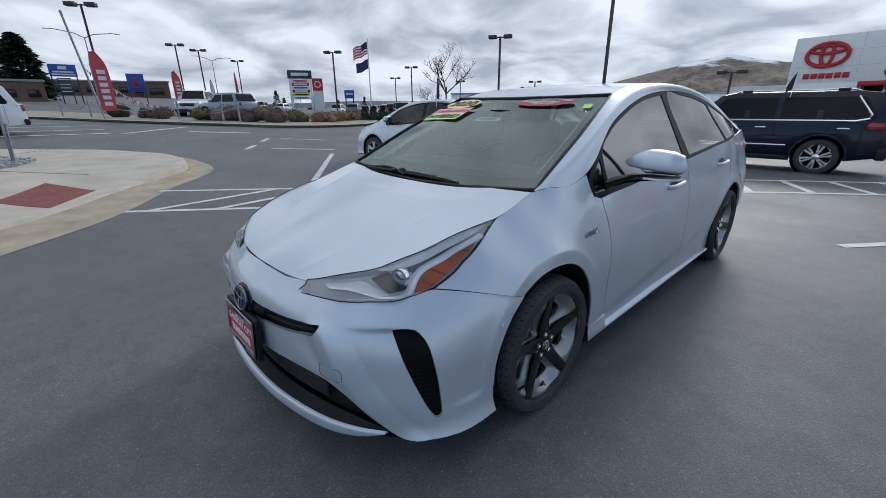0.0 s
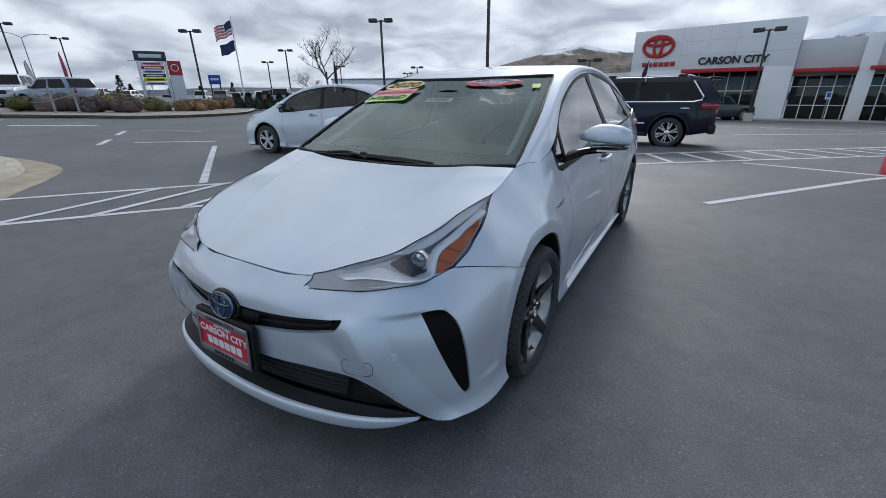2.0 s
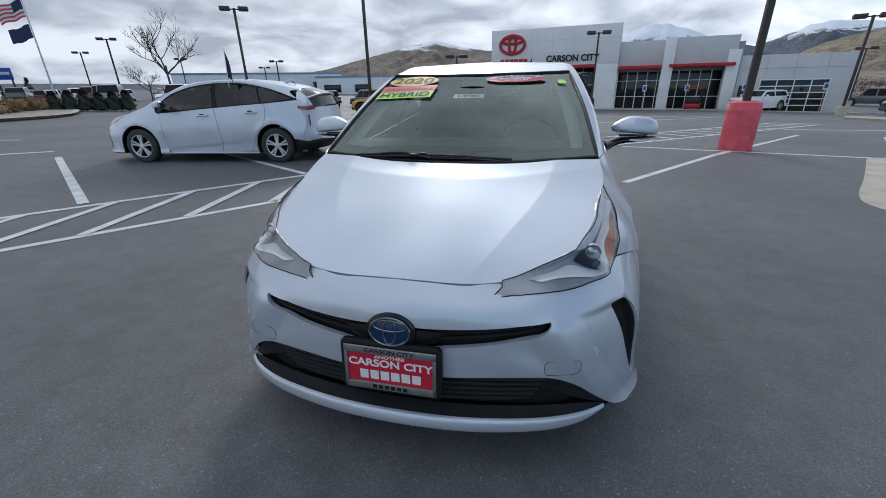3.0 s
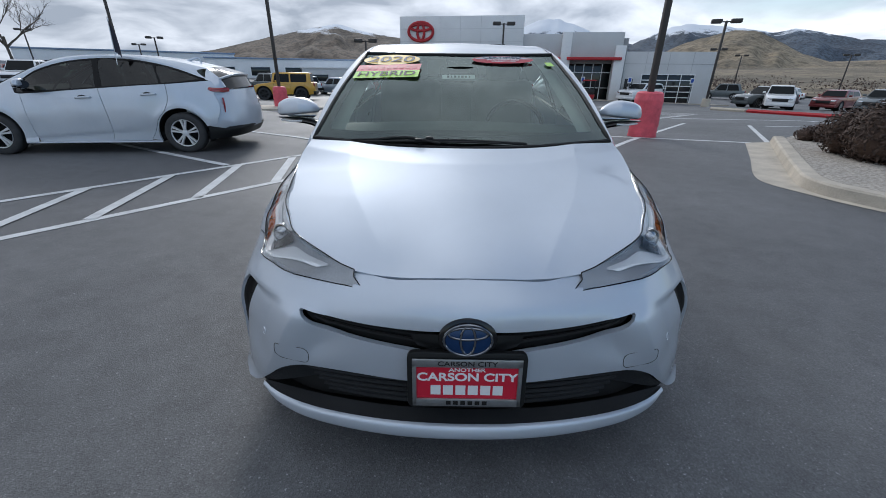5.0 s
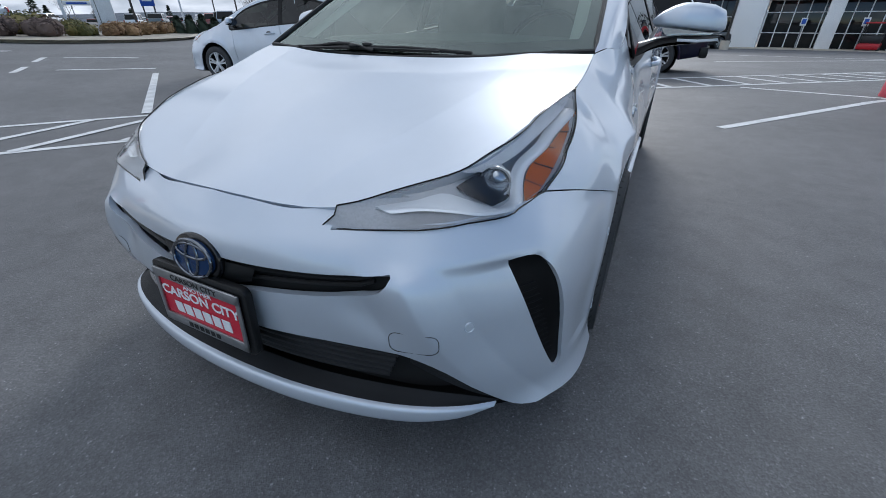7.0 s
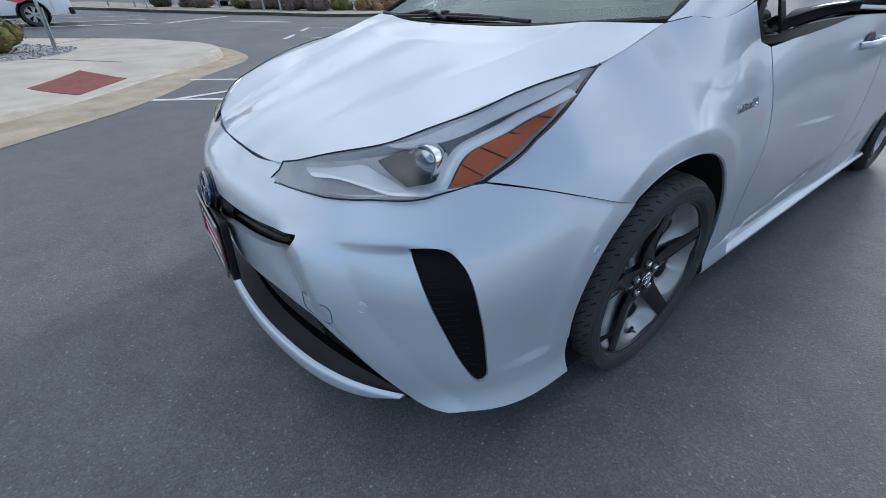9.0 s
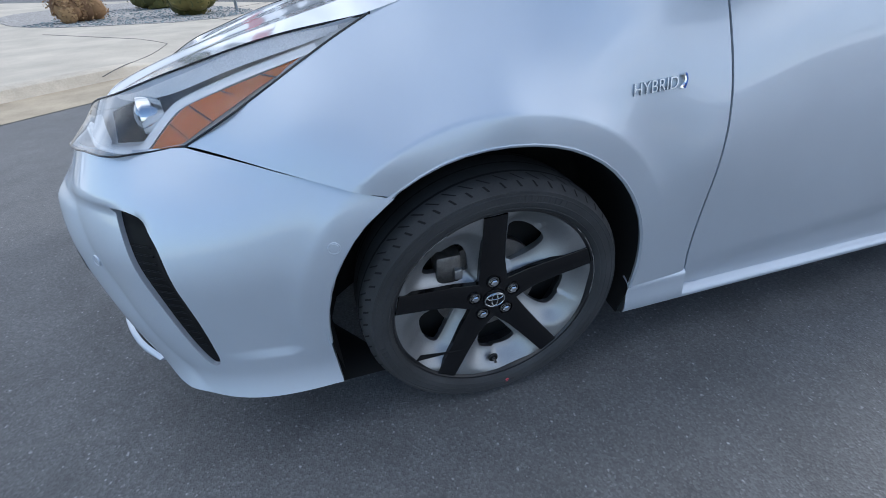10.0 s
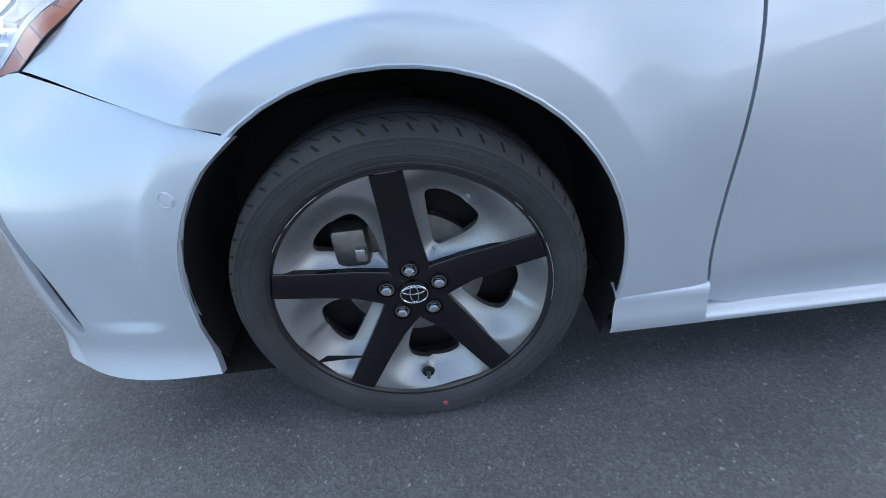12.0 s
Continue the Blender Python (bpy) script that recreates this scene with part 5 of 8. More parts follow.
        P("rear_reflector", loft([[(0.79, 3.335, 0.84), (0.80, 3.345, 0.74), (0.80, 3.35, 0.62)], [(0.775, 3.36, 0.84), (0.785, 3.37, 0.74), (0.793, 3.36, 0.62)]], 10, 2, s), TAIL_RED, "tall red rear reflector")
    P("rear_valance", loft([mirror_line([(0, 3.585, 0.42), (0.4, 3.56, 0.42), (0.74, 3.40, 0.42), (0.86, 3.08, 0.42)]), mirror_line([(0, 3.60, 0.37), (0.4, 3.575, 0.37), (0.745, 3.42, 0.34), (0.862, 3.07, 0.33)]), mirror_line([(0, 3.52, 0.24), (0.4, 3.50, 0.24), (0.70, 3.38, 0.23), (0.85, 3.06, 0.21)])], 30, 4), BLACK_PLASTIC, "black rear valance")
    # added inner bodies: black ones keep the gaps dark, the silver one fills a tail hole
    for nm, size, c in (("engine_bay", (1.20, 0.70, 0.36), (0, -0.30, 0.44)), ("cabin_floor", (1.55, 2.6, 0.12), (0, 1.75, 0.26)), ("boot_box", (1.46, 0.60, 0.52), (0, 3.03, 0.69)), ("door_liner", (1.56, 1.66, 0.55), (0, 1.42, 0.48))):
        P(nm, box(size, c, 0.03), SILVER if nm == "boot_box" else VOID)
    # cabin
    P("dashboard", loft([[(-0.68, 0.30, 0.965), (0, 0.24, 0.985), (0.68, 0.30, 0.965)], [(-0.68, 0.50, 0.985), (0, 0.48, 1.005), (0.68, 0.50, 0.985)], [(-0.68, 0.62, 0.92), (0, 0.62, 0.94), (0.68, 0.62, 0.92)], [(-0.68, 0.63, 0.70), (0, 0.66, 0.70), (0.68, 0.63, 0.70)]], 16, 5), DASH, "dark grey dashboard")
    P("steering_wheel", tube([Matrix.Translation((0.36, 0.78, 0.93)) @ pose(0, 0, 0, 62, 0, 0) @ Vector((0.18 * math.cos(a), 0.18 * math.sin(a), 0)) for a in np.linspace(0, 2 * math.pi, 32, endpoint=False)], 0.015, 8, True), BLACK_PLASTIC)
    for s in (1, -1):
        seat = P("seat", box((0.50, 0.52, 0.16), (s * 0.36, 1.18, 0.56), 0.06, segments=3), SEAT_CLOTH, "dark fabric front seat")
        P("seat_back", box((0.48, 0.14, 0.62), (s * 0.36, 1.49, 0.90), 0.06, turn=pose(0, 0, 0, -16, 0, 0), segments=3), SEAT_CLOTH, "", seat)
        P("head_rest", box((0.26, 0.10, 0.19), (s * 0.36, 1.57, 1.27), 0.045, turn=pose(0, 0, 0, -10, 0, 0), segments=3), SEAT_CLOTH, "", seat)
    P("rear_seat", box((1.25, 0.16, 0.60), (0, 2.36, 0.86), 0.06, turn=pose(0, 0, 0, -20, 0, 0), segments=3), SEAT_CLOTH)
    P("rear_view_mirror", box((0.24, 0.05, 0.07), (0, 0.83, 1.255), 0.02, segments=3), BLACK_PLASTIC)
    P("camera_pod", loft([[(-0.075, 0.66, 1.282), (0, 0.655, 1.285), (0.075, 0.66, 1.282)], [(-0.06, 0.76, 1.25), (0, 0.76, 1.25), (0.06, 0.76, 1.25)], [(-0.085, 0.84, 1.33), (0, 0.83, 1.33), (0.085, 0.84, 1.33)]], 8, 3), BLACK_PLASTIC)
    P("headlining", loft([[(x * 0.95 * k, y + 0.03, z - 0.035) for x, y, z in PILLAR[3:]] for k in (-1, 1)], 12, 3), TRIM_PALE)
    for s in (1, -1):
        P("pillar_trim", loft([[(x - 0.105, y + 0.05, z - 0.03) for x, y, z in PILLAR[:4]], [(x - 0.075, y + 0.06, z - 0.02) for x, y, z in PILLAR[:4]], [(x - 0.03, y + 0.07, z - 0.02) for x, y, z in PILLAR[:4]]], 12, 2, s, True), TRIM_PALE, "pale pillar trim")
    # wipers
    for a, b, c in (((0.30, 0.02, 0.952), (0.10, 0.035, 0.968), (-0.34, 0.025, 0.957)), ((-0.42, 0.025, 0.962), (-0.55, 0.05, 0.978), (-0.10, 0.0, 0.953))):
        wip = thing("wiper")
        wip.parent = car
        a2, b2, c2 = [(x + 0.0, y - 0.018, z + 0.006) for x, y, z in (a, b, c)]
        part("wiper_arm", tube(spline([a2, ((a2[0] + c2[0]) / 2, a2[1] + 0.005, a2[2] + 0.012), c2], 8), 0.0062, 8), BLACK_PLASTIC, wip)
        part("wiper_blade", tube([(a2[0] * 0.2 + c2[0] * 0.8 + k, c2[1] + 0.012, c2[2] + 0.002 + 0.004 * math.cos(k * 4)) for k in np.linspace(-0.30, 0.34, 12)], 0.0045, 6), BLACK_PLASTIC, wip)
        part("wiper_joint", box((0.04, 0.022, 0.016), (a2[0] * 0.3 + c2[0] * 0.7, c2[1] + 0.006, c2[2] + 0.014), 0.008), BLACK_PLASTIC, wip)
    return car


def place_wheels(car, kind):
    for s in (1, -1):
        for k, y in enumerate((0.0, BASE_Y)):
            m = Matrix.Translation((s * (0.783 if kind == "black" else 0.770), y, 0.309)) @ (pose(0, 0, 0, 90, 0, 90) if s > 0 else pose(0, 0, 0, 90, 0, -90))
            if kind == "black":
                w = five_spoke_wheel("wheel", m, 93 if k == 0 else 60)
            else:
                w = steel_wheel("wheel", m, 0.3125, 0.205, 0.195, 10, WHITE_ALLOY, 0.085, 0.78)
            w.parent = car


def on_glass(x, f):
    """A point of the windshield: x across, f from its foot (0) to its head (1)."""
    rows = []
    for (_, y0, z0), (xm, ym, zm), (xe, ye, ze) in (((0, -0.025, 0.937), (0.35, 0.0, 0.946), (0.698, 0.06, 0.968)), ((0, 0.385, 1.163), (0.35, 0.41, 1.166), (0.648, 0.485, 1.172)), ((0, 0.835, 1.350), (0.3, 0.852, 1.352), (0.575, 0.918, 1.359))):
        rows.append((np.interp(abs(x), [0, xm, xe], [y0, ym, ye]), np.interp(abs(x), [0, xm, xe], [z0, zm, ze])))
    q = lambda k: (2 * f - 1) * (f - 1) * rows[0][k] + 4 * f * (1 - f) * rows[1][k] + f * (2 * f - 1) * rows[2][k]
    return Vector((x, q(0), q(1)))


def glass_pose(x, f, tilt=0.0, off=0.006):
    """A pose on the glass: local x across, y up the glass, z out of it."""
    p, up = on_glass(x, f), (on_glass(x, f + 0.05) - on_glass(x, f - 0.05)).normalized()
    side = (on_glass(x + 0.06, f) - on_glass(x - 0.06, f)).normalized()
    n = side.cross(up).normalized()
    up = n.cross(side)
    m = Matrix((side, up, n)).transposed().to_4x4()
    return Matrix.Translation(p + n * off) @ m @ pose(0, 0, 0, 0, 0, tilt)


def sticker(car, name, outline_xy, at, material, label, lift=0.0):
    bm = bmesh.new()
    bm.faces.new([bm.verts.new(at @ Vector((x, y, lift))) for x, y in outline_xy])
    return part(name, bm, material, car, label, smooth=False)


def rect(w, h, r=0.0):
    return [(-w / 2, -h / 2), (w / 2, -h / 2), (w / 2, h / 2), (-w / 2, h / 2)]


BADGE_CHROME = Mat("badge_chrome", (0.48, 0.52, 0.56), 0.15, 1.0).m


def dress(car):
    """Windshield stickers, badges, dealer plate and small marks of the silver car."""
    m = glass_pose(-0.405, 0.885, 5, 0.007)
    year = sticker(car, "year_sticker", ellipse(0.345, 0.155), m, YELLOW, "yellow oval year sticker on the windshield")
    words("2020", 0.115, BLACK_INK, year, m @ pose(0, 0, 0.002), "lettering", 0.0004, 1.25)
    m = glass_pose(-0.41, 0.765, 7, 0.007)
    st = sticker(car, "red_sticker", rect(0.375, 0.085), m, PINK, "red strip sticker with unreadable lettering")
    for k in range(9):
        sticker(st, "print_bar", [(x + (k - 4) * 0.038, y) for x, y in rect(0.024, 0.034)], m, SIGN_RED, "", 0.002)
    m = glass_pose(-0.415, 0.675, 7, 0.007)
    gr = sticker(car, "fuel_sticker", rect(0.375, 0.085), m, GREEN, "lime green sticker on the windshield")
    words("HYBRID", 0.078, BLACK_INK, gr, m @ pose(0, 0, 0.002), "lettering", 0.0004, 1.25)
    m = glass_pose(0.255, 0.905, 0, 0.007)
    ce = sticker(car, "certified_sticker", ellipse(0.365, 0.115), m, SIGN_RED, "red and white oval sticker on the windshield")
    sticker(ce, "white_field", [(x * 0.93, max(y * 0.86, 0.004)) for x, y in ellipse(0.365, 0.115)], m, PLATE_PALE, "", 0.0015)
    words("CERTIFIED", 0.044, EMBLEM_BLUE, ce, m @ pose(0, 0.026, 0.003), "lettering", 0.0004, 1.15)
    words("PRE-OWNED", 0.026, WHITE_PLASTIC, ce, m @ pose(0, -0.010, 0.003), "lettering", 0.0004, 1.3)
    words("VEHICLES", 0.026, WHITE_PLASTIC, ce, m @ pose(0, -0.034, 0.003), "lettering", 0.0004, 1.3)
    ye = sticker(car, "small_sticker", rect(0.045, 0.055), glass_pose(0.530, 0.83, 0, 0.007), GREEN, "small yellow-green corner sticker")
    m = glass_pose(-0.008, 0.700, 0, -0.012)
    st = sticker(car, "stock_label", rect(0.185, 0.052), m, WHITE_PLASTIC, "pale stock label with a printed number")
    for k, w in enumerate((0.012, 0.008, 0.014, 0.010, 0.014, 0.012, 0.008)):
        sticker(st, "print_bar", [(x + (k - 3) * 0.02, y) for x, y in rect(w, 0.026)], m, BLACK_INK, "", 0.0015)
    # oval nose badge in a black surround
    nose = pose(0, -0.962, 0.572, -12, 0, 0)
    back = part("badge_surround", prism(ellipse(0.168, 0.122), 0.03, nose @ pose(0, 0.006, 0), 0.004), GLOSS_BLACK, car, "black oval badge surround")
    part("badge_plate", prism(ellipse(0.138, 0.094), 0.012, nose @ pose(0, -0.003, 0), 0.003), EMBLEM_BLUE, back, "deep blue badge plate")
    emblem(back, 0.144, 0.100, nose @ pose(0, -0.004, 0), DARK_CHROME, None, 0.075)
    part("badge_shoulder", loft([mirror_line([(0, -0.945, 0.575), (0.11, -0.938, 0.572), (0.165, -0.928, 0.566)]), mirror_line([(0, -0.952, 0.545), (0.10, -0.944, 0.545), (0.155, -0.932, 0.545)]), mirror_line([(0, -0.950, 0.512), (0.085, -0.941, 0.515), (0.145, -0.930, 0.528)])], 20, 4, 1, True), BLACK_PLASTIC, back)
    # dealer plate in its frame on a black bracket
    at = pose(0, -0.985, 0.441, -4, 0, 0)
    plate = part("plate_bracket", prism(rounded(0.345, 0.190, 0.02), 0.02, at @ pose(0, 0.004, 0), 0.003), BLACK_PLASTIC, car, "black plate bracket")
    part("dealer_plate", prism(rounded(0.292, 0.130, 0.010), 0.003, at @ pose(0, -0.001, 0)), SIGN_RED, plate, "red dealer plate")
    fr = bmesh.new()
    for w, h, x, z in ((0.314, 0.026, 0, 0.067), (0.314, 0.026, 0, -0.067), (0.012, 0.16, -0.151, 0), (0.012, 0.16, 0.151, 0)):
        box((w, 0.006, h), at @ Vector((x, -0.004, z)), 0.0018, fr, at.to_3x3().to_4x4())
    frame_ob = part("plate_frame", fr, PLATE_GREY, plate, "bright metal plate frame")
    wr = at @ pose(0, -0.0075, 0, 90, 0, 0)
    words("CARSON CITY", 0.021, BLACK_INK, frame_ob, wr @ pose(0, 0.0665, 0), "lettering", 0.0003, 1.25)
    wp = at @ pose(0, -0.0022, 0, 90, 0, 0)
    words("ANOTHER", 0.017, WHITE_PLASTIC, plate, wp @ pose(0, 0.043, 0), "lettering", 0.0003, 1.3, "", 0.02)
    words("CARSON CITY", 0.037, WHITE_PLASTIC, plate, wp @ pose(0, 0.018, 0), "lettering", 0.0004, 1.20, "", 0.028)
    for k in range(6):
        part("name_bar", box((0.029, 0.0012, 0.034), at @ Vector(((k - 2.5) * 0.036, -0.002, -0.026)), 0), WHITE_PLASTIC, plate, smooth=False)
        part("name_bar", box((0.014, 0.001, 0.014), at @ Vector(((k - 2.5) * 0.021, -0.0075, -0.067)), 0), BLACK_INK, frame_ob, smooth=False)
    for x in (-0.10, 0.10):
        part("screw", lathe([(0, 0.004), (0.004, 0.0036), (0.006, 0.0), ], 14, at=at @ pose(x, -0.003, 0.058, 90, 0, 0)), CHROME, plate)
    # towing eye covers, washer dots
    for s in (1, -1):
        loop_ = []
        for x, z in rounded(0.105, 0.058, 0.022, 6):
            a = math.atan2(0.545, 0.77) + x / 0.94
            q = bumper_at(a, 0.448 + z + 0.10 * x, 0.0002)
            loop_.append((s * float(q[0]), float(q[1]), float(q[2])))
        part("towing_cover", tube(loop_, 0.0011, 5, True), GREY_PLASTIC, car)
    for k in (1, -1):
        side = [(0.315, 0.752)] if k > 0 else []
        for y, z in side:
            x = float(side_x(y, z)) + 0.002
            tilt = math.degrees(math.atan2(float(side_x(y, z - 0.02)) - float(side_x(y, z + 0.02)), 0.04))
            yaw = math.degrees(math.atan2(float(side_x(y + 0.04, z)) - float(side_x(y - 0.04, z)), 0.08))
            base = Matrix.Translation((x, y, z)) @ pose(0, 0, 0, 90 - tilt, 0, 90 - yaw) @ pose(0, 0, 0, 0, 0, 3)
            badge = words("HYBRID", 0.033, BADGE_CHROME, car, base, "fender_badge", 0.0022, 0.90, "chrome HYBRID lettering on the fender", -0.004)
            part("badge_swirl", tube([base @ Vector((0.058 + 0.006 * math.sin(t * 3), -0.012 + 0.026 * t, 0.002)) for t in np.linspace(0, 1, 8)], 0.0036, 6), CHROME, badge)
            part("badge_swirl", tube([base @ Vector((0.064 + 0.005 * math.sin(t * 3), -0.012 + 0.026 * t, 0.002)) for t in np.linspace(0, 1, 8)], 0.003, 6), SIGN_BLUE_DEEP, badge)


def rounded(w, h, r, n=4):
    out = []
    for cx, cz, a0 in ((1, -1, -90), (1, 1, 0), (-1, 1, 90), (-1, -1, 180)):
        out += [(cx * (w / 2 - r) + r * math.cos(radians(a)), cz * (h / 2 - r) + r * math.sin(radians(a))) for a in np.linspace(a0, a0 + 90, n + 1)]
    return out


PLATE_PALE = Mat("sticker_white", (0.5, 0.5, 0.5), 0.5).m
SIGN_BLUE_DEEP = Mat("badge_blue", (0.02, 0.10, 0.42), 0.2, 0.3, Coat_Weight=1.0).m

# ---- the ground ----


def gz(x, y):
    """The lot falls away towards the showroom and rises to the street."""
    x, y = np.asarray(x, float), np.asarray(y, float)
    street = 0.035 * np.clip(-x - 13, 0, 27) + 0.045 * np.clip(-x - 40, 0, 65) * np.clip((42 - y) / 22, 0, 1)
    return street - 0.034 * np.clip(y - 6.5, 0, 34) - 0.025 * np.clip(x - 12, 0, 25) * np.clip((y - 4) / 10, 0, 1)


def asphalt():
    m = Mat("asphalt", (0.05, 0.05, 0.052), 0.72)
    v = m.coords()
    blot = m.ramp(m.noise(0.35, 6, 0.6, v), [(0.30, (0.098, 0.100, 0.104)), (0.55, (0.118, 0.120, 0.124)), (0.75, (0.142, 0.144, 0.148))])
    vor = m.node("ShaderNodeTexVoronoi", Scale=200.0)
    m.t.links.new(v, vor.inputs["Vector"])
    chip = m.ramp(vor.outputs["Color"], [(0.2, grey(0.70)), (0.8, grey(1.14)), (0.97, grey(1.6))])
    speck = m.ramp(m.noise(75, 1, 0.5, v), [(0.69, grey(1.0)), (0.75, grey(2.3))])
    mott = m.ramp(m.noise(5.5, 9, 0.68, v), [(0.36, grey(0.84)), (0.52, grey(1.0)), (0.66, grey(1.10))])
    grit = m.ramp(m.noise(110, 3, 0.6, v), [(0.38, grey(0.87)), (0.62, grey(1.08))])
    c = m.mix(1.0, m.mix(1.0, m.mix(1.0, m.mix(0.8, blot, chip, "MULTIPLY"), mott, "MULTIPLY"), grit, "MULTIPLY"), speck, "MULTIPLY")
    # pale scuffs where tyres have turned
    sc = m.ramp(m.noise(0.9, 9, 0.72, v), [(0.58, grey(0.0)), (0.74, grey(0.42))])
    # thin pale hairline cracks and scrapes
    warp = m.node("ShaderNodeTexVoronoi", Scale=0.9)
    warp.feature = "DISTANCE_TO_EDGE"
    wv = m.mix(0.22, v, m.node("ShaderNodeTexNoise", Scale=2.3, Detail=6.0).outputs["Color"], "ADD")
    m.t.links.new(wv, warp.inputs["Vector"])
    hair = m.ramp(warp.outputs["Distance"], [(0.0, grey(0.3)), (0.005, grey(0.0))])
    some = m.ramp(m.noise(0.45, 3, 0.5, v), [(0.52, grey(0.0)), (0.62, grey(1.0))])
    lines = m.mix(1.0, hair, some, "MULTIPLY")
    m.link(m.mix(lines, m.mix(sc, c, (0.12, 0.12, 0.12)), (0.17, 0.17, 0.165)), "Base Color")
    m.link(m.ramp(m.noise(0.5, 4, 0.6, v), [(0.35, grey(0.58)), (0.7, grey(0.70))]), "Roughness")
    m.bump(m.mix(0.5, vor.outputs["Distance"], m.noise(120, 5, 0.7, v)), 0.55, 0.004)
    return m.m


ASPHALT = asphalt()
ROAD = worn("road_asphalt", (0.16, 0.16, 0.162), 0.85, 0.3, 0.2, 0.2, 40)
LINE_PAINT = worn("line_paint", (0.66, 0.67, 0.67), 0.7, 5, 0.18, 0.2, 120)
CONCRETE = worn("pale_concrete", (0.50, 0.45, 0.375), 0.85, 1.4, 0.15, 0.3, 90)
KERB = worn("kerb_concrete", (0.52, 0.465, 0.385), 0.85, 3, 0.18, 0.3, 80)
GUTTER_TAN = worn("sandy_gutter", (0.40, 0.335, 0.245), 0.9, 2.5, 0.22, 0.3, 80)
GRAVEL = worn("gravel", (0.36, 0.34, 0.32), 0.9, 20, 0.5, 0.8, 60, 0, 0.02)
BRICK_RED = worn("red_paver", (0.22, 0.06, 0.05), 0.85, 10, 0.2, 0.3, 200)


def grid_ground(name, xs, ys, material, label, lift=0.0):
    bm = bmesh.new()
    v = [[bm.verts.new((x, y, float(gz(x, y)) + lift)) for y in ys] for x in xs]
    for a, b in zip(v, v[1:]):
        for i in range(len(a) - 1):
            bm.faces.new((a[i], b[i], b[i + 1], a[i + 1]))
    ob = part(name, bm, material)
    return tagged(ob, label, "ground", "", "structure")


steps = lambda a, b, n: list(np.linspace(a, b, n))
grid_ground("ground", [-3000, -400, -160, -105, -85, -70, -60, -50, -40, -35, -30, -25, -20, -16, -13, -10, 0, 10, 12, 18, 25, 37, 60, 120, 400, 3000], [-400, -60, -20, 0, 4, 5.2, 6.5, 10, 15, 20, 25, 30, 40.5, 48, 60, 90, 200, 500, 3000], ASPHALT, "dark grey parking lot asphalt")


STRIPE_COUNT = itertools.count()


def stripe(name, a, b, width=0.1, material=None, lift=0.004, label="white painted line"):
    """A painted line on the ground from a to b; each coat lies a little over the one before."""
    lift += 0.0011 * (next(STRIPE_COUNT) % 6)
    a, b = np.array(a, float), np.array(b, float)
    d = b - a
    n = max(1, int(np.linalg.norm(d) / 0.35))
    t = np.array((-d[1], d[0])) / np.linalg.norm(d) * width / 2
    bm = bmesh.new()
    rows = []
    for k in range(n + 1):
        p = a + d * k / n
        rows.append([bm.verts.new((*(p + s * t), float(gz(*p)) + lift)) for s in (-1, 1)])
    for p, q in zip(rows, rows[1:]):
        bm.faces.new((p[0], q[0], q[1], p[1]))
    bm.normal_update()
    if bm.faces[:][0].normal.z < 0:
        bmesh.ops.reverse_faces(bm, faces=bm.faces[:])
    return tagged(part(name, bm, material or LINE_PAINT), label, "road marking", "painted lines", "structure")


# hatched no-parking strip beside the silver car
HA, HB = np.array((-5.30, -1.08)), np.array((-2.07, 3.02))
HC, HD = np.array((-6.55, -0.30)), np.array((-2.40, 4.62))
stripe("line", HA, HB + (HB - HA) * 0.35), stripe("line", HC, HD + (HD - HC) * 0.3)
for k in range(-2, 5):
    stripe("line", (-3.85 + 0.56 * k, 0.80 + 0.71 * k), (-4.15 + 0.55 * k, 2.54 + 0.65 * k), 0.11)
stripe("line", (-5.05, 1.74), (-9.55, 4.64), 0.12), stripe("line", (-3.2, 3.8), (-6.6, 5.8)), stripe("line", (-2.3, 5.9), (-5.2, 7.9))
stripe("line", (1.605, 3.93), (7.3, 11.3)), stripe("line", (2.2, 7.75), (6.2, 6.35))
stripe("line", (6.35, 6.45), (8.9, 10.7))
for a, b in (((-12.6, 4.05), (-10.6, 5.3)), ((-15.6, 5.6), (-14.1, 6.9)), ((-12.9, 3.3), (-13.9, 3.95)), ((-15.0, 4.6), (-16.0, 5.25))):
    stripe("line", a, b, 0.16)

silver = hatchback("car", Matrix(), "silver metallic hybrid hatchback with black five-spoke wheels, stickers on its windshield")
place_wheels(silver, "black")

# ---- materials of the surroundings ----
PANEL_WHITE = worn("white_wall_panel", (0.83, 0.84, 0.85), 0.55, 0.6, 0.05, 0.05, 20)
PANEL_GREY = worn("grey_wall_panel", (0.60, 0.61, 0.62), 0.55, 0.6, 0.06, 0.05, 20)
PANEL_DARK = worn("dark_wall_panel", (0.30, 0.31, 0.32), 0.6, 0.6, 0.06, 0.05, 20)
BAND_RED = worn("red_fascia", (0.45, 0.012, 0.02), 0.4, 2, 0.08, 0.0, 20)
POLE_BROWN = worn("dark_bronze_pole", (0.045, 0.038, 0.034), 0.5, 3, 0.2, 0.05, 60)
GALVANISED = worn("galvanised_steel", (0.32, 0.34, 0.36), 0.45, 8, 0.2, 0.05, 80, 0.6)
STORE_GLASS = Mat("store_glass", (0.012, 0.014, 0.015), 0.05, 0.0, Specular_IOR_Level=0.45).m
AUTO_GLASS = Mat("dark_auto_glass", (0.010, 0.012, 0.013), 0.12, 0.0, Specular_IOR_Level=0.15).m
BARREL_RED = worn("faded_red_plastic", (0.72, 0.105, 0.14), 0.6, 6, 0.18, 0.25, 50, 0, 0.01)
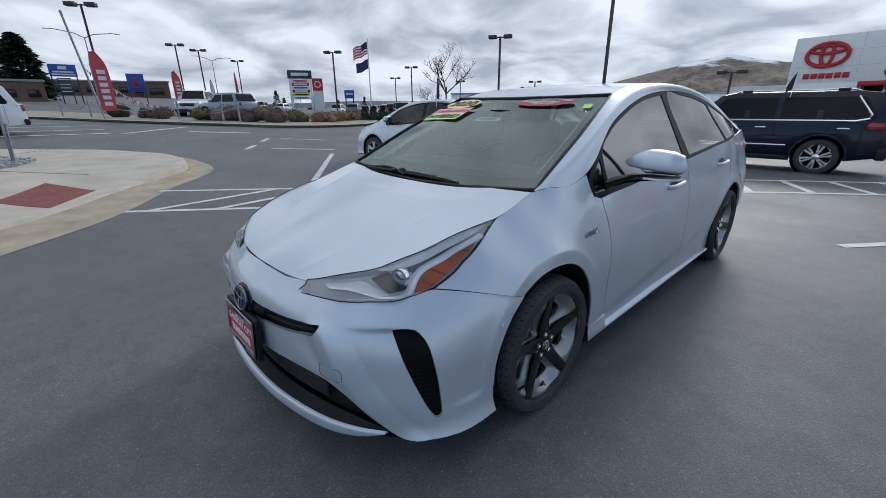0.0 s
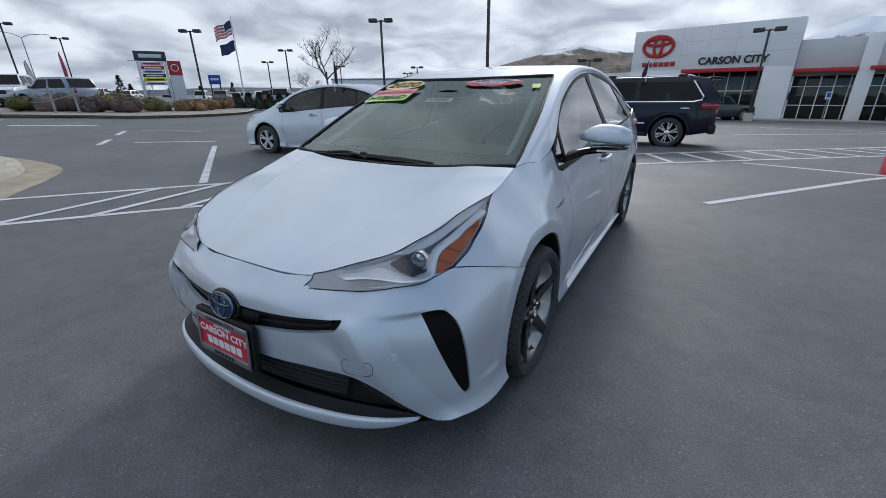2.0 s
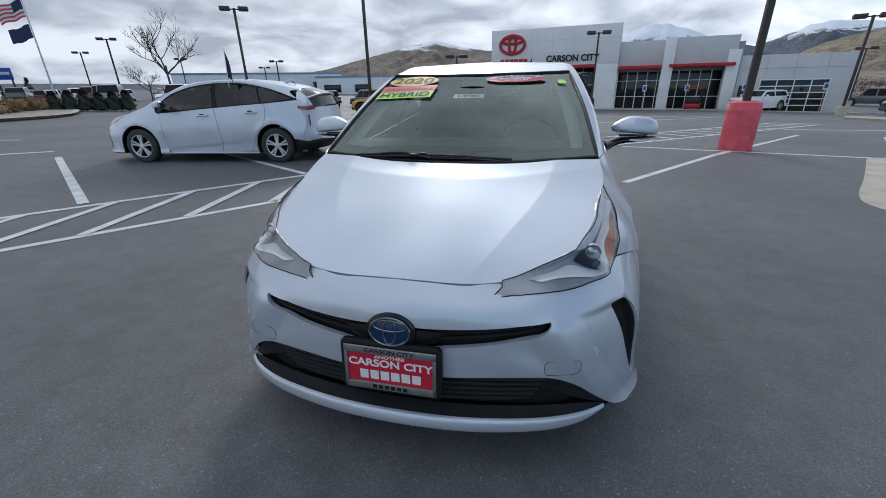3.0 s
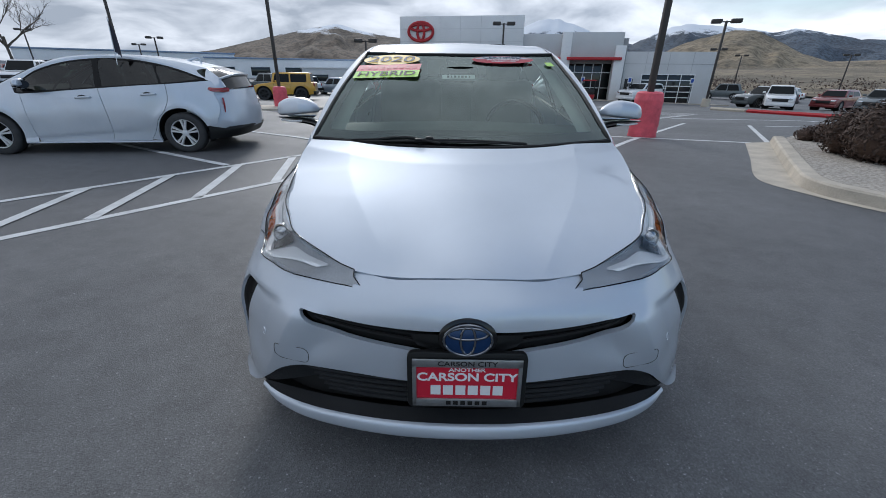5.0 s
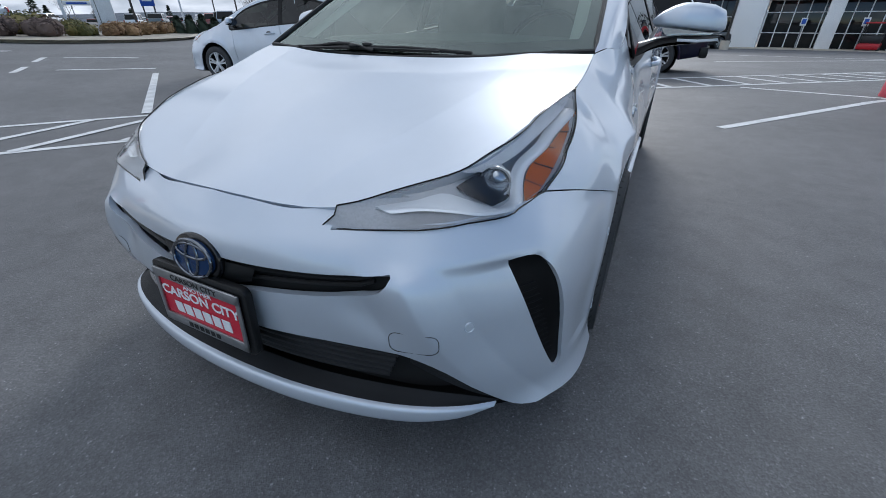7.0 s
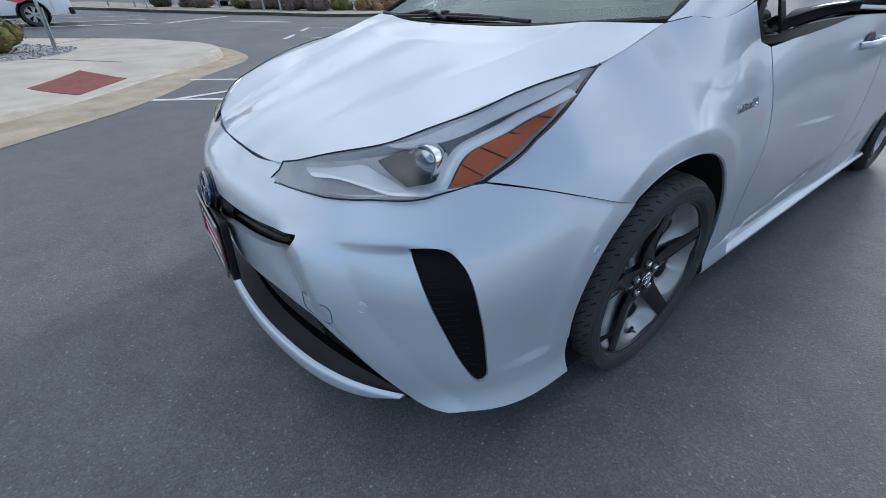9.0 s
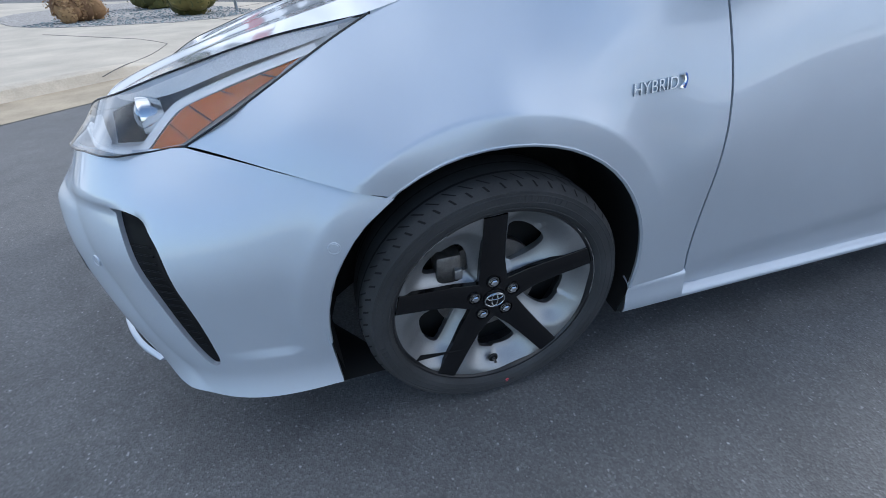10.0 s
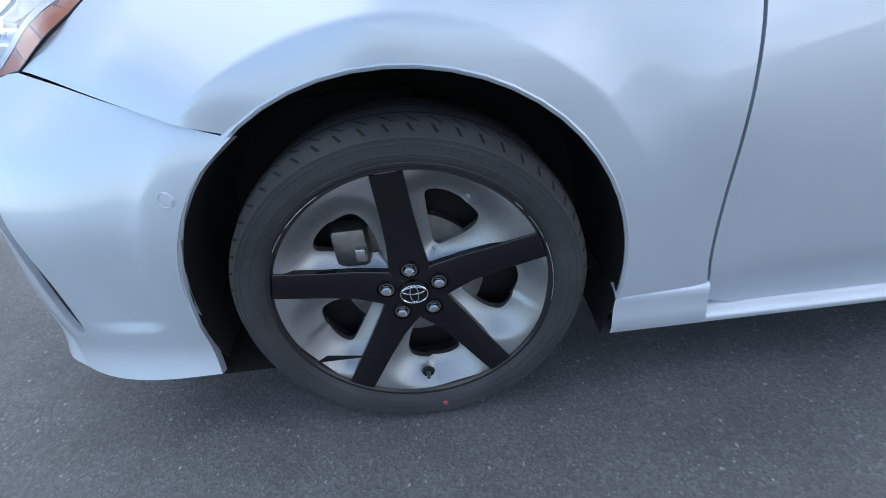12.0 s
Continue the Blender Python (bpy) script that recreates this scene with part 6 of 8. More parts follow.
BRICK_BROWN = worn("brown_brick", (0.16, 0.10, 0.075), 0.9, 0.5, 0.2, 0.1, 4)
SIGN_BLUE = Mat("sign_blue", (0.012, 0.07, 0.36), 0.4).m
SIGN_DARK = Mat("sign_dark", (0.02, 0.035, 0.05), 0.4).m
SIGN_WHITE = worn("sign_white", (0.72, 0.73, 0.74), 0.45, 2, 0.05, 0, 20)
SIGN_YELLOW = Mat("sign_yellow", (0.70, 0.52, 0.03), 0.45).m
SIGN_BLACK = Mat("sign_black", (0.012, 0.012, 0.013), 0.4).m
BANNER_RED = worn("banner_red", (0.62, 0.09, 0.11), 0.8, 3, 0.12, 0.1, 60)
FLAG_BLUE = worn("flag_blue", (0.02, 0.04, 0.11), 0.8, 3, 0.1, 0.1, 60)
FLAG_DARK = worn("flag_dark", (0.03, 0.03, 0.05), 0.8, 3, 0.1, 0.1, 60)
BARK = worn("grey_bark", (0.10, 0.085, 0.07), 0.95, 8, 0.3, 0.4, 60)
PLATE_GREY = worn("anodised_frame", (0.45, 0.46, 0.47), 0.3, 10, 0.05, 0, 40, 0.9)


def leaf(name, a, b, c):
    m = Mat(name, a, 0.8)
    g = m.t.nodes.new("ShaderNodeNewGeometry")
    m.link(m.ramp(g.outputs["Random Per Island"], [(0.0, a), (0.5, b), (1.0, c)]), "Base Color")
    return m.m


LEAF_GREEN = leaf("shrub_green", (0.055, 0.06, 0.015), (0.10, 0.095, 0.022), (0.16, 0.13, 0.035))
LEAF_DARK = leaf("conifer_green", (0.012, 0.020, 0.012), (0.022, 0.034, 0.018), (0.036, 0.048, 0.024))
LEAF_BROWN = leaf("winter_shrub_brown", (0.035, 0.022, 0.017), (0.06, 0.036, 0.026), (0.095, 0.058, 0.04))
LEAF_TAN = leaf("dry_grass_tan", (0.16, 0.09, 0.045), (0.24, 0.14, 0.065), (0.32, 0.21, 0.10))
LEAF_PURPLE = leaf("dull_purple_shrub", (0.07, 0.048, 0.042), (0.115, 0.080, 0.068), (0.17, 0.12, 0.10))


def hill_material(name, grass, scrub, snow):
    m = Mat(name, grass, 0.95)
    v = m.coords()
    c = m.ramp(m.noise(0.012, 8, 0.62, v), [(0.35, scrub), (0.6, grass)])
    c = m.mix(0.75, c, m.ramp(m.noise(0.16, 7, 0.75, v), [(0.42, grey(0.30)), (0.56, grey(1.25))]), "MULTIPLY")
    sep = m.t.nodes.new("ShaderNodeSeparateXYZ")
    m.t.links.new(v, sep.inputs[0])
    if snow:
        up = m.node("ShaderNodeMath")
        up.operation = "MULTIPLY_ADD"
        up.inputs[1].default_value, up.inputs[2].default_value = 1 / snow, -1.28
        m.t.links.new(sep.outputs["Z"], up.inputs[0])
        s = m.node("ShaderNodeMath")
        s.operation = "ADD"
        m.t.links.new(up.outputs[0], s.inputs[0]), m.t.links.new(m.noise(0.03, 8, 0.7, v), s.inputs[1])
        c = m.mix(m.ramp(s.outputs[0], [(0.30, grey(0)), (0.42, grey(1))]), c, (0.72, 0.76, 0.82))
    m.link(c, "Base Color")
    return m.m


HILL_BROWN = hill_material("scrub_hill", (0.15, 0.115, 0.085), (0.055, 0.046, 0.038), 46)
HILL_TAN = hill_material("grass_hill", (0.27, 0.215, 0.14), (0.14, 0.115, 0.078), 70)
# ground colours blued here to stand for haze over the distance
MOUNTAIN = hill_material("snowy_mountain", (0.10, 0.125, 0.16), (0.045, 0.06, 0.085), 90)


# ---- builders of the surroundings ----


def at_ground(x, y, turn=0.0, lift=0.0):
    return pose(x, y, float(gz(x, y)) + lift, 0, 0, turn)


def clump(radius, height, count, leaf_size, seed, squash=0.5, lumps=9):
    """Many small leaves on an uneven dome."""
    rng = random.Random(seed)
    bm = bmesh.new()
    cores = []
    for _ in range(lumps):
        a, q = rng.uniform(0, 6.28), rng.uniform(0, 0.62)
        cores.append((math.cos(a) * q * radius, math.sin(a) * q * radius, rng.uniform(0.30, 0.62) * height, rng.uniform(0.36, 0.55)))
    for _ in range(count):
        cx, cy, cz, cr = rng.choice(cores)
        d = Vector((rng.gauss(0, 1), rng.gauss(0, 1), rng.gauss(0, 1) + 0.25)).normalized()
        q = rng.uniform(0.68, 1.08)
        p = Vector((cx + d.x * cr * radius * q, cy + d.y * cr * radius * q, max(0.02, cz + d.z * cr * height * q)))
        n = (d + Vector((rng.uniform(-0.7, 0.7), rng.uniform(-0.7, 0.7), rng.uniform(-0.4, 0.9)))).normalized()
        t = n.orthogonal().normalized()
        t.rotate(Matrix.Rotation(rng.uniform(0, 6.28), 3, n))
        s = leaf_size * rng.uniform(0.6, 1.3)
        b = n.cross(t)
        bm.faces.new([bm.verts.new(p + t * s), bm.verts.new(p + b * s * 0.45), bm.verts.new(p - t * s), bm.verts.new(p - b * s * 0.45)])
    return bm, cores


def shrub(at, radius, height, material, label, seed, count=900, leaf_size=0.05, name="shrub"):
    ob = thing(name, at, label, "shrub", "planted shrubs")
    bm, cores = clump(radius, height, count, leaf_size, seed)
    part("foliage", bm, material, ob, smooth=False)
    core = bmesh.new()
    for cx, cy, cz, cr in cores:
        bmesh.ops.create_icosphere(core, subdivisions=2, radius=1, matrix=Matrix.Translation((cx, cy, max(0.1 * height, cz * 0.85))) @ Matrix.Diagonal((cr * radius * 0.80, cr * radius * 0.80, cr * height * 0.82, 1)))
    for w in core.verts:
        w.co *= 1 + 0.16 * noise.noise(w.co * 9)
        w.co.z = max(w.co.z, 0.0)
    part("twig_mass", core, material, ob)
    return ob


def lamp_post(at, height, heads=2, label="dark bronze parking lot lamp post with two box heads", thick=0.125, spread=0.55, turn=0.0, base=True):
    ob = thing("lamp_post", at, label, "lamp post", "lamp posts")
    part("pole", box((thick, thick, height), (0, 0, height / 2), 0.012), POLE_BROWN, ob)
    if base:
        part("concrete_base", lathe([(0, 0.55), (0.25, 0.55), (0.28, 0.5), (0.28, -0.2)], 20), CONCRETE, ob)
    r = pose(0, 0, 0, 0, 0, turn)
    part("arm", box((spread * 2, 0.07, 0.07), (0, 0, height - 0.06), 0.01, turn=r), POLE_BROWN, ob)
    for s in (1, -1):
        c = r @ Vector((s * (spread + 0.02), 0, height - 0.02))
        head = part("lamp_head", box((0.62, 0.42, 0.24), c, 0.03, turn=r), POLE_BROWN, ob)
        part("lamp_glass", box((0.52, 0.34, 0.02), (c.x, c.y, c.z - 0.125), 0.004, turn=r), GREY_PLASTIC, head)
    return ob


def generic_car(at, paint, label, L=4.6, W=1.85, H=1.68, base=2.69, front=0.93, hood=0.98, belt=1.02, wheel=0.35, cowl=0.45, wind=0.95, roof_end=3.15, tail=3.45, clad=True, category="car", name="parked_car", bed=None, chrome=False, rim=None, face_dark=False):
    """A plain parked vehicle: lower body, cabin, panes, lamps, wheels. The front axle is at y = 0 and it faces -y."""
    car = thing(name, at, label, category, "parked cars")
    f, r = -front, L - front
    b0 = 0.30 if clad else 0.24

    def arch_run(y, a):
        return [(y + a * math.cos(t), wheel + a * math.sin(t)) for t in np.linspace(math.pi + 0.15, -0.15, 9)]
    ar = wheel * 1.17
    rear_top = belt + 0.02 if bed is None else belt - 0.02
    low = [(f + 0.06, b0)] + arch_run(0, ar) + arch_run(base, ar) + [(r - 0.08, b0 + 0.1), (r, b0 + 0.25), (r - 0.02, rear_top - 0.14), (r - 0.07, rear_top), (cowl, belt), (cowl - 0.25, hood + 0.02), (f + 0.35, hood - 0.05), (f + 0.05, hood - 0.2), (f, hood - 0.42)]
    low = [(y, max(z, b0 - 0.02)) for y, z in low]
    shell = prism(low, W, pose(W / 2, 0, 0, 0, 0, 90), 0.035)
    for y in np.linspace(f + 0.12, r - 0.12, 13):
        bmesh.ops.bisect_plane(shell, geom=shell.verts[:] + shell.edges[:] + shell.faces[:], plane_co=(0, y, 0), plane_no=(0, 1, 0))
    for z in (b0 + 0.16, belt * 0.62, belt * 0.80, belt - 0.05):
        bmesh.ops.bisect_plane(shell, geom=shell.verts[:] + shell.edges[:] + shell.faces[:], plane_co=(0, 0, z), plane_no=(0, 0, 1))
    for w in shell.verts:
        u = abs((w.co.y - (f + r) / 2) / (L / 2))
        w.co.x *= (1 - 0.15 * u ** 6) * (1 - 0.05 * max(0, (w.co.z - belt * 0.62) / (belt * 0.38)) ** 2) * (1 - 0.05 * max(0, (b0 + 0.22 - w.co.z) / 0.25))
    part("body", shell, paint, car, angle=30)
    hw0, hw1 = W / 2 - 0.085, W / 2 - 0.25
    end = tail if bed is None else bed
    cab = [(cowl - 0.02, belt - 0.03), (wind, H - 0.05), (wind + 0.3, H), (roof_end - 0.4, H), (roof_end, H - 0.05), (end, belt - 0.03)]

    def cab_mesh(poly, grow=0.0, lift=0.0):
        bm = bmesh.new()
        hw = lambda z: hw0 + (hw1 - hw0) * (z - belt) / (H - belt) + grow
        a = [bm.verts.new((hw(z), y, z)) for y, z in poly]
        b = [bm.verts.new((-hw(z), y, z)) for y, z in poly]
        n = len(poly)
        bm.faces.new(a), bm.faces.new(b[::-1])
        for i in range(n):
            bm.faces.new((a[i], b[i], b[(i + 1) % n], a[(i + 1) % n]))
        bmesh.ops.recalc_face_normals(bm, faces=bm.faces[:])
        return bm
    cm = cab_mesh(cab)
    bmesh.ops.bevel(cm, geom=cm.edges[:], offset=0.03, segments=2, affect="EDGES", profile=0.5)
    part("cabin", cm, paint, car, angle=30)
    ymid = cowl + (end - cowl) * 0.47
    top = H - 0.12
    w1 = [(cowl + 0.16, belt + 0.01), (wind + 0.12, top), (ymid - 0.05, top), (ymid - 0.05, belt + 0.02)]
    w2 = [(ymid + 0.05, belt + 0.02), (ymid + 0.05, top), (roof_end - 0.25, top), (end - 0.30, belt + 0.10), (end - 0.34, belt + 0.02)]
    for s in (1, -1):
        for poly in (w1, w2):
            bm = bmesh.new()
            v = [bm.verts.new((s * (hw0 + (hw1 - hw0) * (z - belt) / (H - belt) + 0.006), y, z)) for y, z in poly]
            bm.faces.new(v if s < 0 else v[::-1])
            part("side_window", bm, AUTO_GLASS, car, smooth=False)
        part("headlight", box((0.34, 0.10, 0.13), (s * (W / 2 - 0.30), f + 0.06, hood - 0.24), 0.03, turn=pose(0, 0, 0, 0, 0, s * 18)), CHROME, car)
        part("tail_light", box((0.14, 0.12, 0.26), (s * (W / 2 - 0.19), r - 0.07, belt - 0.14), 0.03, turn=pose(0, 0, 0, 0, 0, -s * 18)), TAIL_RED, car)
        mr = part("door_mirror", box((0.2, 0.1, 0.14), (s * (W / 2 + 0.08), cowl + 0.35, belt + 0.08), 0.035), paint, car)
        for y in (ymid - 0.25, end - 0.75):
            part("door_handle", box((0.03, 0.2, 0.035), (s * (W / 2 + 0.006), y, belt - 0.14), 0.01), CHROME if chrome else paint, car)
        for y in (cowl + 0.15, ymid, end - 0.45):
            part("door_seam", box((0.006, 0.008, belt - b0 - 0.2), (s * (W / 2 + 0.0005), y, (belt + b0) / 2 + 0.04), 0), VOID, car, smooth=False)
        part("sill", box((0.04, base - 2 * ar, 0.1), (s * (W / 2 - 0.012), base / 2, b0 + 0.03), 0.012), BLACK_PLASTIC if clad else paint, car)
        for y in (0, base):
            m = Matrix.Translation((s * (W / 2 - 0.13), y, wheel)) @ (pose(0, 0, 0, 90, 0, 90) if s > 0 else pose(0, 0, 0, 90, 0, -90))
            w = steel_wheel("wheel", m, wheel, wheel * 0.68, 0.24, 12, rim or BRUSHED, 0.095)
            w.parent = car
            part("arch_liner", lathe([(ar - 0.01, 0.12), (ar - 0.01, -0.3), (0.02, -0.3)], 24, at=Matrix.Translation((s * (W / 2 - 0.13), y, wheel)) @ (pose(0, 0, 0, 90, 0, 90) if s > 0 else pose(0, 0, 0, 90, 0, -90))), VOID, car)
            if clad:
                part("arch_trim", tube([(s * (W / 2 + 0.004), q, max(z, b0)) for q, z in [(y + (ar + 0.02) * math.cos(t), wheel + (ar + 0.02) * math.sin(t)) for t in np.linspace(-0.1, math.pi + 0.1, 14)]], 0.028, 6), BLACK_PLASTIC if not chrome else paint, car)
    # windshield and rear pane
    for (y0, z0), (y1, z1), nm, g in (((cowl + 0.02, belt + 0.01), (wind - 0.02, H - 0.075), "windshield", -1), ((end - 0.01, belt + 0.04), (roof_end + 0.005, H - 0.09), "rear_window", 1)):
        bm = bmesh.new()
        n = Vector((0, z1 - z0, -(y1 - y0))).normalized() * 0.012
        if n.y * g < 0:
            n = -n
        v = [bm.verts.new(Vector((x, y, z)) + n) for x, y, z in ((-hw0 + 0.08, y0, z0), (hw0 - 0.08, y0, z0), (hw1 - 0.02, y1, z1), (-hw1 + 0.02, y1, z1))]
        bm.faces.new(v)
        part(nm, bm, AUTO_GLASS, car, smooth=False)
    part("grille", box((W * 0.5, 0.04, 0.22), (0, f + 0.012, hood - 0.33), 0.02), SIGN_BLACK, car)
    part("front_bumper", box((W * 0.9, 0.16, 0.2), (0, f + 0.06, b0 + 0.14), 0.04), SIGN_BLACK if clad else paint, car)
    part("rear_bumper", box((W * 0.94, 0.18, 0.24), (0, r - 0.06, b0 + 0.18), 0.05), BLACK_PLASTIC if clad else paint, car)
    if bed is not None:
        part("truck_bed", box((W * 0.82, r - bed - 0.22, 0.02), (0, (r + bed) / 2, belt - 0.005), 0), VOID, car)
    return car



# ---- the second hatchback, parked across ----
sister = copy_thing(silver, pose(-7.07, 5.23, 0, 0, 0, -82.4))
tagged(sister, "older silver hybrid hatchback with silver alloy wheels", "car", "parked cars")
sister.name = "parked_car"
for o in list(sister.children):
    if o.name.startswith("wheel"):
        for c in list(o.children_recursive):
            bpy.data.objects.remove(c)
        bpy.data.objects.remove(o)
place_wheels(sister, "alloy")
DARK_PANE = pane("dark_side_glass", (0.13, 0.155, 0.145), 0.0, 1.5)
for o in sister.children:
    if o.name.startswith("side_window"):
        o.data = o.data.copy()
        o.data.materials[0] = DARK_PANE
flag = thing("window_flag", pose(-5.10, 4.80, 1.42, 0, 4, 0), "small dark flag clipped to a car window", "flag")
part("staff", tube([(0, 0, -0.12), (0, 0, 0.52)], 0.006, 6), WHITE_PLASTIC, flag)
part("cloth", loft([[(0, 0, 0.50), (0.05, 0.02, 0.32), (0.11, -0.02, 0.12)], [(0, 0, 0.06), (0.06, 0.015, 0.02), (0.11, -0.02, -0.06)]], 10, 3), FLAG_DARK, flag)

# ---- the showroom ----
SHOW = Matrix.Translation((6.8, 40.3, 0)) @ pose(0, 0, 0, 0, 0, math.degrees(math.atan2(-0.172, 0.985)))
show = thing("showroom", SHOW, "white and grey car showroom with red fascia and glass front", "building")


def block(nm, s0, s1, z0, z1, depth, material, front=0.0, label="", bevel=0.015):
    return part(nm, box((s1 - s0, depth, z1 - z0), ((s0 + s1) / 2, front + depth / 2, (z0 + z1) / 2), bevel), material, show, label)


G0 = -1.45
block("portal_top", -11.8, 0.0, 2.75, 5.98, 1.6, PANEL_WHITE, 0, "white panelled portal")
block("portal_pier", -1.85, 0.0, G0, 2.75, 1.6, PANEL_WHITE)
block("portal_pier", -11.8, -7.6, G0, 2.75, 1.6, PANEL_WHITE)
block("portal_fascia", -7.6, -1.85, 2.45, 2.75, 1.62, BAND_RED, -0.03, "red fascia strip")
for s in (-9.8, -7.85, -5.9, -3.95, -1.97):
    block("panel_joint", s - 0.012, s + 0.012, 2.78, 5.97, 0.01, PANEL_GREY, -0.006, bevel=0)
for z in (3.85, 4.9):
    block("panel_joint", -11.78, -0.02, z - 0.012, z + 0.012, 0.01, PANEL_GREY, -0.007, bevel=0)
block("entry_glass", -7.6, -1.85, G0, 2.6, 0.1, STORE_GLASS, 1.2, "dark entrance glass")
for s in np.linspace(-7.5, -1.95, 6):
    block("mullion", s - 0.035, s + 0.035, G0, 2.6, 0.08, PANEL_GREY, 1.1, bevel=0)
block("mullion", -7.6, -1.9, 0.95, 1.02, 0.08, PANEL_GREY, 1.09, bevel=0)
# left back wing
block("back_wing", -16.8, -11.8, G0, 2.75, 6, PANEL_GREY, 2.0)
block("back_wing_fascia", -16.8, -11.8, 0.9, 1.15, 0.2, BAND_RED, 1.85)
# glazed wing with red canopy
block("wing_top", 0.02, 3.6, 2.5, 4.46, 3.0, PANEL_GREY, 0.35, "grey panel parapet")
block("wing_top", 3.9, 8.9, 2.52, 4.58, 3.2, PANEL_GREY, 0.1)
block("wing_cap", 8.9, 9.35, G0, 4.1, 3.0, PANEL_DARK, 0.25)
block("canopy", 0.02, 3.55, 2.22, 2.5, 1.0, BAND_RED, -0.15, "red canopy edge")
block("canopy", 4.1, 8.9, 2.3, 2.54, 1.2, BAND_RED, -0.3, "red canopy edge")
block("canopy_wall", 0.02, 8.9, 2.0, 2.5, 0.2, PANEL_DARK, 1.2)
for s0, s1 in ((3.55, 4.4), (8.3, 9.2)):
    block("column", s0, s1, G0, 4.6 if s0 < 5 else 3.5, 0.8, PANEL_WHITE, -0.05)
block("wing_glass", 0.1, 8.9, G0, 2.3, 0.08, STORE_GLASS, 1.35, "dark showroom glass")
for s in np.linspace(0.9, 8.4, 10):
    block("mullion", s - 0.035, s + 0.035, G0, 2.3, 0.07, PANEL_WHITE, 1.27, bevel=0)
for z in (-0.1, 1.25):
    block("mullion", 0.1, 8.8, z - 0.03, z + 0.03, 0.06, PANEL_WHITE, 1.28, bevel=0)
# service wing
block("service_wing", 9.3, 17.0, G0 - 0.1, 3.02, 6, PANEL_GREY, 0.4, "grey panelled service wing")
for s in (11.2, 13.1, 15.1):
    block("panel_joint", s - 0.012, s + 0.012, 1.3, 3.0, 0.01, PANEL_DARK, 0.393, bevel=0)
block("panel_joint", 9.32, 16.9, 2.0, 2.03, 0.01, PANEL_DARK, 0.392, bevel=0)
block("service_window", 11.0, 15.5, G0 + 0.2, 1.15, 0.06, STORE_GLASS, 0.36, "long dark window")
for z in np.linspace(-0.8, 1.15, 5):
    block("mullion", 10.95, 15.55, z - 0.035, z + 0.035, 0.05, PANEL_WHITE, 0.32, bevel=0)
for s in np.linspace(11.0, 15.5, 5):
    block("mullion", s - 0.035, s + 0.035, G0 + 0.2, 1.15, 0.05, PANEL_WHITE, 0.32, bevel=0)
block("service_door", 9.6, 10.3, G0, 0.75, 0.06, SIGN_BLACK, 0.36)
# the sign: oval badge, a plain red bar for the name, the town's name in black letters
emblem(show, 2.65, 1.85, pose(-9.72, -0.10, 4.67), BAND_RED, None, 0.13)
for k in range(6):
    block("sign_bar", -10.85 + k * 0.46, -10.85 + k * 0.46 + 0.36, 3.05, 3.42, 0.08, BAND_RED, -0.09)
words("CARSON CITY", 0.76, SIGN_BLACK, show, pose(-4.05, -0.06, 3.30, 90, 0, 0), "sign_lettering", 0.04, 0.96, "black sign lettering", 0.03)
emblem(show, 0.75, 0.5, pose(-4.6, 1.08, 0.35), BAND_RED, None, 0.12)

# ---- hills far off ----


def ridge(name, dist, line, material, label, depth, seed, base=-3.0):
    """A range of hills from its skyline: azimuth from +y, and elevation, in degrees."""
    az, el = np.array([p[0] for p in line], float), np.array([p[1] for p in line], float)
    n, rows = 160, 26
    bm = bmesh.new()
    grid = []
    for i in range(n + 1):
        a = az[0] + (az[-1] - az[0]) * i / n
        top = dist * math.tan(radians(np.interp(a, az, el)))
        col = []
        for j in range(rows + 1):
            f = j / rows
            d = dist + depth * (f - 1) * 0.9
            q = Vector((a * 0.35, f * 4.0, seed))
            bumpy = (noise.fractal(q, 1.0, 2.1, 5) * 0.16 + noise.noise(q * 3.1) * 0.05) * math.sin(math.pi * min(1, f * 1.02)) + noise.fractal(Vector((a * 1.3, 5, seed)), 1, 2, 4) * 0.022 * f
            h = base + (top - base) * (f ** 1.15 + bumpy)
            col.append(bm.verts.new((d * math.sin(radians(a)), d * math.cos(radians(a)), h)))
        grid.append(col)
    for p, q in zip(grid, grid[1:]):
        for j in range(rows):
            bm.faces.new((p[j], q[j], q[j + 1], p[j + 1]))
    return tagged(part(name, bm, material, angle=180), label, "hill", "", "structure")


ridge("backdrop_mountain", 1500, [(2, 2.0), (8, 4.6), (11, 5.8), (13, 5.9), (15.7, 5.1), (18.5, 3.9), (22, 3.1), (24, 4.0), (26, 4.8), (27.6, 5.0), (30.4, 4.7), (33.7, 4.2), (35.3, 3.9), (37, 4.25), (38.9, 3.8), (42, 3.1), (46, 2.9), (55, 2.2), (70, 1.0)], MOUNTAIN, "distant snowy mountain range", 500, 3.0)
ridge("backdrop_hill", 700, [(-43, 0.2), (-38, 1.0), (-33, 1.3), (-28, 2.0), (-24, 3.0), (-19, 4.2), (-15.5, 4.9), (-13.6, 5.2), (-11, 4.5), (-7, 3.9), (-2, 3.5), (4, 2.6), (12, 1.5), (20, 0.6)], HILL_BROWN, "brown scrub hill with patches of snow", 330, 7.0)
ridge("backdrop_hill", 620, [(16, 0.3), (21, 0.9), (24.7, 1.9), (27.6, 3.3), (30.4, 4.0), (31.9, 4.35), (34, 4.15), (35.7, 3.3), (37.9, 2.1), (40.3, 1.3), (44, 1.4), (50, 1.6), (60, 1.0), (75, 0.3)], HILL_TAN, "dry grassy hillside", 330, 11.0)
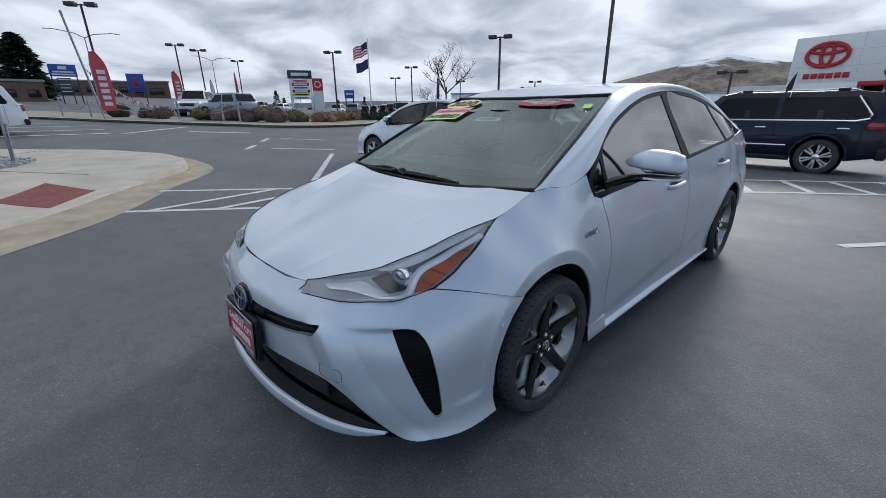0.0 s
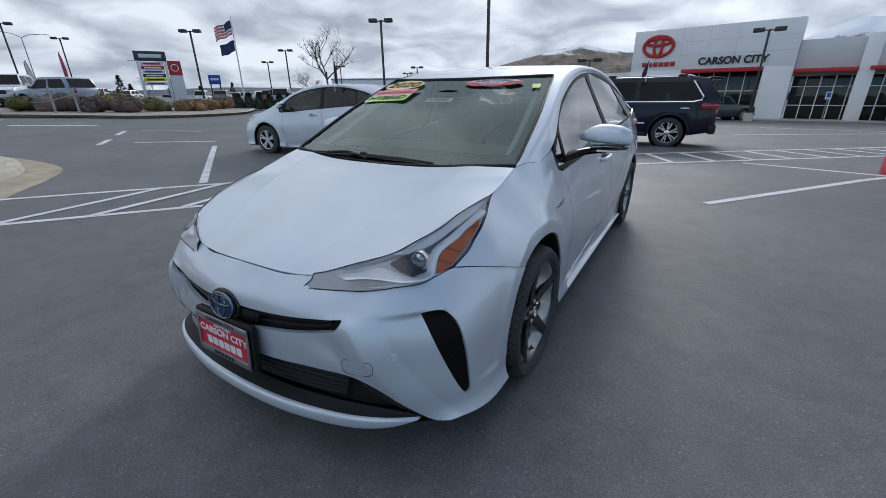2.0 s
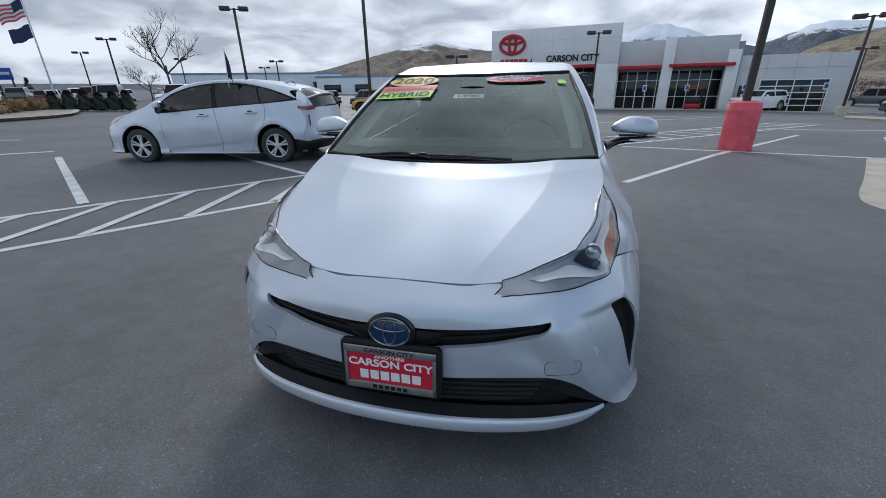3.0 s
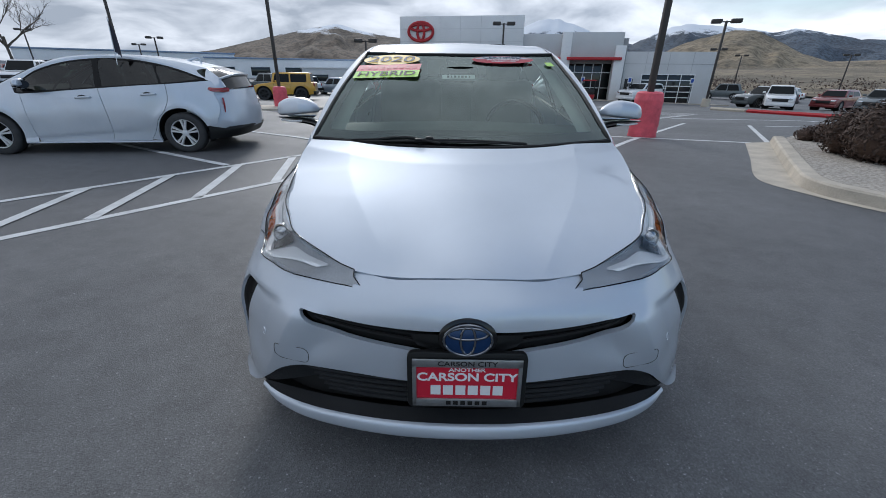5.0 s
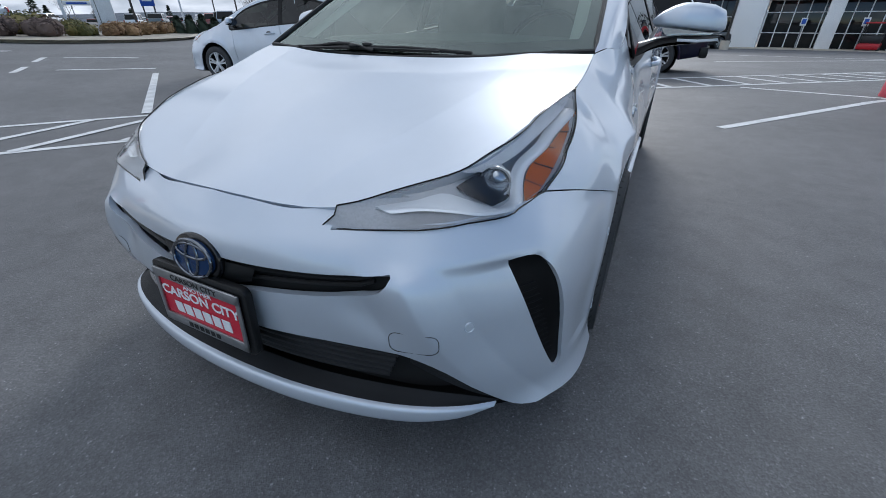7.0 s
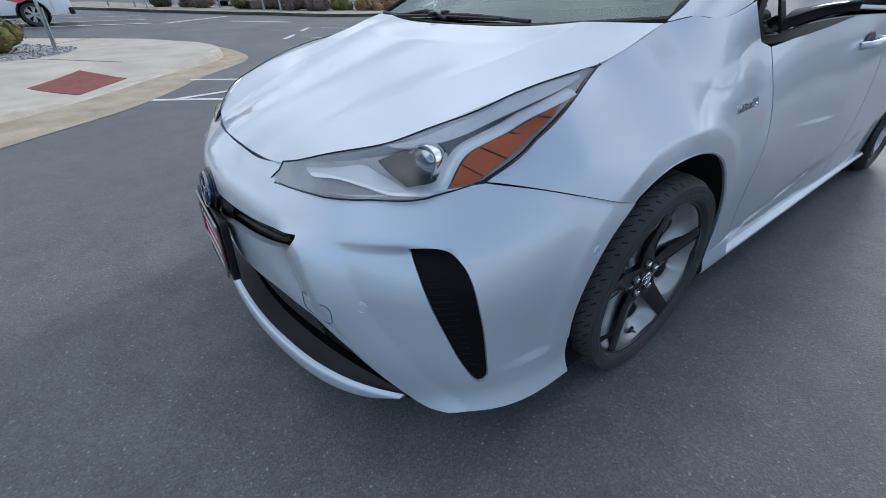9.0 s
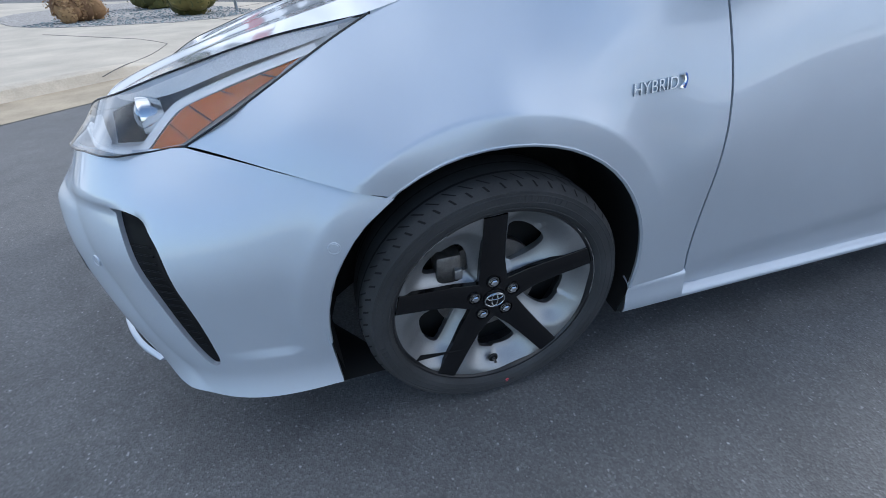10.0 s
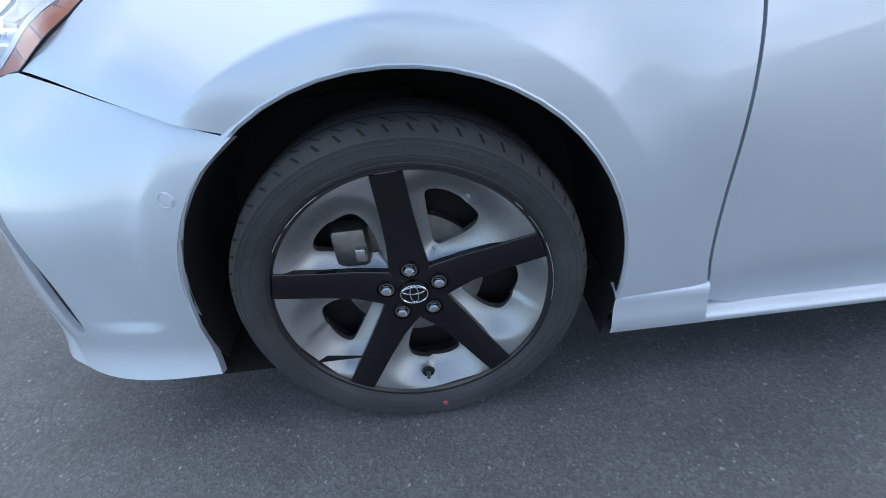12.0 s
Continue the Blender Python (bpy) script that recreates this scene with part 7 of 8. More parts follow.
ridge("backdrop_hill", 1800, [(-110, 0.3), (-95, 0.5), (-80, 0.35), (-66, 0.55), (-58, 0.8), (-50, 0.7), (-42, 0.4)], MOUNTAIN, "low hills on the horizon, blued as by haze", 500, 19.0)

fld = bmesh.new()
cols = []
for a in np.linspace(-34, 78, 57):
    cols.append([fld.verts.new((d * math.sin(radians(a)), d * math.cos(radians(a)), -1.75 + 0.022 * (d - 78) + 0.5 * noise.noise(Vector((a * 0.3, d * 0.02, 2))))) for d in (78, 95, 120, 150, 190, 240, 300, 380, 480)])
for p, q in zip(cols, cols[1:]):
    for i in range(8):
        fld.faces.new((p[i], q[i], q[i + 1], p[i + 1]))
tagged(part("field", fld, HILL_TAN, angle=180), "dry grassy slope at the foot of the hills", "ground", "", "structure")
rng = random.Random(31)
brush = bmesh.new()
for _ in range(420):
    a, d = radians(rng.uniform(9, 72)), rng.uniform(84, 135)
    c = Vector((d * math.sin(a), d * math.cos(a), -1.7 + 0.022 * (d - 78)))
    hgt = rng.uniform(0.5, 1.6)
    for _ in range(26):
        p = c + Vector((rng.gauss(0, 0.9), rng.gauss(0, 0.9), rng.uniform(0, hgt)))
        u = Vector((rng.uniform(-1, 1), rng.uniform(-1, 1), rng.uniform(0.3, 1.6))).normalized() * rng.uniform(0.12, 0.3)
        w = u.orthogonal().normalized() * rng.uniform(0.08, 0.2)
        brush.faces.new([brush.verts.new(p + u), brush.verts.new(p + w), brush.verts.new(p - u), brush.verts.new(p - w)])
tagged(part("far_brush", brush, LEAF_BROWN, smooth=False), "bare brown brush along the far edge", "brush", "", "stuff")

dress(silver)

# ---- lamp posts ----
for x, y, h, turn in ((-20.0, 25.0, 6.6, 30), (-38.0, 21.0, 6.1, 40), (4.3, 34.9, 5.75, 0), (18.3, 28.9, 5.4, -20), (-36.2, 2.1, 6.95, 60), (-53, 10.7, 6.4, 60), (-57, 13.9, 6.4, 60), (-67.6, 21.7, 6.4, 60), (-45, 36.7, 6.4, 40), (-59, 44.5, 6.2, 40),
                      (-56.5, 58, 6.0, 30), (-34, 50, 4.9, 30), (-45, 63, 4.6, 30), (-6.6, 33.5, 4.3, 0), (32, 52, 5.6, -20), (44, 66, 5.6, -20), (55, 60, 5.6, -30)):
    lamp_post(at_ground(x, y), h, turn=turn)


def barrel_post(x, y, height, label):
    ob = thing("bollard_barrel", at_ground(x, y), label, "barrel", "pole guards")
    prof = [(0.0, 0.93), (0.24, 0.93), (0.30, 0.90), (0.318, 0.80)]
    for k in range(6):
        z = 0.74 - k * 0.125
        prof += [(0.328, z + 0.04), (0.333, z), (0.328, z - 0.04)]
    prof += [(0.34, 0.02), (0.335, 0.0)]
    bm = lathe(prof, 40)
    for w in bm.verts:
        k = 0.88 + 0.035 * noise.noise(w.co * 5) + 0.02 * noise.noise(w.co * 13)
        w.co.x *= k
        w.co.y *= k
    part("barrel", bm, BARREL_RED, ob, "faded red plastic barrel")
    lamp_post(at_ground(x, y), height, label="dark bronze lamp post rising from a red barrel", thick=0.115, base=False)


barrel_post(4.27, 7.45, 6.9, "faded red ribbed plastic barrel round a lamp post")
barrel_post(-7.4, 16.85, 6.8, "faded red plastic barrel round a lamp post on a kerb")

# ---- parked vehicles ----
suv = generic_car(at_ground(-2.45, 11.25, -86), NAVY, "dark navy full-size SUV with chrome trim and roof rails", 5.12, 2.02, 1.71, 3.10, 1.0, 1.08, 1.11, 0.375, 0.62, 1.15, 3.85, 4.15, True, chrome=True, name="parked_suv", rim=CHROME)
for s in (1, -1):
    part("roof_rail", tube([(s * 0.72, 1.4, 1.705), (s * 0.73, 1.5, 1.735), (s * 0.73, 3.4, 1.735), (s * 0.72, 3.5, 1.705)], 0.018, 6), CHROME, suv)
    for y in (1.62, 3.25):
        part("rail_foot", box((0.06, 0.20, 0.06), (s * 0.73, y, 1.735), 0.02), SIGN_BLACK, suv)
    for y in (1.72, 2.98):
        part("window_post", loft([[(s * 0.930, y - k, 1.12), (s * 0.862, y - k, 1.36), (s * 0.792, y - k, 1.60)] for k in ((0.05, -0.05) if s > 0 else (-0.05, 0.05))], 6, 1), NAVY, suv)
    part("quarter_chrome", tube([(s * 0.945, 0.95, 1.115), (s * 0.945, 3.55, 1.12), (s * 0.935, 3.74, 1.17), (s * 0.905, 3.76, 1.24), (s * 0.80, 3.50, 1.60)], 0.026, 6), CHROME, suv, "bright chrome strip that kicks up round the rear window")
    part("sill_chrome", tube([(s * 1.0, 0.52, 0.60), (s * 1.0, 2.55, 0.60)], 0.022, 6), CHROME, suv)
    part("running_board", box((0.14, 1.9, 0.05), (s * 0.98, 1.55, 0.36), 0.02), SIGN_BLACK, suv)
    part("corner_lamp", box((0.20, 0.42, 0.15), (s * 0.86, 3.92, 1.02), 0.05, turn=pose(0, 0, 0, 0, 0, s * 14)), TAIL_RED, suv, "red wraparound tail light")
part("roof_spoiler", box((1.45, 0.30, 0.05), (0, 3.98, 1.66), 0.02, turn=pose(0, 0, 0, -6, 0, 0)), NAVY, suv)
flag2 = thing("window_flag", at_ground(0.05, 10.30, 0, 1.66), "small dark flag clipped to an SUV window", "flag")
part("staff", tube([(0, 0, -0.1), (0.03, 0, 0.42)], 0.007, 6), WHITE_PLASTIC, flag2)
part("cloth", loft([[(0.03, 0, 0.42), (-0.04, 0.02, 0.28), (-0.10, -0.02, 0.10)], [(0.01, 0, 0.06), (-0.05, 0.015, 0.02), (-0.10, -0.02, -0.04)]], 10, 3), FLAG_DARK, flag2)
generic_car(at_ground(3.6, 37.6, 126), DARK_TRUCK, "dark grey crew cab pickup by the showroom", 5.4, 1.9, 1.79, 3.24, 0.95, 1.12, 1.16, 0.39, 0.65, 1.15, 2.75, 3.0, True, "pickup", "pickup_truck", bed=2.95)
generic_car(at_ground(-13.4, 29.8, -80), YELLOW_PAINT, "yellow boxy off-road vehicle with black trim", 4.3, 1.88, 1.85, 2.55, 0.75, 1.12, 1.18, 0.42, 0.55, 0.72, 3.25, 3.3, True, "off-roader", "off_road_vehicle", rim=SIGN_BLACK)
generic_car(at_ground(16.1, 36.6, -56), WHITE_PAINT, "white three-row SUV parked by the service wing", 4.6, 1.85, 1.55, 2.85, 0.95, 1.05, 1.08, 0.37, 0.5, 1.05, 3.5, 3.8, False)
generic_car(at_ground(24.6, 33.6, -82), GREY_PAINT, "dark grey crossover with its nose to the lot", 4.65, 1.85, 1.62, 2.7, 0.95, 1.0, 1.02, 0.35, 0.45, 1.0, 3.1, 3.45, False)
generic_car(at_ground(24.2, 29.9, -35), WHITE_PAINT, "white coupe-roofed SUV facing the lot", 4.75, 1.88, 1.62, 2.75, 0.97, 1.0, 1.03, 0.36, 0.45, 1.05, 3.0, 3.5, False)
generic_car(at_ground(29.6, 32.0, -60), RED_PAINT, "dark red parked car", 4.6, 1.82, 1.5, clad=False)
generic_car(at_ground(27.9, 26.4, -60), GREY_PAINT, "dark parked car past the island", 4.6, 1.82, 1.5, clad=False)
# beyond the driveway
generic_car(at_ground(-35.0, 7.0, 60), WHITE_PAINT, "white lifted off-road SUV with black grille", 4.8, 1.93, 1.9, 2.79, 0.95, 1.15, 1.2, 0.42, 0.6, 1.0, 3.3, 3.6, True, rim=SIGN_BLACK)
generic_car(at_ground(-32.8, 8.1, -70), BLUE_GREY_PAINT, "blue-grey crossover parked along the planter", 4.6, 1.86, 1.69, 2.69, 0.93, 1.03, 1.08, 0.37, 0.45, 1.0, 3.1, 3.4, True)
generic_car(at_ground(-23.3, -6.5, 2), WHITE_PAINT, "white pickup with canopy on the street", 5.6, 1.95, 1.9, 3.4, 0.95, 1.12, 1.16, 0.39, 0.65, 1.15, 4.2, 4.5, True, "pickup", "pickup_truck")
rng = random.Random(4)
row = [(-62, 62), (-58, 61.5), (-54, 61), (-50, 60.5), (-75, 60), (-79, 58), (-84, 55), (-90, 52), (-70, 66), (-96, 47), (-101, 42), (-66, 72), (-108, 40), (-74, 50), (-68, 56), (-82, 47), (-88, 60), (-60, 50), (-55, 54), (-20, 44), (-16.5, 44.5), (-13, 45), (-24, 43), (-36, 33.5), (-39, 31), (-42.5, 33), (-47, 35), (-52, 37), (-57, 35), (-62, 40), (-67, 38), (-72, 43), (-78, 40), (-85, 36), (-92, 34), (-9.5, 45.5), (-27.5, 41.5), (24, 60), (29, 58), (34, 55), (39, 52)]
for x, y in ((-29.4, 27.6), (-27.9, 29.2), (-26.3, 30.8)):
    generic_car(at_ground(x, y, 22), WHITE_PAINT, "white pickup in a row of pickups for sale", 5.5, 1.95, 1.85, 3.3, 0.95, 1.12, 1.16, 0.39, 0.65, 1.15, 2.85, 3.05, True, "pickup", "pickup_truck", bed=3.0)
for k, (x, y) in enumerate(row):
    paint, word = ((WHITE_PAINT, "white"), (GREY_PAINT, "dark grey"), (WHITE_PAINT, "white"), (BLUE_GREY_PAINT, "blue-grey"), (RED_PAINT, "dark red"))[(k * 3 + k // 4) % 5]
    generic_car(at_ground(x, y, rng.uniform(-140, -120)), paint, f"{word} car in a far row of parked cars", 4.8, 1.88, rng.uniform(1.55, 1.85), clad=k % 2 == 0)

# ---- near corner: pavement, kerb, gutter, tactile mat ----
EDGE = [(-2.69, -3.06), (-3.88, -1.93), (-4.68, -1.18), (-5.58, -0.6), (-6.64, -0.05), (-7.71, 0.69), (-8.64, 1.16), (-10.13, 1.33), (-12.55, 1.09), (-14.5, -0.04), (-15.53, -1.28), (-16.46, -2.52), (-19.43, -6.59)]


def shifted(line, d):
    p = np.array(even(spline(line, 6), 0.25))
    t = np.gradient(p, axis=0)
    t /= np.linalg.norm(t, axis=1)[:, None]
    d = np.array([d(q) for q in p])[:, None] if callable(d) else d
    return p + np.stack([t[:, 1], -t[:, 0]], 1) * -d


def ribbon(name, a, za, b, zb, material, label, category="kerb"):
    """A strip between two lines on the ground."""
    bm = bmesh.new()
    rows = [[bm.verts.new((*p, float(gz(*p)) + za)), bm.verts.new((*q, float(gz(*q)) + zb))] for p, q in zip(a, b)]
    for p, q in zip(rows, rows[1:]):
        bm.faces.new((p[0], q[0], q[1], p[1]))
    bm.normal_update()
    return bm


def kerb(line, label, width=0.16, height=0.13, gutter=0.45, dip=None):
    """Gutter apron, kerb face and kerb top along a line; the kerb lies on its left."""
    apron = gutter if callable(gutter) else (lambda p: gutter)
    p0, p1, p2, p3, p4 = (shifted(line, (lambda p, k=k: (apron(p) if k is not None else 0.0) + (k or 0.0))) for k in (None, 0.0, 0.03, 0.06, 0.06 + width))
    bm = bmesh.new()
    n = len(p0)
    lines = ((p0, 0.004), (p1, 0.012), (p2, height - 0.015), (p3, height), (p4, height + 0.004))
    rows = []
    for i in range(n):
        rows.append([bm.verts.new((*q[i], float(gz(*q[i])) + (z if k < 2 else 0.012 + (z - 0.012) * (1.0 if dip is None else float(dip(q[i])))))) for k, (q, z) in enumerate(lines)])
    for a, b in zip(rows, rows[1:]):
        for k in range(1, 4):
            bm.faces.new((a[k], b[k], b[k + 1], a[k + 1]))
    bmesh.ops.delete(bm, geom=[w for w in bm.verts if not w.link_faces], context="VERTS")
    apron_bm = ribbon("gutter", p0, 0.004, p1, 0.012, KERB, "")
    for mesh in (bm, apron_bm):
        bmesh.ops.recalc_face_normals(mesh, faces=mesh.faces[:])
        if sum(f.normal.z for f in mesh.faces) < 0:
            bmesh.ops.reverse_faces(mesh, faces=mesh.faces[:])
    tagged(part("gutter", apron_bm, GUTTER_TAN, angle=35), "sandy concrete gutter apron along the kerb", "gutter", "", "structure")
    ob = part("kerb", bm, KERB, angle=35)
    return tagged(ob, label, "kerb", "", "structure"), p4


dip = lambda p: np.clip((np.hypot(p[0] + 6.25, p[1] + 1.0) - 0.9) / 1.4, 0.12, 1.0)
_, top = kerb(EDGE, "pale concrete kerb and gutter round the corner", gutter=lambda p: float(np.interp(p[0], [-10.5, -7.5, -5.0], [0.33, 0.68, 0.88])), dip=dip)
pave = np.vstack([top, [(-30, -30), (-3, -30)]])
pave_at = lambda u, v: (u, v, gz(u, v) + 0.012 + 0.122 * dip((u, v)))
tagged(part("pavement", sheet(pave_at, pave, (), 0.45, 0, 0), CONCRETE), "pale concrete pavement corner", "pavement", "", "structure")
mat_edge = outline([(-6.96, -2.20), (-8.13, -1.62)], [(-8.13, -1.62), (-7.20, -1.03)], [(-7.20, -1.03), (-6.03, -1.61)], [(-6.03, -1.61), (-6.96, -2.20)], step=0.1)
mat_ob = part("tactile_mat", sheet(lambda u, v: (u, v, pave_at(u, v)[2] + 0.008), mat_edge, (), 0.1, 0, 0.01), BRICK_RED)
tagged(mat_ob, "brick-red tactile paving mat at the kerb ramp", "tactile paving", "", "structure")
for a, b in (((-9.6, -5.5), (-6.9, -2.6)), ((-8.6, -1.0), (-12.5, -3.6)), ((-6.9, -2.6), (-3.9, -2.5)), ((-12.5, -3.6), (-15.5, -1.2))):
    pts = even([a, b], 0.4)
    tagged(part("joint", tube([(x, y, float(pave_at(np.array(x), np.array(y))[2]) + 0.001) for x, y in pts], 0.006, 4), GREY_PLASTIC), "pavement joint", "joint", "", "structure")
bed = outline([(-10.4, -3.25), (-11.0, -2.2), (-12.8, -1.75), (-14.6, -2.9), (-18, -6), (-16, -9), (-11.5, -6.4), (-10.4, -3.25)], step=0.25)
tagged(part("gravel_bed", sheet(lambda u, v: (u, v, gz(u, v) + 0.145), bed, (), 0.3, 0, 0.02), GRAVEL), "blue-grey gravel planting bed", "gravel", "", "structure")
rng = random.Random(9)
stones = bmesh.new()
for _ in range(1500):
    q = np.array([(rng.uniform(-15.5, -10.2), rng.uniform(-7, -1.6))])
    if inside(bed, q)[0]:
        s = rng.uniform(0.015, 0.04)
        bmesh.ops.create_icosphere(stones, subdivisions=1, radius=1, matrix=at_ground(q[0][0], q[0][1], rng.uniform(0, 90), 0.15) @ Matrix.Diagonal((s, s * rng.uniform(0.6, 1), s * 0.6, 1)))
tagged(part("gravel_stones", stones, worn("slate_stone", (0.22, 0.26, 0.27), 0.8, 9, 0.5, 0.2, 60), smooth=False), "loose blue-grey slate stones", "gravel", "", "stuff")
shrub(at_ground(-12.6, -3.4, 0, 0.13), 0.95, 0.75, LEAF_GREEN, "low olive-green clipped shrub on gravel", 1, 2600, 0.045)
shrub(at_ground(-12.6, -5.9, 0, 0.13), 0.7, 0.7, LEAF_TAN, "russet dry shrub on gravel", 2, 1800, 0.045)
shrub(at_ground(-15.2, -4.6, 0, 0.13), 0.9, 0.7, LEAF_GREEN, "low olive-green shrub on gravel", 3, 1200, 0.06)
post = thing("sign_post", at_ground(-12.6, -2.15, 0, 0.1), "leaning galvanised post with a red banner cloth", "post")
part("tube", tube([(0, 0, 0), (-0.12, 0.1, 2.6)], 0.032, 10), GALVANISED, post)
part("strap", tube([(0.06, 0.03, 0), (-0.04, 0.09, 0.9)], 0.02, 8), GALVANISED, post)
part("cloth", loft([[(-0.05, 0.02, 1.1), (-0.3, -0.25, 1.0), (-0.6, -0.5, 1.05)], [(-0.10, 0.08, 2.4), (-0.35, -0.2, 2.3), (-0.62, -0.5, 2.1)]], 10, 4), BANNER_RED, post)

# ---- the island with the brown shrub ----
GUTTER = [(5.89, 6.44), (4.79, 4.66), (4.13, 3.63), (3.98, 3.28), (3.98, 3.02), (4.07, 2.72), (4.20, 2.30), (4.62, 1.62), (5.52, 0.92), (7.9, -0.5), (10.9, -2.1)]
FOOT = [(6.40, 6.48), (5.30, 4.75), (4.50, 3.46), (4.27, 3.05), (4.20, 2.80), (4.20, 2.58), (4.33, 2.22), (4.72, 1.66), (5.58, 1.00), (7.95, -0.42), (10.95, -2.02)]


def island_kerb(outer, foot, height=0.14, width=0.15):
    """A kerb whose gutter apron narrows towards the corner."""
    g, k = np.array(spline(outer, 6)), np.array(spline(foot, 6))
    t = np.gradient(k, axis=0)
    t /= np.linalg.norm(t, axis=1)[:, None]
    n = np.stack([-t[:, 1], t[:, 0]], 1)
    lines = ((g, 0.004), (k, 0.012), (k + n * 0.025, height - 0.02), (k + n * 0.05, height), (k + n * (0.05 + width), height), (k + n * (0.06 + width), height - 0.05))
    bm = bmesh.new()
    rows = [[bm.verts.new((*q[i], float(gz(*q[i])) + z)) for q, z in lines] for i in range(len(g))]
    for p, q in zip(rows, rows[1:]):
        for i in range(5):
            bm.faces.new((p[i], p[i + 1], q[i + 1], q[i]))
    low = [bm.verts.new((*q[0], float(gz(*q[0])) - 0.02)) for q, z in lines[1:]]
    bm.faces.new(rows[0][1:] + low[::-1])
    bmesh.ops.recalc_face_normals(bm, faces=bm.faces[:])
    if sum(f.normal.z for f in bm.faces) < 0:
        bmesh.ops.reverse_faces(bm, faces=bm.faces[:])
    tagged(part("kerb", bm, KERB, angle=35), "pale concrete kerb round the planted island", "kerb", "", "structure")
    return k + n * (0.055 + width)


itop = island_kerb(GUTTER, FOOT)
isle = np.vstack([itop, [(14, -1), (14, 11.5), (9.07, 8.68)]])
tagged(part("island_gravel", sheet(lambda u, v: (u, v, gz(u, v) + 0.10), isle, (), 0.35, 0, 0), worn("tan_gravel", (0.42, 0.38, 0.33), 0.95, 22, 0.45, 0.7, 45, 0, 0.02)), "pale gravel in the island", "gravel", "", "structure")
shrub(at_ground(6.42, 4.35, 0, 0.08), 0.78, 0.74, LEAF_BROWN, "dense dark brown winter shrub in the island", 5, 26000, 0.030)
shrub(at_ground(7.0, 6.1, 0, 0.08), 0.38, 0.32, LEAF_BROWN, "small dark brown winter shrub", 6, 3500, 0.028)
shrub(at_ground(8.0, 3.4, 0, 0.12), 0.9, 0.95, LEAF_BROWN, "dark brown winter shrub in the island", 8, 2500, 0.04)
red = thing("painted_kerb", None, "red painted kerb island end", "kerb")
part("kerb_stone", tube([(x, y, float(gz(x, y)) + 0.05) for x, y in ((15.3, 20.1), (15.9, 18.7), (16.9, 16.6))], 0.12, 6), BAND_RED, red)
part("kerb_stone", tube([(x, y, float(gz(x, y)) + 0.05) for x, y in ((14.5, 21.9), (15.25, 20.2))], 0.12, 6), KERB, red)
mound = thing("kerb_island", at_ground(-7.2, 16.6), "low concrete island round a lamp post", "kerb")
part("kerb_stone", lathe([(0, 0.12), (1.2, 0.12), (1.28, 0.1), (1.3, -0.1)], 28, at=Matrix.Diagonal((1.3, 0.8, 1, 1))), KERB, mound)

# ---- more painted lines ----
for x in (-31.0, -28.2, -25.3, -22.9):
    stripe("line", (x, -7), (x + 1.2, 0.6), 0.5)
stripe("line", (-21.3, 1.0), (-24.0, 4.1), 0.35), stripe("line", (-21.0, 3.5), (-18.8, 5.5), 0.35)
# hatched walkway in front of the navy SUV
WA, WB = np.array((-1.0, 6.95)), np.array((9.4, 17.3))
WC, WD = np.array((-0.9, 5.10)), np.array((10.3, 16.1))
stripe("line", WA, WB, 0.1), stripe("line", WC, WD, 0.1)
for k in np.linspace(0.02, 1, 17):
    stripe("line", WA + (WB - WA) * k, WC + (WD - WC) * (k + 0.035), 0.12)
for k in range(3):
    stripe("line", (9.2 + k * 3.2, 10.5 + k * 2.2), (14.5 + k * 3, 9.6 + k * 3), 0.1)
stripe("line", (4.0, 24.0), (9.0, 23.2)), stripe("line", (2.5, 17.0), (11.5, 24.5)), stripe("line", (8.0, 13.5), (12.8, 12.9))

# ---- street planter ----
STRIP = [(-42, -4.5), (-36.5, -2.0), (-33.2, 0.1), (-28.8, 2.8), (-24.6, 5.9), (-22.4, 7.9), (-22.2, 10.2), (-23.8, 14.4), (-26.4, 17.0), (-33, 21.5), (-45, 28)]
_, ptop = kerb([(x, y) for x, y in STRIP][::-1], "pale kerb of the street planter", 0.3, 0.14, 0.3)
back = [(-44, -1.5), (-36, 2.6), (-31.5, 5.0), (-28.6, 7.6), (-28.0, 11), (-30, 16), (-37, 22), (-47, 29)]
tagged(part("planter_soil", sheet(lambda u, v: (u, v, gz(u, v) + 0.13), np.vstack([ptop, np.array(back)]), (), 1.2, 0, 0), worn("pale_gravel_soil", (0.34, 0.31, 0.26), 0.95, 2, 0.3, 0.4, 20)), "pale gravel planter strip", "planter", "", "structure")
street = outline([(-400, -260), (-62, -20), (-47, 4), (-52, 40), (-80, 90), (-420, 300)], step=20)
tagged(part("road", sheet(lambda u, v: (u, v, gz(u, v) + 0.004), street, (), 30, 0, 0), ROAD), "grey street beyond the planter", "road", "", "structure")
bushes = [(-33.0, 2.2, 0.85, 0.75, LEAF_DARK, "dark green"), (-31.4, 3.4, 0.6, 0.6, LEAF_PURPLE, "dull brown"), (-30.0, 4.2, 0.75, 0.65, LEAF_PURPLE, "dull brown"), (-27.6, 5.9, 1.0, 0.75, LEAF_GREEN, "olive green"), (-26.6, 7.1, 1.15, 0.9, LEAF_PURPLE, "purple-brown"),
          (-25.4, 7.9, 0.85, 0.8, LEAF_PURPLE, "purple-brown"), (-24.9, 9.2, 1.0, 0.8, LEAF_PURPLE, "purple-brown"), (-27.2, 9.6, 1.2, 0.95, LEAF_GREEN, "olive green"), (-25.6, 11.0, 0.9, 0.7, LEAF_GREEN, "olive green"), (-27.3, 11.6, 1.0, 0.8, LEAF_GREEN, "olive green")]
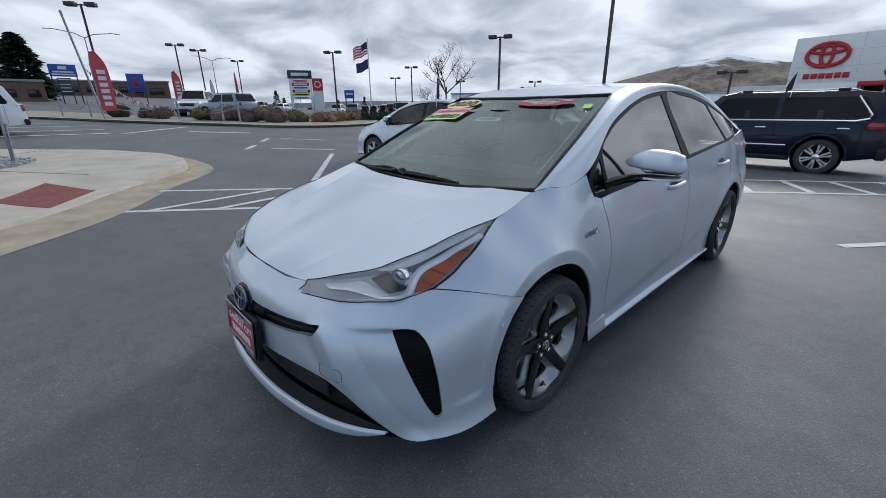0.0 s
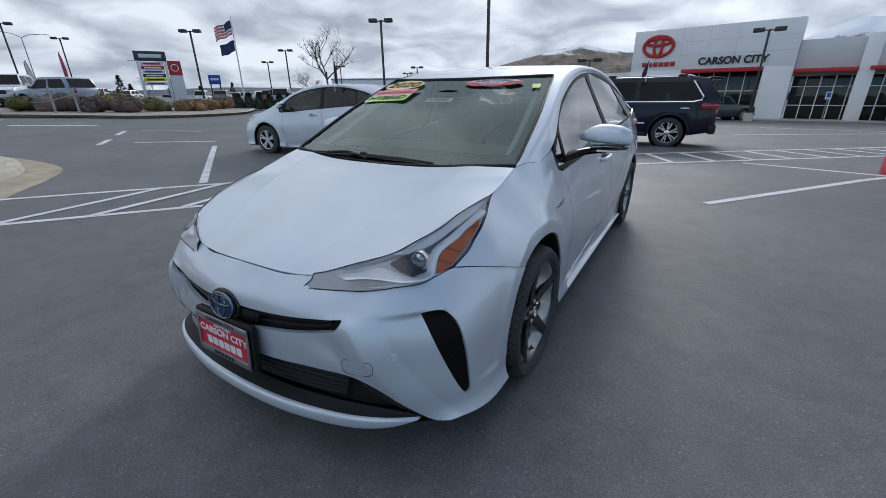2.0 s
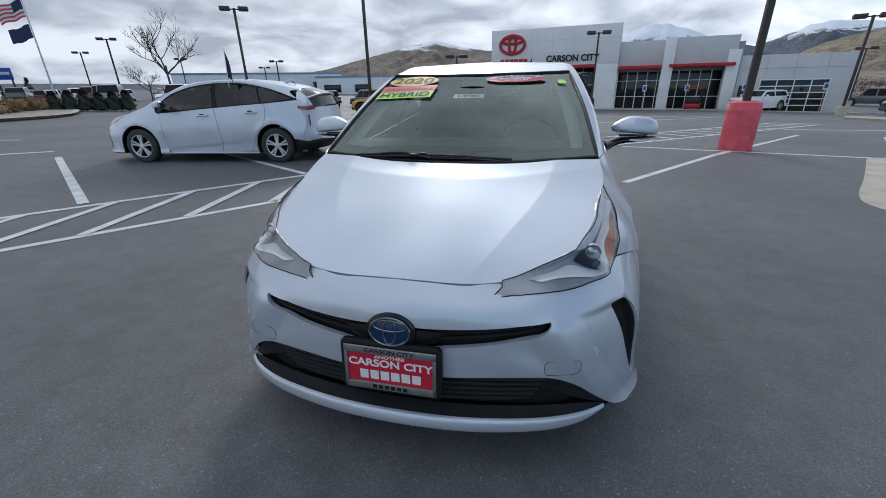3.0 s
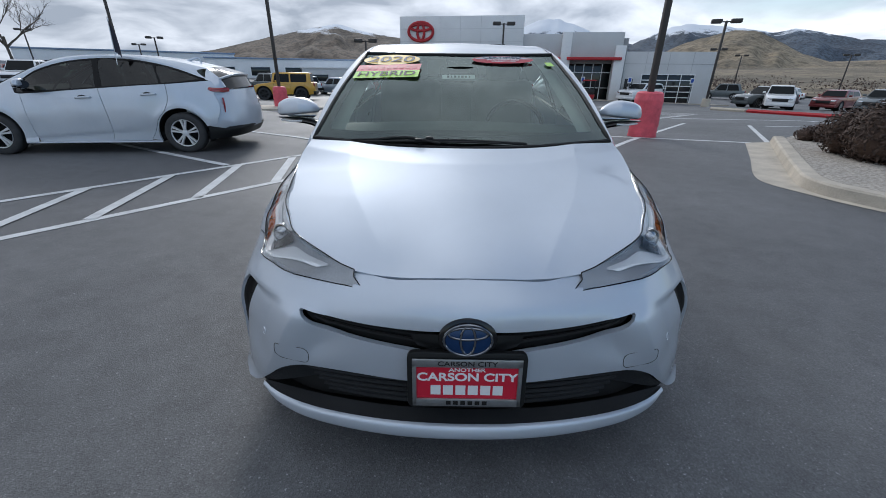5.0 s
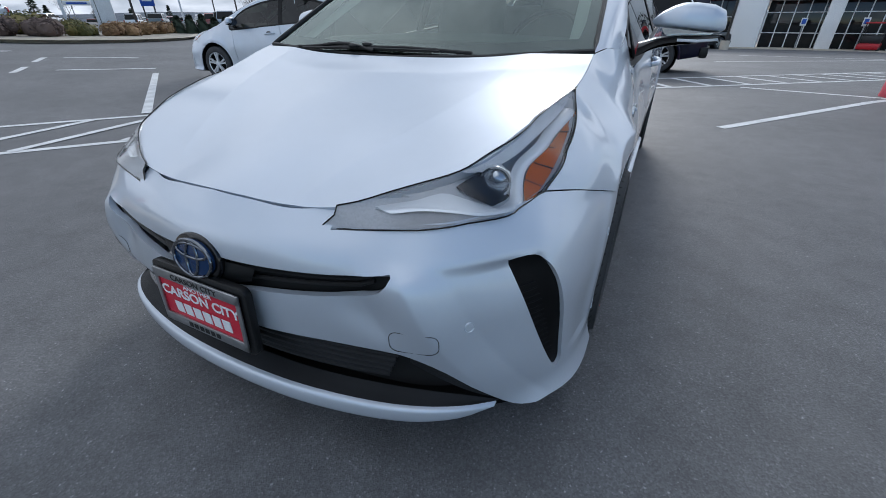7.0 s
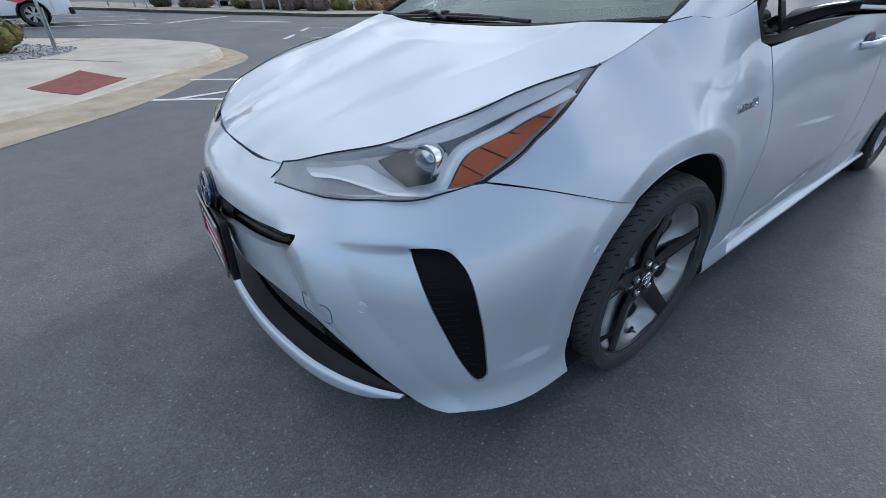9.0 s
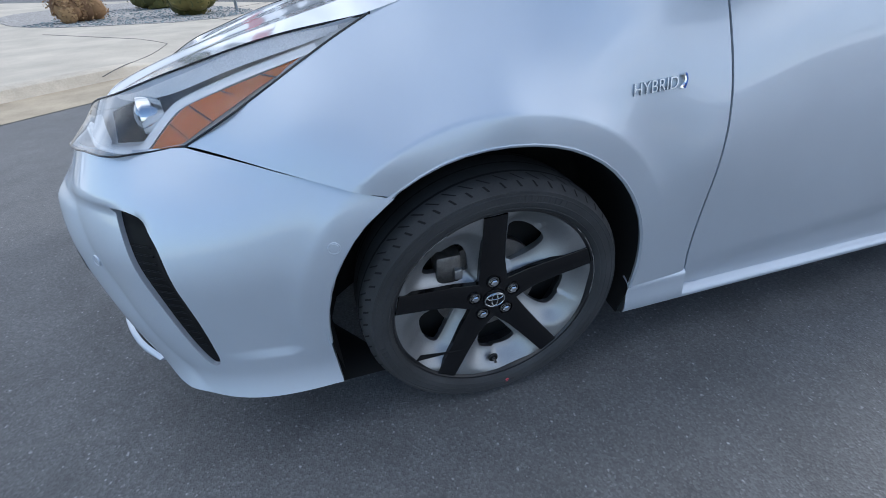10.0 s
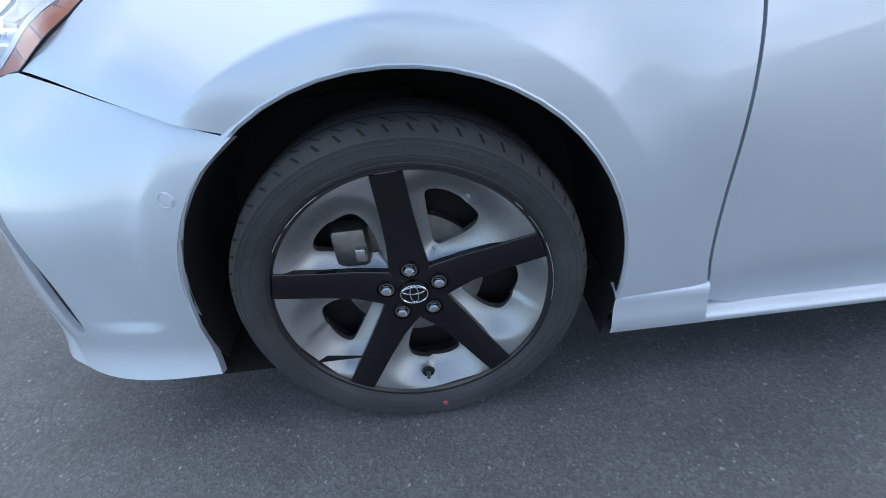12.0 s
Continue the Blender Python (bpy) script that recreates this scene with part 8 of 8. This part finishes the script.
for k, (x, y, r, h, mat, word) in enumerate(bushes):
    shrub(at_ground(x, y, 0, 0.12), r, h, mat, f"{word} rounded shrub in the street planter", 20 + k, 900, 0.075)
for k in range(9):
    x, y = -25.6 - 0.55 * k + 0.4 * (k % 2), 12.4 + 0.75 * k
    shrub(at_ground(x, y, 0, 0.12), 0.85, 0.65, LEAF_TAN, "tawny dry grass clump in the street planter", 40 + k, 700, 0.09, "grass_clump")
chain_posts = [(-35.5, -0.4), (-33.6, 0.9), (-29.3, 4.9), (-24.3, 6.9), (-24.9, 6.2)]
for x, y in chain_posts:
    ob = thing("chain_post", at_ground(x, y, 0, 0.1), "galvanised post along the planter", "post", "chain posts")
    part("tube", tube([(0, 0, 0), (0, 0, 1.15)], 0.05, 10), GALVANISED, ob)
    part("cap", lathe([(0, 0.03), (0.04, 0.02), (0.055, 0.0)], 12, at=pose(0, 0, 1.15)), GALVANISED, ob)
for (x0, y0), (x1, y1) in zip(chain_posts, chain_posts[1:4]):
    a, b = Vector((x0, y0, float(gz(x0, y0)) + 1.0)), Vector((x1, y1, float(gz(x1, y1)) + 1.0))
    ob = thing("chain", None, "slack galvanised chain between posts", "chain")
    part("chain_run", tube([a.lerp(b, t) - Vector((0, 0, 0.45 * math.sin(math.pi * t))) for t in np.linspace(0, 1, 14)], 0.02, 6), GALVANISED, ob)
# bunting from the lamp post down to the planter
a, b = Vector((-33.6, 1.2, 3.75)), Vector((-30.4, 4.3, 1.45))
bunt = thing("bunting", None, "red and white pennant bunting hung from a lamp post", "bunting")
part("cord", tube([a.lerp(b, t) - Vector((0, 0, 0.5 * math.sin(math.pi * t))) for t in np.linspace(0, 1, 16)], 0.012, 5), SIGN_WHITE, bunt)
for k in range(22):
    p = a.lerp(b, (k + 0.5) / 22) - Vector((0, 0, 0.5 * math.sin(math.pi * (k + 0.5) / 22)))
    bm = bmesh.new()
    d = (b - a).normalized() * 0.09
    bm.faces.new([bm.verts.new(p - d), bm.verts.new(p + d), bm.verts.new(p + Vector((0.05 * math.sin(k), 0.08 * math.cos(k * 2), -0.27)))])
    part("pennant", bm, BANNER_RED if k % 2 else SIGN_WHITE, bunt, smooth=False)
slim = thing("slim_pole", at_ground(-35.7, 1.7), "slim pale leaning pole beside a lamp post", "pole")
part("tube", tube([(0, 0, 0), (-0.15, -0.75, 6.4)], 0.07, 8), GALVANISED, slim)


def feather(x, y, h, w, material, label, turn=0.0, bars=True):
    ob = thing("feather_banner", at_ground(x, y, turn), label, "banner", "feather banners")
    part("staff", tube([(0, 0, 0), (0, 0, h * 0.8), (0.1 * w, 0, h * 0.95), (0.5 * w, 0, h)], 0.03, 6), GALVANISED, ob)
    left = [(0.02, 0, h * 0.15), (0.02, 0.03, h * 0.5), (0.02, 0, h * 0.85), (0.12 * w, 0, h * 0.97)]
    right = [(w * 0.95, 0.04, h * 0.15), (w, -0.05, h * 0.5), (w * 0.9, 0.03, h * 0.82), (w * 0.45, 0, h * 0.985)]
    cloth = part("cloth", loft([left, right], 16, 4), material, ob)
    if bars:
        for k in range(6):
            part("print_bar", box((w * 0.5, 0.01, h * 0.055), (w * 0.5, -0.07, h * (0.25 + 0.09 * k)), 0), SIGN_WHITE, cloth, smooth=False)
    return ob


feather(-31.2, 1.32, 3.95, 0.80, BANNER_RED, "tall red feather banner with white print bars", 95)
feather(-47.3, 8.6, 3.6, 0.75, BANNER_RED, "red feather banner by the parked cars", 95)
feather(-46.6, 11.7, 3.0, 0.36, SIGN_WHITE, "pale feather banner by the parked cars", 95, False)
feather(-45.9, 13.9, 3.85, 0.24, BANNER_RED, "narrow red feather banner", 95, False)


def board(x, y, z0, z1, w, material, label, turn, bars=(), legs=True, leg=0.18, name="road_sign"):
    """A sign board that faces local -y on two legs; bars: rows of (z from its foot, height, width, material)."""
    g = float(gz(x, y))
    ob = thing(name, pose(x, y, g, 0, 0, turn), label, "sign", "roadside signs")
    pan = part("panel", box((w, 0.35, z1 - z0), (0, 0, (z0 + z1) / 2 - g), 0.03), material, ob)
    for z, h, bw, mat in bars:
        part("print_bar", box((bw, 0.02, h), (0, -0.185, z0 + z - g), 0.004), mat, pan)
    if legs:
        for s in (1, -1):
            part("leg", box((leg, leg, z0 - g + 0.1), (s * (w / 2 - leg), 0, (z0 - g) / 2), 0.01), SIGN_BLACK, ob)
    return ob


board(-60.3, 1.3, 4.65, 5.85, 2.25, SIGN_BLUE, "blue motel sign with pale print bars", 88, [(0.45, 0.14, 1.7, SIGN_WHITE), (0.2, 0.14, 1.9, SIGN_WHITE), (0.85, 0.32, 0.7, SIGN_WHITE)], leg=0.1)
board(-60.1, 1.2, 2.75, 4.5, 1.15, SIGN_DARK, "dark notice board with pale rows", 88, [(0.4, 0.07, 0.85, SIGN_WHITE), (0.75, 0.07, 0.85, SIGN_WHITE), (1.1, 0.07, 0.85, SIGN_WHITE), (1.6, 0.1, 1.0, SIGN_WHITE)], leg=0.1)
six = board(-63.7, 8.0, 3.35, 5.4, 1.75, SIGN_BLUE, "blue sign with a red ring emblem", 83, leg=0.1)
g6 = float(gz(-63.7, 8.0))
part("ring_emblem", ring_bm(0.86, 0.86, 0.2, 0, at=pose(0, -0.2, 4.1 - g6)), BAND_RED, six)
part("ring_tail", tube([(-0.34, -0.2, 4.15 - g6), (-0.25, -0.2, 4.6 - g6), (0.1, -0.2, 4.95 - g6)], 0.1, 8), BAND_RED, six)
pyl = board(-41.75, 19.05, 4.15, 4.95, 2.4, SIGN_DARK, "tall dealer pylon sign with coloured name rows", 65, [(0.4, 0.3, 1.7, SIGN_WHITE)], False, name="pylon_sign")
g0 = float(gz(-41.75, 19.05))
for s in (1, -1):
    part("leg", box((0.22, 0.3, 4.2 - g0), (s * 1.02, 0, (4.15 - g0) / 2), 0.02), SIGN_WHITE, pyl)
for k, (mat, bar) in enumerate(((SIGN_WHITE, BAND_RED), (BAND_RED, SIGN_WHITE), (SIGN_WHITE, SIGN_BLUE), (SIGN_BLACK, SIGN_WHITE), (SIGN_YELLOW, SIGN_BLACK), (SIGN_WHITE, SIGN_BLUE))):
    row_ = part("name_panel", box((1.75, 0.2, 0.30), (0, 0, 3.93 - g0 - k * 0.33), 0.01), mat, pyl)
    part("print_bar", box((1.3, 0.02, 0.13), (0, -0.11, 3.93 - g0 - k * 0.33), 0), bar, row_, smooth=False)
red_sign = board(-41.05, 20.6, 0.4, 4.2, 1.05, SIGN_WHITE, "white pylon sign with a red emblem panel", 65, legs=False, name="pylon_sign")
g1 = float(gz(-41.05, 20.6))
part("emblem_panel", box((1.06, 0.05, 1.2), (0, -0.19, 3.58 - g1), 0), BAND_RED, red_sign)
part("emblem_ring", ring_bm(0.66, 0.66, 0.09, 0, at=pose(0, -0.24, 3.6 - g1)), SIGN_WHITE, red_sign)
board(-62, 37, 2.7, 4.0, 1.6, SIGN_BLUE, "small blue sign far off", 60, [(0.7, 0.3, 1.1, SIGN_WHITE)])

pole = thing("flagpole", at_ground(-44.3, 29.4), "white flagpole with two flags", "flagpole")
part("staff", tube([(0, 0, 0), (0, 0, 8.9)], 0.09, 10, taper=lambda t: 1 - 0.5 * t), SIGN_WHITE, pole)
part("foot", lathe([(0, 0.5), (0.4, 0.5), (0.45, 0.4), (0.45, -0.3)], 18), CONCRETE, pole)


def cloth_strip(z0, z1, x0, x1, material, parent, nm="stripe"):
    f = lambda x, z: (-0.83 * x, -0.55 * x, z - 0.35 * x + 0.07 * math.sin(x * 5))
    return part(nm, loft([[f(x, z0) for x in np.linspace(x0, x1, 6)], [f(x, z1) for x in np.linspace(x0, x1, 6)]], 10, 2), material, parent)


for k in range(9):
    cloth_strip(8.5 - k * 0.15, 8.35 - k * 0.15, 0.08 if k > 4 else 0.85, 2.0, BANNER_RED if k % 2 == 0 else SIGN_WHITE, pole)
cloth_strip(8.5, 7.75, 0.08, 0.85, FLAG_BLUE, pole, "canton")
cloth_strip(6.6, 5.5, 0.08, 1.7, FLAG_BLUE, pole, "state_flag")


# ---- trees ----


def limb(bm, p, d, length, radius, depth, rng):
    steps_ = 4
    pts = [p]
    q, v = p.copy(), d.copy()
    for _ in range(steps_):
        v = (v + Vector((rng.uniform(-0.2, 0.2), rng.uniform(-0.2, 0.2), rng.uniform(-0.06, 0.14)))).normalized()
        q = q + v * length / steps_
        pts.append(q.copy())
    tube(pts, radius, 6 if depth > 2 else 4, False, bm, lambda t: 1 - 0.45 * t)
    if depth:
        for _ in range(rng.choice((3, 4)) if depth > 1 else 4):
            i = rng.randint(2, steps_)
            w = (v + Vector((rng.uniform(-1.1, 1.1), rng.uniform(-1.1, 1.1), rng.uniform(-0.3, 0.7)))).normalized()
            limb(bm, pts[i], w, length * rng.uniform(0.55, 0.78), radius * 0.55, depth - 1, rng)


def bare_tree(x, y, h, seed):
    rng = random.Random(seed)
    ob = thing("bare_tree", at_ground(x, y), "leafless deciduous tree in winter", "tree", "bare trees")
    bm = bmesh.new()
    limb(bm, Vector((0, 0, 0)), Vector((0, 0, 1)), h * 0.34, h * 0.014, 5, rng)
    part("trunk", bm, BARK, ob)
    return ob


def conifer(x, y, h, r, seed, label="tall dark evergreen conifer", count=900, size=0.2):
    rng = random.Random(seed)
    ob = thing("conifer", at_ground(x, y), label, "tree", "conifers")
    part("trunk", tube([(0, 0, 0), (0, 0, h * 0.9)], r * 0.09, 7, taper=lambda t: 1 - 0.8 * t), BARK, ob)
    bm = bmesh.new()
    for _ in range(count):
        t = rng.random() ** 0.8
        z = h * (0.06 + 0.94 * t)
        a = rng.uniform(0, 6.283)
        lump = 0.72 + 0.28 * math.sin(a * 3 + t * 14 + seed) * (1.0 if h < 5 else math.sin(t * 31 + a))
        q = r * (1 - t) ** (0.5 if h < 1.5 else 0.6 if h > 6 else 1.0) * lump * rng.uniform(0.55, 1.05) + 0.05
        p = Vector((q * math.cos(a), q * math.sin(a), z - 0.15 * q))
        d = Vector((math.cos(a), math.sin(a), rng.uniform(-0.5, 0.25))).normalized()
        s = size * rng.uniform(0.6, 1.4)
        b = d.cross(Vector((rng.uniform(-1, 1), rng.uniform(-1, 1), 1))).normalized() * s * 0.4
        bm.faces.new([bm.verts.new(p + d * s), bm.verts.new(p + b), bm.verts.new(p - d * s * 0.6), bm.verts.new(p - b)])
    part("crown", bm, LEAF_DARK, ob, smooth=False)
    if h < 1.5:
        part("twig_mass", lathe([(0.0, h * 0.95), (r * 0.42, h * 0.75), (r * 0.66, h * 0.45), (r * 0.82, h * 0.12), (0, h * 0.02)], 12), LEAF_DARK, ob)
    return ob


bare_tree(-41.9, 40.4, 12.5, 3), bare_tree(-50, 45, 7.5, 8), bare_tree(-72, 32, 4.0, 5)
for k in range(6):
    conifer(-29.1 + k * 0.41, 18.5 + k * 0.62, 1.2 + 0.08 * (k % 3), 0.50, 60 + k, "small clipped evergreen in a row", 2200, 0.06)
conifer(-73.3, -1.9, 7.6, 3.5, 71, "big dark spreading pine", 3600, 0.5), conifer(-75, -5.5, 6.6, 3.2, 72, "big dark spreading pine", 1800, 0.42)
for k, (x, y, h) in enumerate(((-95, 38, 4.6), (-98, 41, 3.6), (-120, 60, 5.5), (-90, 45, 3.2), (-130, 84, 5), (-110, 62, 3.6), (-60, 30, 2.2))):
    conifer(x, y, h, h * 0.36, 80 + k, "distant dark evergreen tree", 500, 0.3)


EAVES_BLUE = worn("eaves_blue_grey", (0.24, 0.32, 0.45), 0.6, 2, 0.1, 0.0, 20)


def far_building(x, y, w, d, h, turn, material, label, trim=None, openings=0, glass=STORE_GLASS):
    ob = thing("far_building", at_ground(x, y, turn), label, "building", "far buildings")
    part("wall", box((w, d, h + 1.5), (0, d / 2, h / 2 - 0.75), 0.02), material, ob)
    part("roof", box((w + 0.3, d + 0.3, 0.25), (0, d / 2, h + 0.12), 0.02), trim or PANEL_DARK, ob)
    for k in range(openings):
        xx = (k + 0.5) / openings * w - w / 2
        part("window", box((w / openings * 0.55, 0.1, h * 0.4), (xx, -0.02, h * 0.42), 0.01), glass, ob)
    return ob


far_building(-101.5, 16.6, 4.5, 10, 3.0, 86, BRICK_BROWN, "brown brick shop corner across the street", PANEL_DARK, 1)
far_building(-103, 4.0, 22, 14, 2.5, 87, BRICK_BROWN, "long brown brick store across the street", PANEL_DARK, 9)
far_building(-68.6, -5.6, 10.4, 8, 2.2, 92, BRICK_BROWN, "low motel with dark roof", PANEL_DARK, 5)
far_building(-52, 72, 30, 14, 3.9, 38, PANEL_WHITE, "long white metal building with blue-grey eaves", EAVES_BLUE, 4)
far_building(-27, 84, 36, 14, 3.6, 24, PANEL_WHITE, "low white sales building with blue-grey eaves", EAVES_BLUE, 6)
far_building(-6, 78, 40, 12, 2.6, 8, PANEL_GREY, "low grey workshop behind parked cars", PANEL_WHITE, 7)
for x, y, h in ((-64, 4.2, 7.0), (-88, 24, 7.5), (-100, 46, 7.5)):
    ob = thing("street_light", at_ground(x, y), "tall galvanised street light with curved arms", "street light", "street lights")
    part("mast", tube([(0, 0, 0), (0, 0, h)], 0.09, 8, taper=lambda t: 1 - 0.4 * t), GALVANISED, ob)
    for s in (1, -1):
        part("arm", tube([(0, 0, h), (0, s * 0.9, h + 0.45), (0, s * 2.6, h + 0.7), (0, s * 3.4, h + 0.65)], 0.05, 6), GALVANISED, ob)

# ---- small things by the showroom ----
cart = thing("golf_cart", SHOW @ pose(6.3, -1.1, -1.18, 0, 0, 80), "red golf cart by the showroom doors", "golf cart")
part("chassis", box((2.3, 1.1, 0.35), (0, 0, 0.42), 0.08), BAND_RED, cart)
part("seat", box((0.9, 1.0, 0.5), (-0.1, 0, 0.8), 0.06), SIGN_BLACK, cart)
part("canopy", box((1.9, 1.15, 0.08), (0, 0, 1.78), 0.03), BAND_RED, cart)
for x in (-0.85, 0.85):
    for y in (-0.5, 0.5):
        part("post", tube([(x, y, 0.6), (x * 0.9, y, 1.75)], 0.025, 6), SIGN_BLACK, cart)
        part("wheel", lathe([(0, 0.06), (0.12, 0.07), (0.2, 0.06), (0.21, 0), (0.2, -0.06)], 18, at=pose(x * 0.85, y, 0.21, 90, 0, 0)), RUBBER, cart)
for s in (2.4, 5.6, 9.6, 14.7):
    ob = thing("parking_sign", SHOW @ pose(s, -1.6, -1.2), "blue and white accessible parking sign on a post", "sign", "parking signs")
    part("post", tube([(0, 0, 0), (0, 0, 2.0)], 0.03, 6), GALVANISED, ob)
    part("panel", box((0.34, 0.02, 0.5), (0, -0.03, 1.85), 0.01), SIGN_WHITE, ob)
    part("symbol", box((0.22, 0.01, 0.3), (0, -0.045, 1.88), 0), SIGN_BLUE, ob, smooth=False)
for s in (9.9, 10.3):
    ob = thing("bench", SHOW @ pose(s, -0.4, -1.2), "dark metal bench by the wall", "bench")
    part("seat", box((0.5, 0.4, 0.06), (0, 0, 0.45), 0.01), SIGN_BLACK, ob)
    part("back", box((0.5, 0.05, 0.4), (0, 0.18, 0.7), 0.01), SIGN_BLACK, ob)
    part("leg", box((0.06, 0.36, 0.45), (-0.2, 0, 0.22), 0.01), SIGN_BLACK, ob)
    part("leg", box((0.06, 0.36, 0.45), (0.2, 0, 0.22), 0.01), SIGN_BLACK, ob)
tagged(part("forecourt", sheet(lambda u, v: (u, v, gz(u, v) + 0.06), outline([(-6, 38.8), (6.5, 38.2), (16, 36.3), (24, 35.0)], [(24, 35.0), (24, 44), (-6, 46)], step=2.0), (), 2.5, 0, 0.07), CONCRETE), "pale concrete walk along the showroom", "pavement", "", "structure")
